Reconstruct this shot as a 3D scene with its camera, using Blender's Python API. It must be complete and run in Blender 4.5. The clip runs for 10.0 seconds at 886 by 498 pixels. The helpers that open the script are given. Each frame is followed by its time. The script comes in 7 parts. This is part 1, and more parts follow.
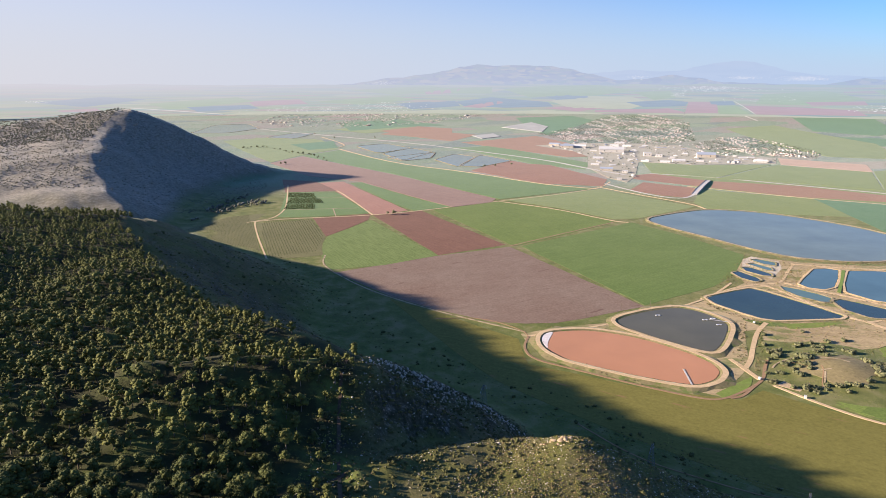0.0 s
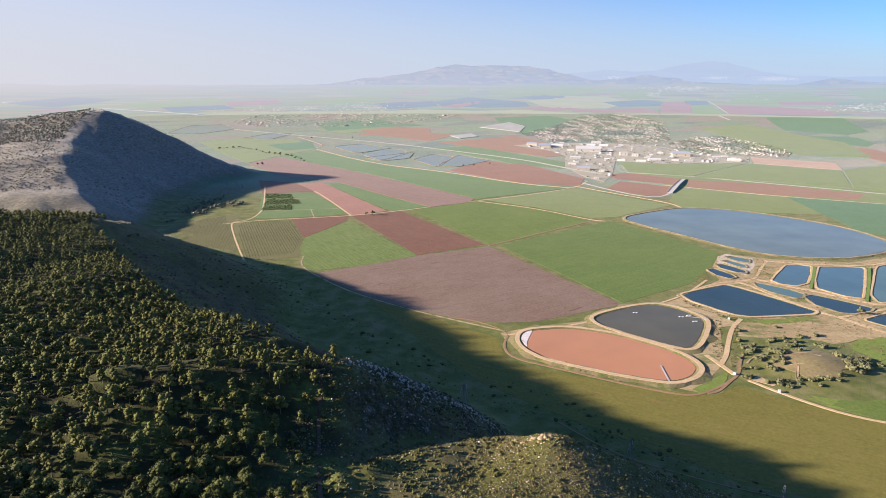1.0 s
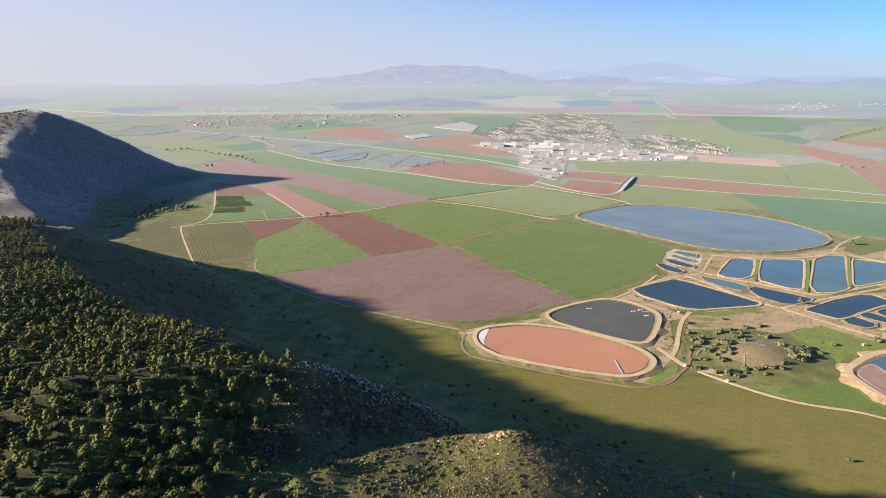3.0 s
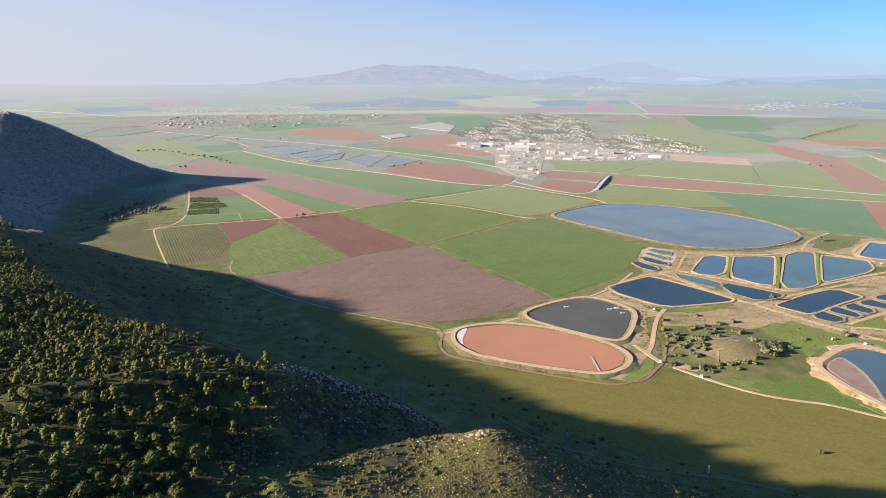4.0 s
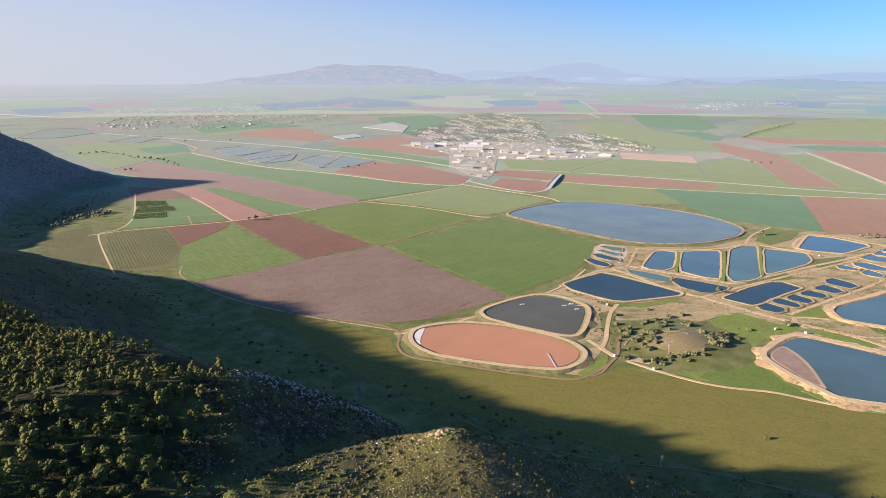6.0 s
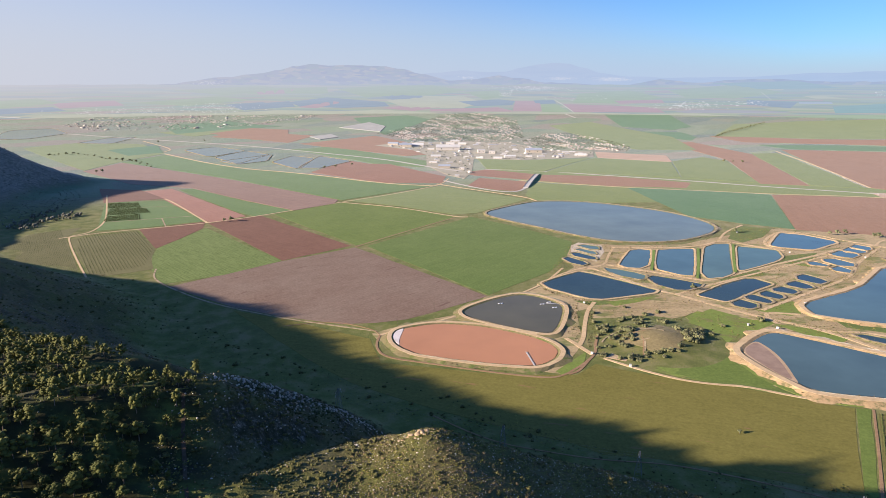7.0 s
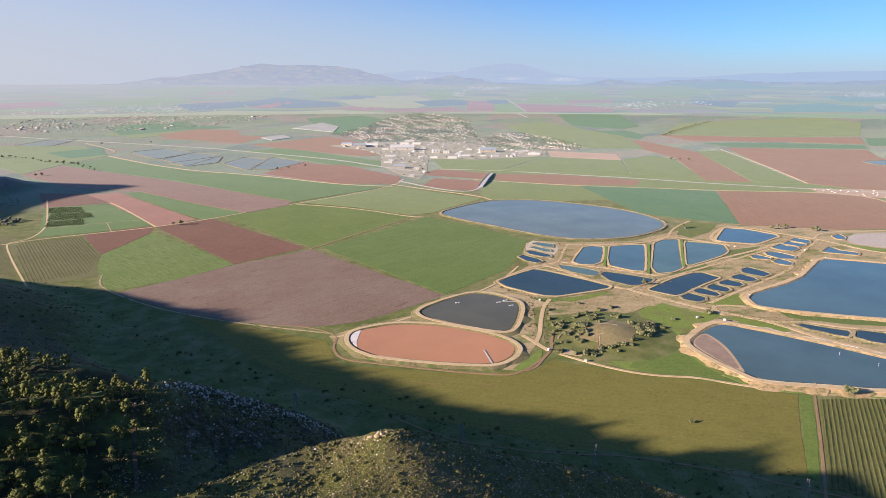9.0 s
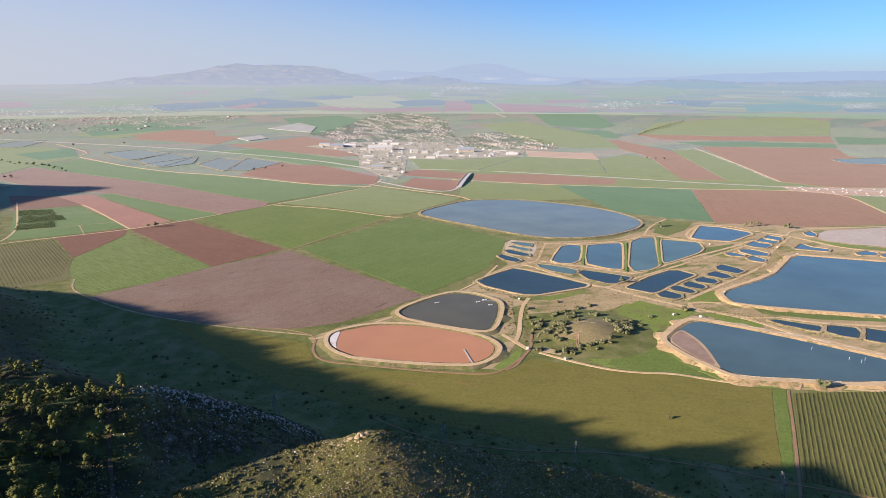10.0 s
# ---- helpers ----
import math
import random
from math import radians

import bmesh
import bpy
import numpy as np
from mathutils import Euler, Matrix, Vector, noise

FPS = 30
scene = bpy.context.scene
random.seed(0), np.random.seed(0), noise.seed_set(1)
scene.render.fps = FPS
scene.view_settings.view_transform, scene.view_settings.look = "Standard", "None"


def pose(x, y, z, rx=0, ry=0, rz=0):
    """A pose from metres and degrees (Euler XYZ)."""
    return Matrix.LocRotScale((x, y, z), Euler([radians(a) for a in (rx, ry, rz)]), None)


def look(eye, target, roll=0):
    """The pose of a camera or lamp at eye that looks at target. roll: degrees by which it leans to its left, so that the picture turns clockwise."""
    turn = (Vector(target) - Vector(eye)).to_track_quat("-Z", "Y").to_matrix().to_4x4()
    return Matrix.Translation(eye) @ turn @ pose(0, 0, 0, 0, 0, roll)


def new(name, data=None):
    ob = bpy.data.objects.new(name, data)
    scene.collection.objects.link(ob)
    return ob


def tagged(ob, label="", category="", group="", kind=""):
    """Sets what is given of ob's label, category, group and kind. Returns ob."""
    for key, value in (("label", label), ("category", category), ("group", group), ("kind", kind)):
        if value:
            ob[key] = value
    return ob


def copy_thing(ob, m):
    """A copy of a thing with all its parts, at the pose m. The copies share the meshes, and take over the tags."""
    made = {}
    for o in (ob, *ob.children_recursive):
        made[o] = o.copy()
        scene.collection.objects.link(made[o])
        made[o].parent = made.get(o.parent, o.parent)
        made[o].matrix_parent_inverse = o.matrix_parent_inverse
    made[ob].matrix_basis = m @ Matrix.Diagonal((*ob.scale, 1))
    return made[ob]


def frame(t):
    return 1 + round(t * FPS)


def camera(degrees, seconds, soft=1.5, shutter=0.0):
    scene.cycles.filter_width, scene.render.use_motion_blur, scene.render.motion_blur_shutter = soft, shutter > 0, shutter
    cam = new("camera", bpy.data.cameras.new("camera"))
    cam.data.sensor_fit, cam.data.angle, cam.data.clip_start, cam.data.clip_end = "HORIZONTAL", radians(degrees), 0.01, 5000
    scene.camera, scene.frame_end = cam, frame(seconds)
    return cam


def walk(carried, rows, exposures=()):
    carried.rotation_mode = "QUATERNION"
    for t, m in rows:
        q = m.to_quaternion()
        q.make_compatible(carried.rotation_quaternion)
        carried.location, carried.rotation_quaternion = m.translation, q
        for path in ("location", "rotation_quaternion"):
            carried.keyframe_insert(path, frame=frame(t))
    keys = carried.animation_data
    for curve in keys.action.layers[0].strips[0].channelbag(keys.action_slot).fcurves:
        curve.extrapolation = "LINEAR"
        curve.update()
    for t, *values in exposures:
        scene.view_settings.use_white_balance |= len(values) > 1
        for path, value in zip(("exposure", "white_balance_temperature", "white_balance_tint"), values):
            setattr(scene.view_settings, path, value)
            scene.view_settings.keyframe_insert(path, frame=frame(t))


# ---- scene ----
# A drone hangs 240 m over a valley beside a mountain ridge and turns slowly to its right.
# Plan: x to the right, y ahead at the start, z up from the valley floor.
EYE = (0.0, 0.0, 240.0)
YAW = [(0, 0), (0.5, -0.943), (1.0, -1.977), (1.5, -2.998), (2.0, -4.047), (2.5, -5.085), (4.0, -8.252), (4.5, -9.304),
       (5.0, -10.33), (5.5, -11.369), (7.0, -14.496), (7.5, -15.53), (8.0, -16.581), (8.5, -17.606), (9.0, -18.627),
       (9.5, -19.658), (10.0, -20.601)]
cam = camera(70.56, 10.0, soft=0.75)
walk(cam, [(t, pose(*EYE, 90 - 14.555, 0, yaw)) for t, yaw in YAW], exposures=((0.0, 1.34, 6370, 18), (5.0, 1.29, 6370, 18), (10.0, 1.17, 6370, 18)))

# ---- light: low sun from the left, hazy sky ----
SUN_EL, SUN_AZ = 16.9, -91.0
world = bpy.data.worlds.new("sky")
scene.world = world
world.use_nodes = True
wn = world.node_tree
sky = wn.nodes.new("ShaderNodeTexSky")
sky.sky_type = "NISHITA"
sky.sun_disc = False
sky.sun_elevation, sky.sun_rotation = radians(SUN_EL), radians(SUN_AZ)
sky.altitude, sky.air_density, sky.dust_density, sky.ozone_density = 300, 1.0, 0.3, 3.0
# valley haze: a whitish veil low over the horizon, thicker on the sun's side
ray = wn.nodes.new("ShaderNodeTexCoord").outputs["Generated"]


def world_math(kind, a, b):
    x = wn.nodes.new("ShaderNodeMath")
    x.operation = kind
    for i, v in enumerate((a, b)):
        if isinstance(v, (int, float)):
            x.inputs[i].default_value = v
        else:
            wn.links.new(v, x.inputs[i])
    return x.outputs[0]


axes = wn.nodes.new("ShaderNodeSeparateXYZ")
wn.links.new(ray, axes.inputs[0])
height = world_math("MAXIMUM", axes.outputs[2], 0.0)
reach = world_math("MULTIPLY_ADD", axes.outputs[0], -0.20)
reach.node.inputs[2].default_value = 0.175
low = world_math("DIVIDE", height, world_math("MAXIMUM", reach, 0.04))
veil = world_math("POWER", 2.718, world_math("MULTIPLY", world_math("MULTIPLY", low, low), -1.0))
veil_mix = wn.nodes.new("ShaderNodeMix")
veil_mix.data_type = "RGBA"
wn.links.new(world_math("MULTIPLY", veil, 0.96), veil_mix.inputs[0])
clear = wn.nodes.new("ShaderNodeVectorMath")
clear.operation = "MULTIPLY"
clear.inputs[1].default_value = (0.0345, 0.0555, 0.082)
wn.links.new(sky.outputs[0], clear.inputs[0])
# the clear sky deepens towards the zenith
deep = world_math("POWER", 2.718, world_math("MULTIPLY", world_math("MULTIPLY", height, height), -9.0))
deepening = wn.nodes.new("ShaderNodeVectorMath")
deepening.operation = "SCALE"
wn.links.new(clear.outputs[0], deepening.inputs[0])
wn.links.new(world_math("MULTIPLY_ADD", deep, 0.16), deepening.inputs[3])
deepening.inputs[3].links[0].from_node.inputs[2].default_value = 0.83
# and away from the sun
away = world_math("MULTIPLY_ADD", world_math("MAXIMUM", axes.outputs[0], 0.0), -0.24)
away.node.inputs[2].default_value = 1.07
wn.links.new(world_math("MULTIPLY", deepening.inputs[3].links[0].from_socket, away), deepening.inputs[3])
wn.links.new(deepening.outputs[0], veil_mix.inputs[6])
tint = wn.nodes.new("ShaderNodeMapRange")
tint.inputs["From Min"].default_value, tint.inputs["From Max"].default_value = -0.6, 0.5
wn.links.new(axes.outputs[0], tint.inputs["Value"])
veil_tint = wn.nodes.new("ShaderNodeMix")
veil_tint.data_type = "RGBA"
veil_tint.inputs[6].default_value, veil_tint.inputs[7].default_value = (0.275, 0.279, 0.286, 1), (0.207, 0.263, 0.325, 1)
wn.links.new(tint.outputs[0], veil_tint.inputs[0])
wn.links.new(veil_tint.outputs[2], veil_mix.inputs[7])
wn.links.new(veil_mix.outputs[2], wn.nodes["Background"].inputs[0])
wn.nodes["Background"].inputs[1].default_value = 1.0
lamp = bpy.data.lights.new("sun", "SUN")
lamp.energy, lamp.angle, lamp.color = 5.0, radians(1.2), (1.0, 0.87, 0.69)
sun = new("sun", lamp)
to_sun = Vector((math.sin(radians(SUN_AZ)) * math.cos(radians(SUN_EL)), math.cos(radians(SUN_AZ)) * math.cos(radians(SUN_EL)),
                 math.sin(radians(SUN_EL))))
sun.matrix_world = look(to_sun * 900 + Vector((0, 0, 400)), (0, 0, 400))


# ---- materials ----
def shader(name, rough=0.9, sheen=0.0, spec=0.3):
    m = bpy.data.materials.new(name)
    m.use_nodes = True
    b = m.node_tree.nodes["Principled BSDF"]
    b.inputs["Roughness"].default_value = rough
    b.inputs["Specular IOR Level"].default_value = spec
    # sheen pales surfaces at grazing angles, standing in for haze
    b.inputs["Sheen Weight"].default_value = sheen
    b.inputs["Sheen Roughness"].default_value = 0.2
    b.inputs["Sheen Tint"].default_value = (0.95, 0.93, 0.9, 1)
    return m, m.node_tree.nodes, m.node_tree.links, b


def coords(n, l, angle=0.0, scale=(1, 1, 1)):
    g = n.new("ShaderNodeNewGeometry")
    mp = n.new("ShaderNodeMapping")
    mp.vector_type = "TEXTURE"
    mp.inputs["Rotation"].default_value = (0, 0, radians(angle))
    mp.inputs["Scale"].default_value = scale
    l.new(g.outputs["Position"], mp.inputs["Vector"])
    return mp.outputs[0]


def noise_of(n, l, vec, scale, detail=4, rough=0.6):
    t = n.new("ShaderNodeTexNoise")
    t.inputs["Scale"].default_value, t.inputs["Detail"].default_value, t.inputs["Roughness"].default_value = scale, detail, rough
    l.new(vec, t.inputs["Vector"])
    return t.outputs[0]


def ramp(n, l, fac, *stops):
    r = n.new("ShaderNodeValToRGB")
    el = r.color_ramp.elements
    while len(el) < len(stops):
        el.new(0.5)
    for e, (p, c) in zip(el, stops):
        e.position, e.color = p, (*c, 1) if len(c) == 3 else c
    l.new(fac, r.inputs[0])
    return r.outputs[0]


def mixed(n, l, fac, a, b, kind="MIX"):
    x = n.new("ShaderNodeMix")
    x.data_type, x.blend_type = "RGBA", kind
    for k, v in ((0, fac), (6, a), (7, b)):
        if isinstance(v, (int, float)):
            x.inputs[k].default_value = v
        elif isinstance(v, tuple):
            x.inputs[k].default_value = (*v, 1)
        else:
            l.new(v, x.inputs[k])
    return x.outputs[2]


def bump(n, l, b, h, strength, dist):
    x = n.new("ShaderNodeBump")
    x.inputs["Strength"].default_value, x.inputs["Distance"].default_value = strength, dist
    l.new(h, x.inputs["Height"])
    l.new(x.outputs[0], b.inputs["Normal"])


def tone(c, k):
    return tuple(min(1.0, v * k) for v in c)


def crop_material(name, low, high, angle=0.0, line=5.0, lines=0.25, third=None, sheen=0.3, patch=0.012, amount=(0.66, 0.74)):
    """Field surface: broad patches, drill lines along one direction, fine grain."""
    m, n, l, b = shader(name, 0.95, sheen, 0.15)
    # the strong sheen of far fields is tinted haze blue
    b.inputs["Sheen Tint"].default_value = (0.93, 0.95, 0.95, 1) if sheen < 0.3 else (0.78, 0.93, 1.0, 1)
    flat = coords(n, l)
    along = coords(n, l, angle, (14 * line, line, line))
    broad = noise_of(n, l, flat, patch, 5, 0.6)
    grain = noise_of(n, l, flat, 0.35, 4, 0.7)
    streak = noise_of(n, l, along, 1.0, 3, 0.6)
    c = ramp(n, l, broad, (0.32, low), (0.68, high))
    c = mixed(n, l, lines, c, ramp(n, l, streak, (0.35, tone(low, 0.75)), (0.65, tone(high, 1.25))))
    clods = noise_of(n, l, flat, 0.07, 6, 0.75)
    c = mixed(n, l, 0.2, c, ramp(n, l, clods, (0.35, tone(low, 0.6)), (0.65, tone(high, 1.35))))
    c = mixed(n, l, 0.3, c, ramp(n, l, grain, (0.3, tone(low, 0.5)), (0.7, tone(high, 1.45))))
    if third:
        spots = noise_of(n, l, coords(n, l, angle, (45, 9, 9) if amount[0] > 0.6 else (60, 26, 22)), 1.0, 5, 0.65)
        c = mixed(n, l, ramp(n, l, spots, (amount[0], (0, 0, 0)), (amount[1], (0.85, 0.85, 0.85))), c, third)
    l.new(c, b.inputs["Base Color"])
    bump(n, l, b, grain, 0.5, 0.4)
    return m


# name: dark tone, light tone, drill spacing, strength of lines, colour of bare or lush spots
CROPS = {
    "olive": ((0.143, 0.130, 0.029), (0.18, 0.161, 0.042), 3.0, 0.3, (0.26, 0.16, 0.07)),
    "dry": ((0.27, 0.20, 0.10), (0.44, 0.335, 0.185), 9.0, 0.3, (0.165, 0.19, 0.06)),
    "meadow": ((0.135, 0.188, 0.036), (0.188, 0.24, 0.056), 6.0, 0.2, (0.19, 0.18, 0.07)),
    "olive_green": ((0.10, 0.15, 0.03), (0.145, 0.19, 0.045), 4.0, 0.2, None),
    "mauve": ((0.172, 0.105, 0.072), (0.229, 0.170, 0.126), 4.0, 0.2, (0.15, 0.088, 0.066)),
    "mauve_pale": ((0.205, 0.122, 0.088), (0.25, 0.158, 0.118), 6.0, 0.3, None),
    "soil_dark": ((0.16, 0.08, 0.058), (0.205, 0.105, 0.077), 5.0, 0.25, None),
    "soil": ((0.22, 0.105, 0.07), (0.275, 0.135, 0.092), 6.0, 0.25, None),
    "soil_rose": ((0.235, 0.122, 0.075), (0.29, 0.155, 0.10), 7.0, 0.25, None),
    "mound_earth": ((0.17, 0.143, 0.064), (0.265, 0.21, 0.105), 9.0, 0.2, (0.15, 0.165, 0.055)),
    "parking": ((0.42, 0.30, 0.175), (0.52, 0.385, 0.235), 6.0, 0.1, None),
    "gardens": ((0.24, 0.205, 0.13), (0.38, 0.32, 0.22), 9.0, 0.2, (0.27, 0.23, 0.17)),
    "apron": ((0.44, 0.37, 0.27), (0.54, 0.46, 0.34), 6.0, 0.1, None),
    "soil_pale": ((0.38, 0.25, 0.19), (0.45, 0.31, 0.24), 7.0, 0.25, None),
    "brick": ((0.28, 0.125, 0.08), (0.34, 0.165, 0.11), 5.0, 0.25, None),
    "rows_green": ((0.095, 0.145, 0.03), (0.165, 0.21, 0.065), 2.2, 0.65, None),
    "orchard_grass": ((0.115, 0.112, 0.042), (0.165, 0.155, 0.066), 3.0, 0.2, None),
    "orchard_soil": ((0.115, 0.115, 0.04), (0.165, 0.15, 0.06), 3.0, 0.3, None),
    "flat": ((0.36, 0.30, 0.25), (0.46, 0.40, 0.34), 6.0, 0.1, None),
    "grass_patch": ((0.085, 0.135, 0.03), (0.15, 0.18, 0.055), 5.0, 0.35, (0.2, 0.17, 0.09)),
    "crop": ((0.092, 0.152, 0.034), (0.13, 0.19, 0.05), 5.0, 0.2, None),
    "crop_rich": ((0.095, 0.148, 0.034), (0.132, 0.182, 0.05), 6.0, 0.2, None),
    "crop_pale": ((0.13, 0.185, 0.055), (0.18, 0.225, 0.085), 7.0, 0.25, None),
    "crop_light": ((0.122, 0.176, 0.045), (0.17, 0.215, 0.065), 7.0, 0.25, None),
    "crop_deep": ((0.068, 0.148, 0.05), (0.098, 0.18, 0.068), 8.0, 0.2, None),
}
made_crops = {}


def crop(kind, angle, reach=1):
    key = (kind, round(angle / 6) * 6, reach)
    if key not in made_crops:
        lo, hi, line, lines, third = CROPS[kind]
        lo, hi = tone(lo, 1.1), tone(hi, 1.14)
        if kind in ("crop_pale", "crop_light"):
            lo, hi = [(r * 1.12, g, b * 0.82) for r, g, b in (lo, hi)]
        if "soil" in kind:
            lo, hi = [(r * 0.97, g * 0.97, b * 0.86) for r, g, b in (lo, hi)]
        # sheen weight by distance band in place of haze, less on bare soil
        haze_sheen = (0.12, 0.2, 0.36)[reach] * (0.8 if "soil" in kind or "mauve" in kind else 0.9)
        made_crops[key] = crop_material(kind, lo, hi, key[1], line, lines, third, haze_sheen, amount=(0.52, 0.62) if kind in ("dry", "meadow") else (0.63, 0.68))
    return made_crops[key]


def earth_material(name, low, high, scale=0.25, relief=0.3, sheen=0.2, spots=None):
    m, n, l, b = shader(name, 0.95, sheen, 0.2)
    p = coords(n, l)
    a, f = noise_of(n, l, p, scale * 0.12, 5), noise_of(n, l, p, scale, 5, 0.7)
    c = ramp(n, l, a, (0.3, low), (0.7, high))
    c = mixed(n, l, 0.35, c, ramp(n, l, f, (0.3, tone(low, 0.6)), (0.7, tone(high, 1.3))))
    if spots:
        c = mixed(n, l, ramp(n, l, noise_of(n, l, p, scale * 0.4, 6, 0.7), (0.5, (0, 0, 0)), (0.62, (1, 1, 1))), c, spots)
    l.new(c, b.inputs["Base Color"])
    bump(n, l, b, f, 0.6, relief)
    return m


DIRT = earth_material("pale_dirt", (0.52, 0.37, 0.20), (0.66, 0.485, 0.28), 0.3, 0.1)
DIRT_DULL = earth_material("trodden_earth", (0.34, 0.255, 0.155), (0.48, 0.37, 0.235), 0.3, 0.1, 0.2, (0.19, 0.165, 0.08))
DIRT_RED = earth_material("red_dirt", (0.26, 0.16, 0.085), (0.36, 0.23, 0.13), 0.3, 0.1)
ASPHALT = earth_material("pale_asphalt", (0.44, 0.41, 0.36), (0.52, 0.48, 0.43), 0.2, 0.02)
TRAIL = earth_material("forest_trail", (0.07, 0.048, 0.03), (0.11, 0.075, 0.048), 0.5, 0.1)
BANK = earth_material("bank_earth", (0.38, 0.255, 0.125), (0.52, 0.36, 0.19), 0.3, 0.3, 0.25, (0.20, 0.18, 0.08))
GRASSY_BANK = earth_material("grassy_bank_earth", (0.17, 0.145, 0.065), (0.27, 0.22, 0.11), 0.3, 0.3, 0.2, (0.12, 0.155, 0.04))
SAND = earth_material("pale_sand", (0.42, 0.29, 0.17), (0.52, 0.38, 0.24), 0.3, 0.05)
MUD = earth_material("pond_mud", (0.27, 0.18, 0.13), (0.35, 0.25, 0.19), 0.1, 0.1)
SALT = earth_material("salt_crust", (0.62, 0.55, 0.5), (0.75, 0.7, 0.66), 0.3, 0.05)
LIMESTONE = earth_material("limestone", (0.38, 0.33, 0.255), (0.60, 0.53, 0.425), 0.8, 0.25)
OUTCROP_STONE = earth_material("golden_limestone", (0.36, 0.25, 0.145), (0.50, 0.37, 0.23), 0.6, 0.2)
CONCRETE = earth_material("concrete", (0.45, 0.43, 0.39), (0.55, 0.52, 0.47), 0.5, 0.05)


def water_material(name, colour, rough=0.12, murk=0.15):
    m, n, l, b = shader(name, rough, 0.0, 0.35)
    b.inputs["IOR"].default_value = 1.33
    p = coords(n, l)
    a = noise_of(n, l, p, 0.012, 4)
    l.new(ramp(n, l, a, (0.3, tone(colour, 1 - murk)), (0.7, tone(colour, 1 + murk))), b.inputs["Base Color"])
    ripple = noise_of(n, l, p, 0.5, 4, 0.6)
    bump(n, l, b, ripple, 0.25, 0.15)
    return m


WATER = {
    "pink": water_material("rose_water", (0.52, 0.245, 0.12), 0.35, 0.08),
    "dark": water_material("dark_water", (0.12, 0.110, 0.064), 0.2),
    "slate": water_material("slate_water", (0.20, 0.228, 0.155)),
    "navy": water_material("navy_water", (0.042, 0.070, 0.066)),
    "teal": water_material("teal_water", (0.12, 0.19, 0.152)),
    "blue": water_material("blue_water", (0.10, 0.166, 0.165)),
    "mud": water_material("shallow_blue_water", (0.088, 0.142, 0.145)),
}


def leaf_material(name, low, high, sheen=0.05):
    m, n, l, b = shader(name, 0.85, sheen, 0.25)
    o = n.new("ShaderNodeObjectInfo")
    g = n.new("ShaderNodeNewGeometry")
    p = coords(n, l)
    f = noise_of(n, l, p, 0.08, 4)
    c = ramp(n, l, g.outputs["Random Per Island"], (0.0, low), (1.0, high))
    c = mixed(n, l, 0.5, c, ramp(n, l, o.outputs["Random"], (0.0, tone(low, 0.8)), (0.8, high), (1.0, (high[0] * 1.3, high[1] * 1.1, high[2]))))
    c = mixed(n, l, 0.35, c, ramp(n, l, f, (0.35, tone(low, 0.7)), (0.65, tone(high, 1.25))))
    l.new(c, b.inputs["Base Color"])
    return m


PINE = leaf_material("pine_needles", (0.04, 0.054, 0.013), (0.116, 0.124, 0.029), 0.03)
TREE_LEAF = leaf_material("plain_tree_leaves", (0.10, 0.115, 0.055), (0.19, 0.20, 0.10), 0.15)
MOUND_LEAF = leaf_material("mound_bush_leaves", (0.09, 0.10, 0.045), (0.18, 0.18, 0.085), 0.2)
# lightened and given full sheen in place of haze over the far hill
HILL_LEAF = leaf_material("hill_woodland_leaves", (0.11, 0.105, 0.072), (0.17, 0.165, 0.115), 1.0)
SHRUB = leaf_material("shrub_leaves", (0.052, 0.06, 0.018), (0.12, 0.112, 0.036))
DRY = leaf_material("dry_scrub", (0.15, 0.11, 0.05), (0.26, 0.195, 0.095))
GRASS = leaf_material("grass_blades", (0.20, 0.20, 0.032), (0.35, 0.32, 0.07))
ORCHARD = leaf_material("orchard_leaves", (0.06, 0.08, 0.024), (0.115, 0.13, 0.042))
# grey-green tone and sheen of the town trees imitate haze
TOWN_LEAF = leaf_material("hazed_garden_leaves", (0.06, 0.08, 0.05), (0.11, 0.13, 0.08), 0.4)
GRASS_STRIP = earth_material("grass_strip", (0.13, 0.22, 0.035), (0.2, 0.28, 0.06), 0.3, 0.2)
BARK = earth_material("bark", (0.13, 0.10, 0.075), (0.22, 0.17, 0.125), 2.0, 0.05)


def paint(name, colour, rough=0.7, metal=0.0):
    m, n, l, b = shader(name, rough, 0.1, 0.3)
    p = coords(n, l)
    o = n.new("ShaderNodeObjectInfo")
    c = ramp(n, l, noise_of(n, l, p, 0.5, 5), (0.3, tone(colour, 0.82)), (0.7, tone(colour, 1.08)))
    c = mixed(n, l, 0.4, c, ramp(n, l, o.outputs["Random"], (0, tone(colour, 0.7)), (1, tone(colour, 1.15))))
    l.new(c, b.inputs["Base Color"])
    b.inputs["Metallic"].default_value = metal
    return m


# plastic sheeting with the grey of distance haze put into its colour
SHEETING = earth_material("haze_grey_plastic", (0.33, 0.33, 0.30), (0.42, 0.42, 0.38), 0.02, 0.05)
WALL_WHITE = paint("white_render", (0.66, 0.62, 0.56))
WALL_CREAM = paint("cream_render", (0.54, 0.47, 0.38))
ROOF_RED = paint("red_tiles", (0.36, 0.17, 0.11))
ROOF_GREY = paint("grey_roof", (0.42, 0.42, 0.42))
ROOF_BLUE = paint("blue_grey_roof", (0.36, 0.40, 0.46))
ROOF_WHITE = paint("white_roof", (0.62, 0.61, 0.58))
GLASS_DARK = paint("dark_glass", (0.05, 0.06, 0.07), 0.15)
STEEL = paint("galvanised_steel", (0.24, 0.24, 0.235), 0.5, 0.4)
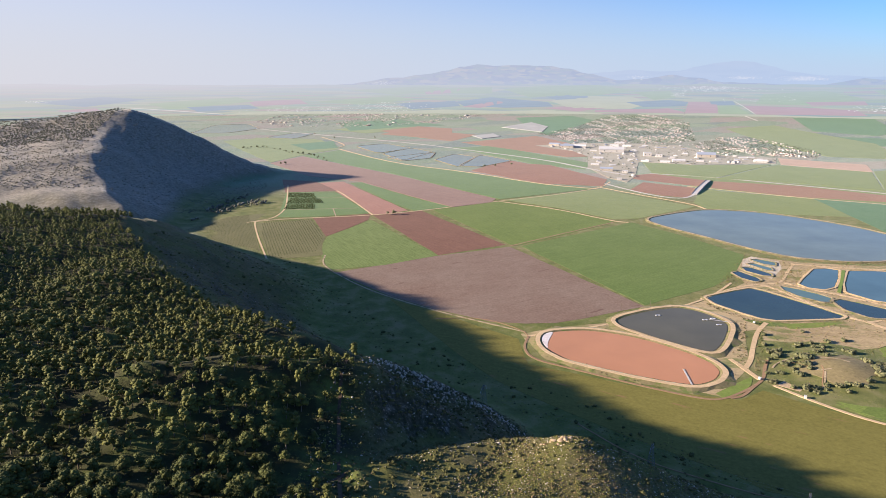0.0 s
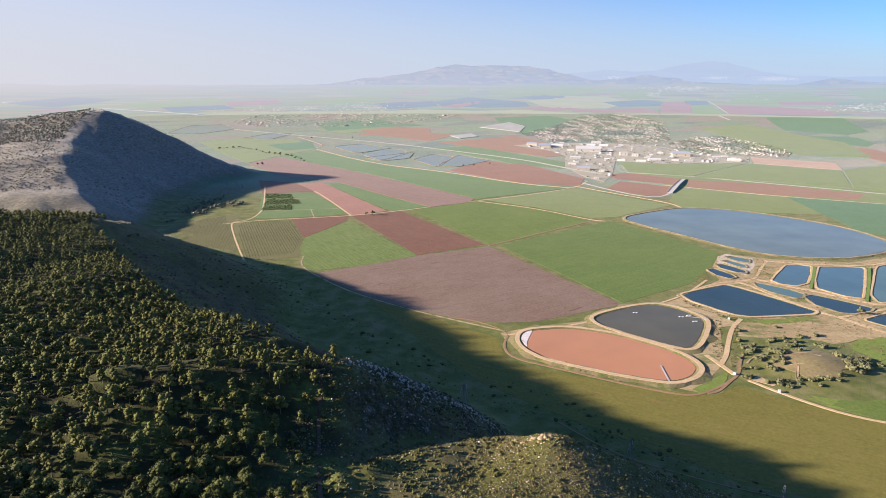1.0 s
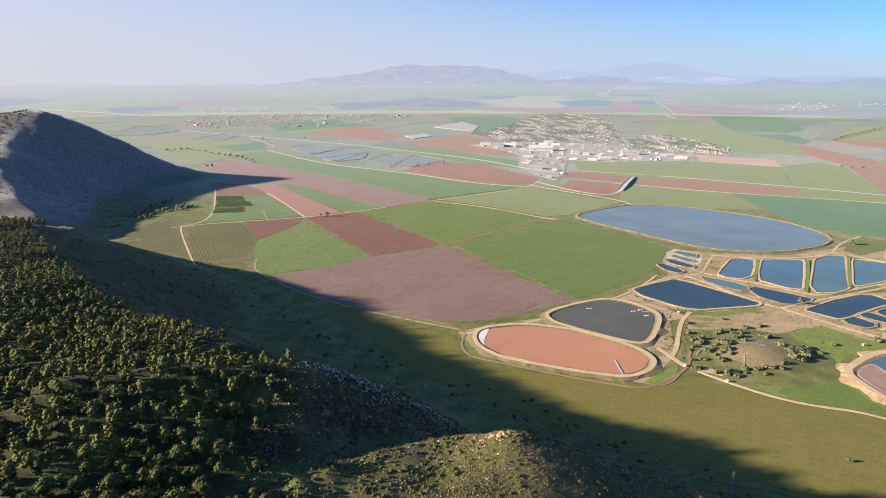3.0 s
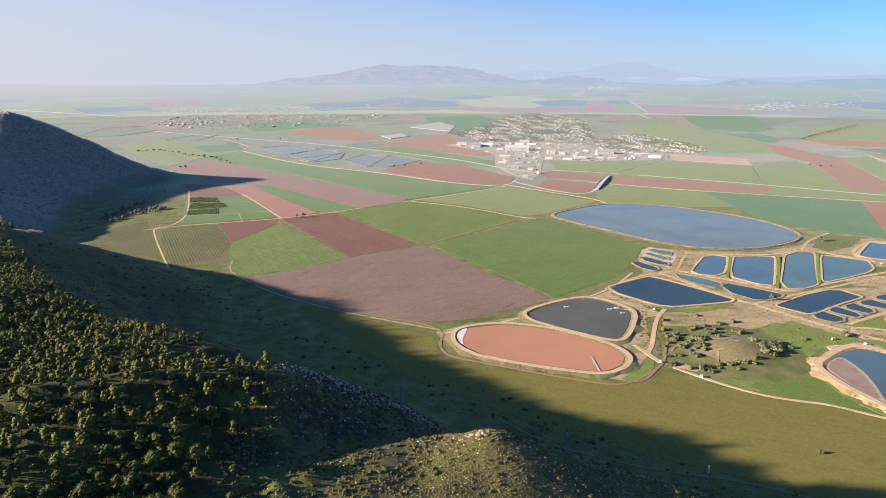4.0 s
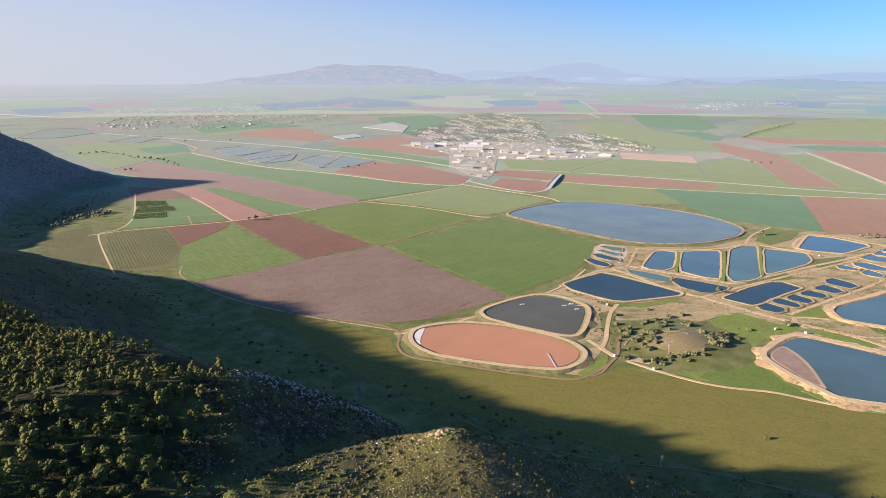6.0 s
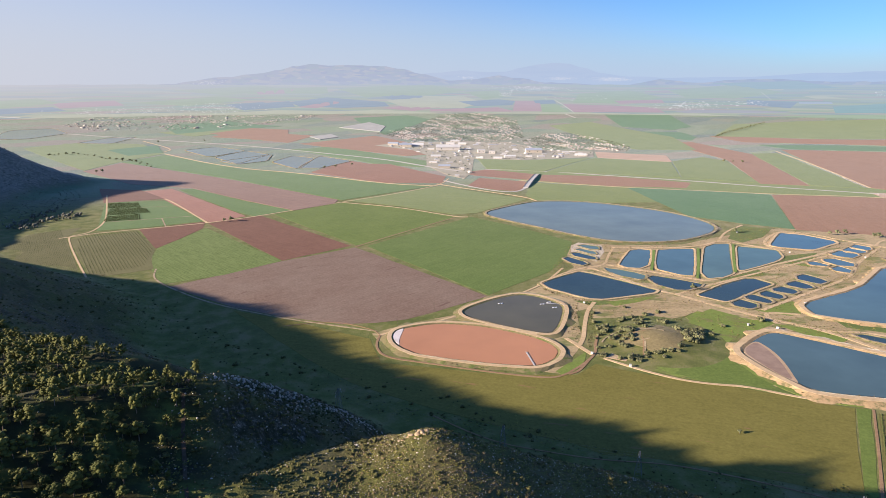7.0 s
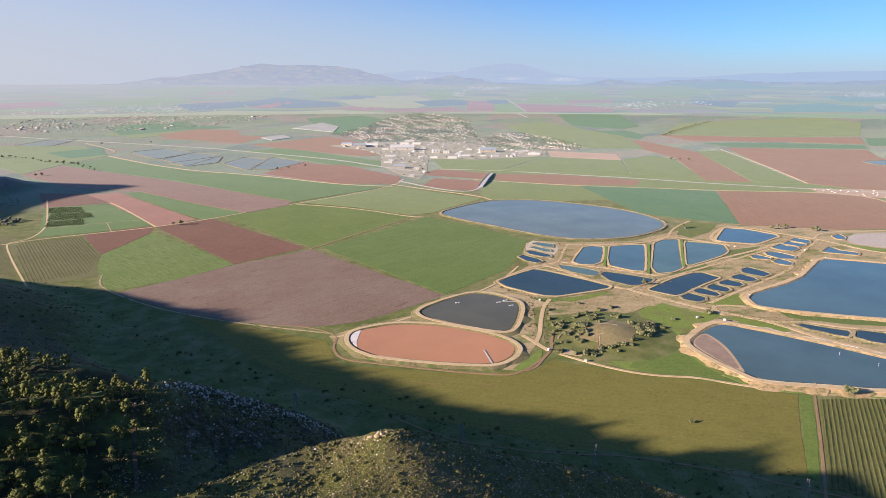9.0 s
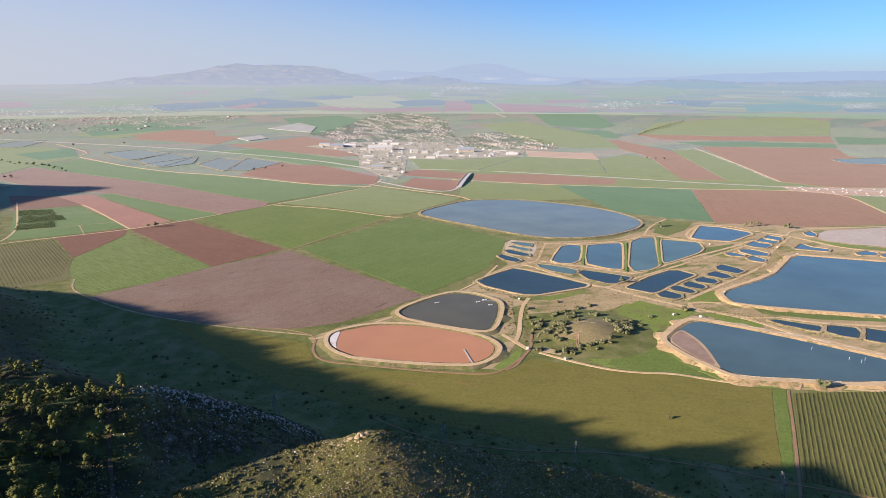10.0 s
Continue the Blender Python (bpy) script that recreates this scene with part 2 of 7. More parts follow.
WHITE_PLASTIC = paint("white_plastic", (0.8, 0.8, 0.78), 0.5)


# ---- shape helpers ----
def town_walls():
    """Rendered walls and roofs that differ from house to house."""
    # the strong sheen pales the far houses in place of haze
    m, n, l, b = shader("village_walls_and_roofs", 0.8, 0.6)
    geo = n.new("ShaderNodeNewGeometry")
    l.new(ramp(n, l, geo.outputs["Random Per Island"], (0.0, (0.60, 0.56, 0.50)), (0.3, (0.50, 0.42, 0.33)), (0.5, (0.66, 0.63, 0.58)), (0.65, (0.38, 0.24, 0.18)), (0.8, (0.45, 0.44, 0.43)), (1.0, (0.62, 0.55, 0.46))), b.inputs["Base Color"])
    return m


TOWN_WALLS = town_walls()


def link_mesh(name, verts, faces, material, parent=None, label="", mats=None, idx=None):
    me = bpy.data.meshes.new(name)
    me.from_pydata(verts, [], faces)
    for m in mats or [material]:
        me.materials.append(m)
    if idx is not None:
        me.polygons.foreach_set("material_index", idx)
    me.update()
    ob = new(name, me)
    ob.parent = parent
    if label and parent:
        tagged(ob, label)
    return ob


def part(name, bm, material, parent, label=""):
    me = bpy.data.meshes.new(name)
    bm.to_mesh(me)
    bm.free()
    me.materials.append(material)
    ob = new(name, me)
    ob.parent = parent
    return tagged(ob, label)


def smoothstep(a, b, v):
    v = min(1.0, max(0.0, (v - a) / (b - a)))
    return v * v * (3 - 2 * v)


# ---- the lie of the land ----
def floor_height(x, y):
    """Valley floor: level, lifted gently with distance from the eye to fit the view."""
    r = math.hypot(x, y)
    return 0.0 if r < 2200 else 60 * ((r - 2200) / 2200) ** 2


# crest line, slope to the left of its direction, slope to the right, rounding, rise to the left (slope, length)
KNOLL_BROW = 3
RIDGES = [
    # forest spur, from below the drone out to the plain
    ([(0, -900, 170), (0, -400, 150), (-8, 0, 128), (-24, 100, 114), (-29, 168, 101), (-36, 215, 95), (-38, 235, 95), (-41, 255, 100), (-43, 272, 110), (-45, 288, 109), (-46, 300, 96), (-47, 314, 86), (-50, 337, 86),
      (-68, 342, 93), (-94, 349, 98), (-130, 375, 98), (-172, 422, 94), (-215, 470, 93), (-285, 570, 96), (-345, 643, 100), (-348, 668, 100)], 0.16, 0.70, 9, (0.10, 150)),
    # its shaded far flank, falling to the fields
    ([(-345, 643, 100), (-362, 706, 91), (-380, 755, 83), (-398, 810, 70), (-412, 863, 52), (-430, 910, 38), (-440, 960, 26), (-425, 1000, 10), (-410, 1025, -4)], 0.35, 0.5, 16, None),
    # rocky nose
    ([(-47, 337, 88), (-40, 343, 85), (-32, 349, 80), (-24, 354, 76), (-17, 360, 68), (-5, 368, 54), (6, 374, 43), (17, 380, 30), (25, 383, 23), (33, 387, 13), (40, 390, -2)], 0.8, 0.72, 4, None),
    # near knoll: its brow above the gully and towards the plain
    ([(-22, 221, 94), (-4, 236, 91), (9, 244, 88), (19, 247, 86), (34, 248, 86), (43, 245, 89), (54, 242, 94), (68.0, 241.0, 89.5), (79.0, 238.0, 86.5), (93.1, 235.2, 81.3), (111.7, 232.4, 75.5), (133.1, 228.6, 68.8), (158.9, 222.9, 60.4), (177.1, 218.8, 54.0), (206.9, 200.6, 44.7), (252.0, 191.1, 13.2)], 0.8, -0.02, 5, None, 0.5),
    # the hill farther along the range
    ([(-1322, 1540, 127), (-1120, 1609, 138), (-999, 1651, 157), (-921, 1673, 173), (-861, 1688, 183), (-827, 1694, 183), (-795, 1704, 173), (-737, 1719, 145), (-670, 1735, 110), (-602, 1749, 68),
      (-530, 1762, 30), (-467, 1821, 2)], 0.5, 0.42, 12, None),
    ([(-855, 1674, 177), (-836, 1572, 145), (-795, 1434, 121), (-751, 1321, 104), (-696, 1232, 82), (-650, 1161, 68), (-586, 1081, 54), (-538, 1028, 33), (-499, 992, 10)], 0.48, 0.10, 16, None),
]


MOUND_AT = (348, 500)
BACK = 0.02


def ridge_height(ridge, x, y):
    crest, left, right, rnd, rise, *end = ridge
    near = 1e18
    last = len(crest) - 2
    for i, ((ax, ay, az), (bx, by, bz)) in enumerate(zip(crest, crest[1:])):
        dx, dy = bx - ax, by - ay
        q = ((x - ax) * dx + (y - ay) * dy) / (dx * dx + dy * dy)
        k = max(0.0, min(1.0, q))
        px, py = x - ax - k * dx, y - ay - k * dy
        d2 = px * px + py * py
        if d2 < near:
            near, over = d2, 0.0
            tip = (i == 0 and q < 0) or (i == last and q > 1)
            side = dx * (y - ay) - dy * (x - ax)
            z = az + k * (bz - az)
            if i == last and q > 1 and rise:
                over = (q - 1) * math.hypot(dx, dy)
    d = math.sqrt(max(0.0, near - over * over))
    z -= 0.5 * (math.sqrt(over * over + 400) - 20)
    if side > 0 and rise:
        s, w = rise
        return z + s * min(d, w) - left * max(0.0, d - w)
    fall = (end[0] if end else max(left, right)) if tip else left if side > 0 else right
    return z - fall * (math.sqrt(d * d + rnd * rnd) - rnd)


def brow_height(x, y):
    """The knoll: a smooth back behind its brow, steep beyond it."""
    crest, left, right, rnd = RIDGES[KNOLL_BROW][:4]
    near, total, weight = 1e18, 0.0, 0.0
    for (ax, ay, az), (bx, by, bz) in zip(crest, crest[1:]):
        dx, dy = bx - ax, by - ay
        length = dx * dx + dy * dy
        k = max(0.0, min(1.0, ((x - ax) * dx + (y - ay) * dy) / length))
        d = (x - ax - k * dx) ** 2 + (y - ay - k * dy) ** 2
        if d < near:
            near, side = d, dx * (y - ay) - dy * (x - ax)
        for q in (0.1, 0.3, 0.5, 0.7, 0.9):
            w = math.sqrt(length) / ((x - ax - q * dx) ** 2 + (y - ay - q * dy) ** 2 + 30) ** 1.7
            total, weight = total + w * (az + q * (bz - az)), weight + w
    d = math.sqrt(near)
    z = total / weight
    if side > 0:
        return z - left * (math.sqrt(d * d + rnd * rnd) - rnd)
    return z + (BACK - 0.0013 * min(130.0, max(0.0, x - 62))) * min(d, 60) - 0.3 * max(0.0, d - 110)


def land(x, y):
    """Height of the ground, and how far it is hill (0 plain to 1 hill)."""
    base = floor_height(x, y)
    mx, my = MOUND_AT
    m2 = ((x - mx) ** 2 + (y - my) ** 2) / 38 ** 2
    if m2 < 6:
        k = math.exp(-m2 * 1.2)
        return base + 6 * k, min(0.35, 0.6 * k)
    if x > 700 or math.hypot(x, y) > 2700:
        return base, 0.0
    hs = [brow_height(x, y) if i == KNOLL_BROW else ridge_height(r, x, y) for i, r in enumerate(RIDGES)]
    top = max(hs)
    if top < -30:
        return base, 0.0
    k = 3.5
    h = top + k * math.log(sum(math.exp(max(-40.0, (v - top) / k)) for v in hs)) - k * 0.2
    hill = smoothstep(0.0, 22.0, h)
    if hill > 0:
        q = Vector((x, y, 0))
        calm = 0.3 + 0.7 * smoothstep(20, 90, math.hypot(max(0.0, x - 170, 50 - x), y - 210))
        h += hill * calm * (5.0 * noise.fractal(q / 70, 1.0, 2.0, 4) + 1.6 * noise.fractal(q / 13 + Vector((7, 3, 1)), 0.9, 2.1, 3))
    k = 4.0
    return base + k * math.log(1 + math.exp(min(60.0, (h - base) / k))) * smoothstep(-28, -14, h - base), hill


def crest_side(x, y):
    """Distance to the left of the forest spur's crest (negative to its right)."""
    crest = RIDGES[0][0]
    near, side = 1e18, 1
    for (ax, ay, _), (bx, by, _) in zip(crest, crest[1:]):
        dx, dy = bx - ax, by - ay
        k = max(0.0, min(1.0, ((x - ax) * dx + (y - ay) * dy) / (dx * dx + dy * dy)))
        d = (x - ax - k * dx) ** 2 + (y - ay - k * dy) ** 2
        if d < near:
            near, side = d, dx * (y - ay) - dy * (x - ax)
    return math.copysign(math.sqrt(near), side)


def ground_sheet():
    radii = [0.0, 20.0]
    while radii[-1] < 4400:
        radii.append(radii[-1] * 1.016 + 0.6)
    radii[-1] = 4420.0
    az = [radians(a) for a in np.concatenate([np.arange(-52, 72, 0.36), np.arange(72, 308, 3.0)])]
    verts, rock, faces = [], [], []
    for r in radii:
        for a in az:
            x, y = r * math.sin(a), r * math.cos(a)
            h, k = land(x, y)
            verts.append((x, y, h))
            rock.append(k)
    n = len(az)
    for i in range(len(radii) - 1):
        for j in range(n):
            k = (j + 1) % n
            faces.append((i * n + j, i * n + k, (i + 1) * n + k, (i + 1) * n + j))
    ob = link_mesh("ground", verts, [f[::-1] for f in faces], GROUND)
    at = ob.data.attributes.new("hill", "FLOAT", "POINT")
    at.data.foreach_set("value", rock)
    at = ob.data.attributes.new("wooded", "FLOAT", "POINT")
    at.data.foreach_set("value", [k * smoothstep(-14, 4, crest_side(v[0], v[1])) if k > 0.3 and v[1] < 800 and v[0] < 20 else 0.0 for v, k in zip(verts, rock)])
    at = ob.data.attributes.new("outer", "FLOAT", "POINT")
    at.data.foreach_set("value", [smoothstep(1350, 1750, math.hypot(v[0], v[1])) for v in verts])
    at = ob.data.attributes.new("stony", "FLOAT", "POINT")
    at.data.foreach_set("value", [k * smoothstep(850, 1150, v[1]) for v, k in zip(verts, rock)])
    # weight of the haze-imitating sheen on hills, growing with distance
    at = ob.data.attributes.new("far_haze", "FLOAT", "POINT")
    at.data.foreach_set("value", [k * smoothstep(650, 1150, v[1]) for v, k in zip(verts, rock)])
    ob.data.polygons.foreach_set("use_smooth", [True] * len(ob.data.polygons))
    return tagged(ob, "grassy valley floor and stony scrub-covered hill slopes", "ground", kind="structure")


def ground_material():
    m, n, l, b = shader("grass_and_stony_slope", 0.95, 0.3, 0.15)
    p = coords(n, l)
    at = n.new("ShaderNodeAttribute")
    at.attribute_name = "hill"
    wide, mid, fine = noise_of(n, l, p, 0.006, 5), noise_of(n, l, p, 0.05, 6, 0.65), noise_of(n, l, p, 0.55, 5, 0.7)
    plain = ramp(n, l, wide, (0.3, (0.115, 0.14, 0.035)), (0.5, (0.16, 0.17, 0.05)), (0.7, (0.25, 0.21, 0.10)))
    plain = mixed(n, l, 0.5, plain, ramp(n, l, mid, (0.38, (0.07, 0.10, 0.022)), (0.5, (0.15, 0.17, 0.045)), (0.62, (0.27, 0.235, 0.11))))
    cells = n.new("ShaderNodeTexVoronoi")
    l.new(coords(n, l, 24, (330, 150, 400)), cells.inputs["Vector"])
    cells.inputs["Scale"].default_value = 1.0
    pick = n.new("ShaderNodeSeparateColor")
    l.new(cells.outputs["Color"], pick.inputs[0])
    # far field patchwork, its colours paled and cooled to imitate haze
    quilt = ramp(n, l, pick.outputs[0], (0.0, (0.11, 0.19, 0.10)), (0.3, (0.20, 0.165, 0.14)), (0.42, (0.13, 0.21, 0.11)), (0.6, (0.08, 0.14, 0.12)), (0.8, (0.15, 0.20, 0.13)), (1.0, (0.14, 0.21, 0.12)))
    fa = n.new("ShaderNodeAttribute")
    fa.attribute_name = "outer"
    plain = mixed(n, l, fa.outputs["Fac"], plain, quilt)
    slope = ramp(n, l, mid, (0.32, (0.062, 0.062, 0.02)), (0.5, (0.105, 0.09, 0.036)), (0.68, (0.19, 0.145, 0.08)))
    slope = mixed(n, l, 0.45, slope, ramp(n, l, fine, (0.3, (0.055, 0.065, 0.02)), (0.58, (0.18, 0.165, 0.065)), (0.68, (0.38, 0.32, 0.23))))
    ledges = noise_of(n, l, coords(n, l, 20, (12, 5, 1.3)), 1.0, 6, 0.75)
    # the far hill's limestone, lightened further in place of haze on its shaded face
    stony = ramp(n, l, ledges, (0.38, (0.17, 0.155, 0.12)), (0.5, (0.28, 0.245, 0.195)), (0.62, (0.41, 0.36, 0.295)))
    stony = mixed(n, l, ramp(n, l, mid, (0.45, (0, 0, 0)), (0.7, (0.6, 0.6, 0.6))), stony, (0.175, 0.165, 0.105))
    speck = noise_of(n, l, p, 0.16, 4, 0.8)
    stony = mixed(n, l, 0.5, stony, ramp(n, l, speck, (0.42, (0.125, 0.118, 0.086)), (0.5, (0.205, 0.185, 0.142)), (0.58, (0.345, 0.305, 0.24))))
    st = n.new("ShaderNodeAttribute")
    st.attribute_name = "stony"
    wd = n.new("ShaderNodeAttribute")
    wd.attribute_name = "wooded"
    lush = noise_of(n, l, p, 0.028, 5, 0.6)
    slope = mixed(n, l, ramp(n, l, lush, (0.45, (0, 0, 0)), (0.6, (0.8, 0.8, 0.8))), slope, ramp(n, l, fine, (0.3, (0.075, 0.084, 0.02)), (0.7, (0.165, 0.16, 0.045))))
    geo = n.new("ShaderNodeNewGeometry")
    up = n.new("ShaderNodeSeparateXYZ")
    l.new(geo.outputs["Normal"], up.inputs[0])
    crag = ramp(n, l, noise_of(n, l, coords(n, l, 0, (1, 1, 2.5)), 0.35, 6, 0.8), (0.42, (0.032, 0.034, 0.016)), (0.55, (0.075, 0.068, 0.045)), (0.66, (0.26, 0.235, 0.19)))
    slope = mixed(n, l, ramp(n, l, up.outputs[2], (0.78, (1, 1, 1)), (0.90, (0, 0, 0))), slope, crag)
    # ground among the pines, darker than the open slope
    pine_floor = ramp(n, l, mid, (0.35, (0.036, 0.034, 0.018)), (0.52, (0.055, 0.058, 0.02)), (0.66, (0.115, 0.14, 0.035)))
    c = mixed(n, l, wd.outputs["Fac"], mixed(n, l, at.outputs["Fac"], plain, slope), pine_floor)
    l.new(mixed(n, l, st.outputs["Fac"], c, stony), b.inputs["Base Color"])
    # sheen laid on in place of haze: weak near, stronger far out
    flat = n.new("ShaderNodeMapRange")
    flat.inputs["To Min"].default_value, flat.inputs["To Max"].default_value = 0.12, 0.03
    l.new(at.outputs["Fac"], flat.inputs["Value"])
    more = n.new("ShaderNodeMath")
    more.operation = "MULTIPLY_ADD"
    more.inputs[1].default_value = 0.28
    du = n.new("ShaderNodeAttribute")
    du.attribute_name = "far_haze"
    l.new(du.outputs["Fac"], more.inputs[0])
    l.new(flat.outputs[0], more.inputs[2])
    far_haze = n.new("ShaderNodeMath")
    far_haze.operation = "MULTIPLY_ADD"
    far_haze.inputs[1].default_value = 0.24
    l.new(fa.outputs["Fac"], far_haze.inputs[0])
    l.new(more.outputs[0], far_haze.inputs[2])
    l.new(far_haze.outputs[0], b.inputs["Sheen Weight"])
    bump(n, l, b, fine, 0.8, 0.6)
    return m


GROUND = ground_material()
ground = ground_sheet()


def clip_half(poly, axis, value, keep_less):
    out = []
    for a, b in zip(poly, poly[1:] + poly[:1]):
        ina, inb = (a[axis] <= value) == keep_less, (b[axis] <= value) == keep_less
        if ina:
            out.append(a)
        if ina != inb:
            k = (value - a[axis]) / (b[axis] - a[axis])
            out.append((a[0] + k * (b[0] - a[0]), a[1] + k * (b[1] - a[1])))
    return out


def area(poly):
    return 0.5 * sum(a[0] * b[1] - b[0] * a[1] for a, b in zip(poly, poly[1:] + poly[:1]))


def drape(poly, lift, cell):
    """A polygon cut into cells and laid on the valley floor."""
    if area(poly) < 0:
        poly = poly[::-1]
    x0, x1 = min(p[0] for p in poly), max(p[0] for p in poly)
    y0, y1 = min(p[1] for p in poly), max(p[1] for p in poly)
    verts, faces, index = [], [], {}

    def vid(p):
        key = (round(p[0], 2), round(p[1], 2))
        if key not in index:
            index[key] = len(verts)
            verts.append((p[0], p[1], (land(*p)[0] if cell < 10 else floor_height(*p)) + lift))
        return index[key]
    nx, ny = max(1, math.ceil((x1 - x0) / cell)), max(1, math.ceil((y1 - y0) / cell))
    for i in range(nx):
        strip = clip_half(clip_half(poly, 0, x0 + i * (x1 - x0) / nx, False), 0, x0 + (i + 1) * (x1 - x0) / nx, True) if nx > 1 else poly
        for j in range(ny):
            c = strip
            if ny > 1 and c:
                c = clip_half(clip_half(c, 1, y0 + j * (y1 - y0) / ny, False), 1, y0 + (j + 1) * (y1 - y0) / ny, True)
            ids = []
            for p in c:
                v = vid(p)
                if not ids or ids[-1] != v:
                    ids.append(v)
            if len(ids) > 2 and ids[0] == ids[-1]:
                ids.pop()
            if len(set(ids)) > 2 and abs(area([verts[k][:2] for k in ids])) > 0.5:
                faces.append(ids)
    return verts, faces


def skirt(verts, faces, drop):
    """Adds side faces along the open border, so that the sheet has thickness."""
    edges = {}
    for f in faces:
        for a, b in zip(f, f[1:] + f[:1]):
            edges[(a, b)] = edges.get((a, b), 0) + 1
    low = {}
    for a, b in [e for e in edges if (e[1], e[0]) not in edges]:
        for k in (a, b):
            if k not in low:
                low[k] = len(verts)
                verts.append((verts[k][0], verts[k][1], verts[k][2] - drop))
        faces.append([b, a, low[a], low[b]])


def rounded(poly, times=2, closed=True, cut=0.25):
    for _ in range(times):
        out = []
        pairs = list(zip(poly, poly[1:] + poly[:1])) if closed else list(zip(poly, poly[1:]))
        if not closed:
            out.append(poly[0])
        for a, b in pairs:
            out.append((a[0] * (1 - cut) + b[0] * cut, a[1] * (1 - cut) + b[1] * cut))
            out.append((a[0] * cut + b[0] * (1 - cut), a[1] * cut + b[1] * (1 - cut)))
        if not closed:
            out.append(poly[-1])
        poly = out
    return poly


field_count = [0]


def wobble(poly, amount):
    """Cut edges into shorter lengths and let them stray a little."""
    out = []
    for a, b in zip(poly, poly[1:] + poly[:1]):
        d = math.hypot(b[0] - a[0], b[1] - a[1])
        k = max(1, int(d / 25))
        nx, ny = -(b[1] - a[1]) / d, (b[0] - a[0]) / d
        for i in range(k):
            s = i / k
            q = amount * noise.noise(Vector((a[0] + s * 300, a[1], s * k * 0.7))) if i else 0
            out.append((a[0] + s * (b[0] - a[0]) + nx * q, a[1] + s * (b[1] - a[1]) + ny * q))
    return out


def field(kind, angle, poly, label, cell=None):
    field_count[0] += 1
    far = max(math.hypot(*p) for p in poly)
    lift = 0.1 + 0.0015 * field_count[0] + (0.25 if far > 2000 else 0)
    verts, faces = drape(wobble(poly, 1.6), lift + (0.03 if cell else 0), cell or (60 if far > 1800 else 400))
    skirt(verts, faces, 1.0)
    # the distance band picks how much haze sheen the field gets
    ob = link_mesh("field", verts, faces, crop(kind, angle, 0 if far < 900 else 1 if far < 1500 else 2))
    return tagged(ob, label, "field", kind="structure")


def path_sides(line, width, closed=False):
    left, right = [], []
    n = len(line)
    for i, p in enumerate(line):
        a = line[(i - 1) % n] if closed or i else p
        b = line[(i + 1) % n] if closed or i < n - 1 else p
        dx, dy = b[0] - a[0], b[1] - a[1]
        d = math.hypot(dx, dy) or 1
        w = width / 2 * (1 + 0.18 * noise.noise(Vector((p[0] / 30, p[1] / 30, 2))))
        left.append((p[0] - dy / d * w, p[1] + dx / d * w))
        right.append((p[0] + dy / d * w, p[1] - dx / d * w))
    return left, right


track_count = [0]


def resample(line, step):
    out = [line[0]]
    for a, b in zip(line, line[1:]):
        k = max(1, int(math.hypot(b[0] - a[0], b[1] - a[1]) / step))
        out += [(a[0] + (b[0] - a[0]) * i / k, a[1] + (b[1] - a[1]) * i / k) for i in range(1, k + 1)]
    return out


def track(kind, width, line, label):
    track_count[0] += 1
    line = resample(rounded(line, 2, False), 30 if math.hypot(*line[0]) > 420 and land(*line[0])[1] < 0.02 else 7)
    far = max(math.hypot(*p) for p in line) > 2000
    z = 0.25 + 0.0015 * track_count[0] + (0.4 if far else 0)
    left, right = path_sides(line, width * (1.0 if far else 0.75))
    verts = []
    for a, b in zip(left, right):
        for x, y in (a, b):
            h, hill = land(x, y)
            verts.append((x, y, h + (z + (0.7 if kind == "grass" else 0) if hill < 0.02 else 0.2 if hill > 0.36 else 0.42)))
    faces = [[2 * i, 2 * i + 1, 2 * i + 3, 2 * i + 2] for i in range(len(line) - 1)]
    skirt(verts, faces, 0.3)
    ob = link_mesh({"asphalt": "road", "grass": "grass_strip"}.get(kind, "dirt_road"), verts, faces, {"dull": DIRT_DULL, "dirt": DIRT, "trail": TRAIL, "grass": GRASS_STRIP, "dirt_red": DIRT_RED, "asphalt": ASPHALT}[kind])
    return tagged(ob, label, "grass strip" if kind == "grass" else "road", kind="structure")


def offset(poly, d, stray=0.0):
    """The outline moved outward by d."""
    n = len(poly)
    out = []
    for i, p in enumerate(poly):
        a, b = poly[i - 1], poly[(i + 1) % n]
        dx, dy = b[0] - a[0], b[1] - a[1]
        q = (math.hypot(dx, dy) or 1) / (1 + stray * noise.noise(Vector((p[0] / 14, p[1] / 14, 3))))
        out.append((p[0] + dy / q * d, p[1] - dx / q * d))
    return out


pond_count = [0]
pond_edges = []


def even_ring(poly, step):
    out = []
    for a, b in zip(poly, poly[1:] + poly[:1]):
        k = max(1, int(math.hypot(b[0] - a[0], b[1] - a[1]) / step))
        out += [(a[0] + (b[0] - a[0]) * i / k, a[1] + (b[1] - a[1]) * i / k) for i in range(k)]
    return out


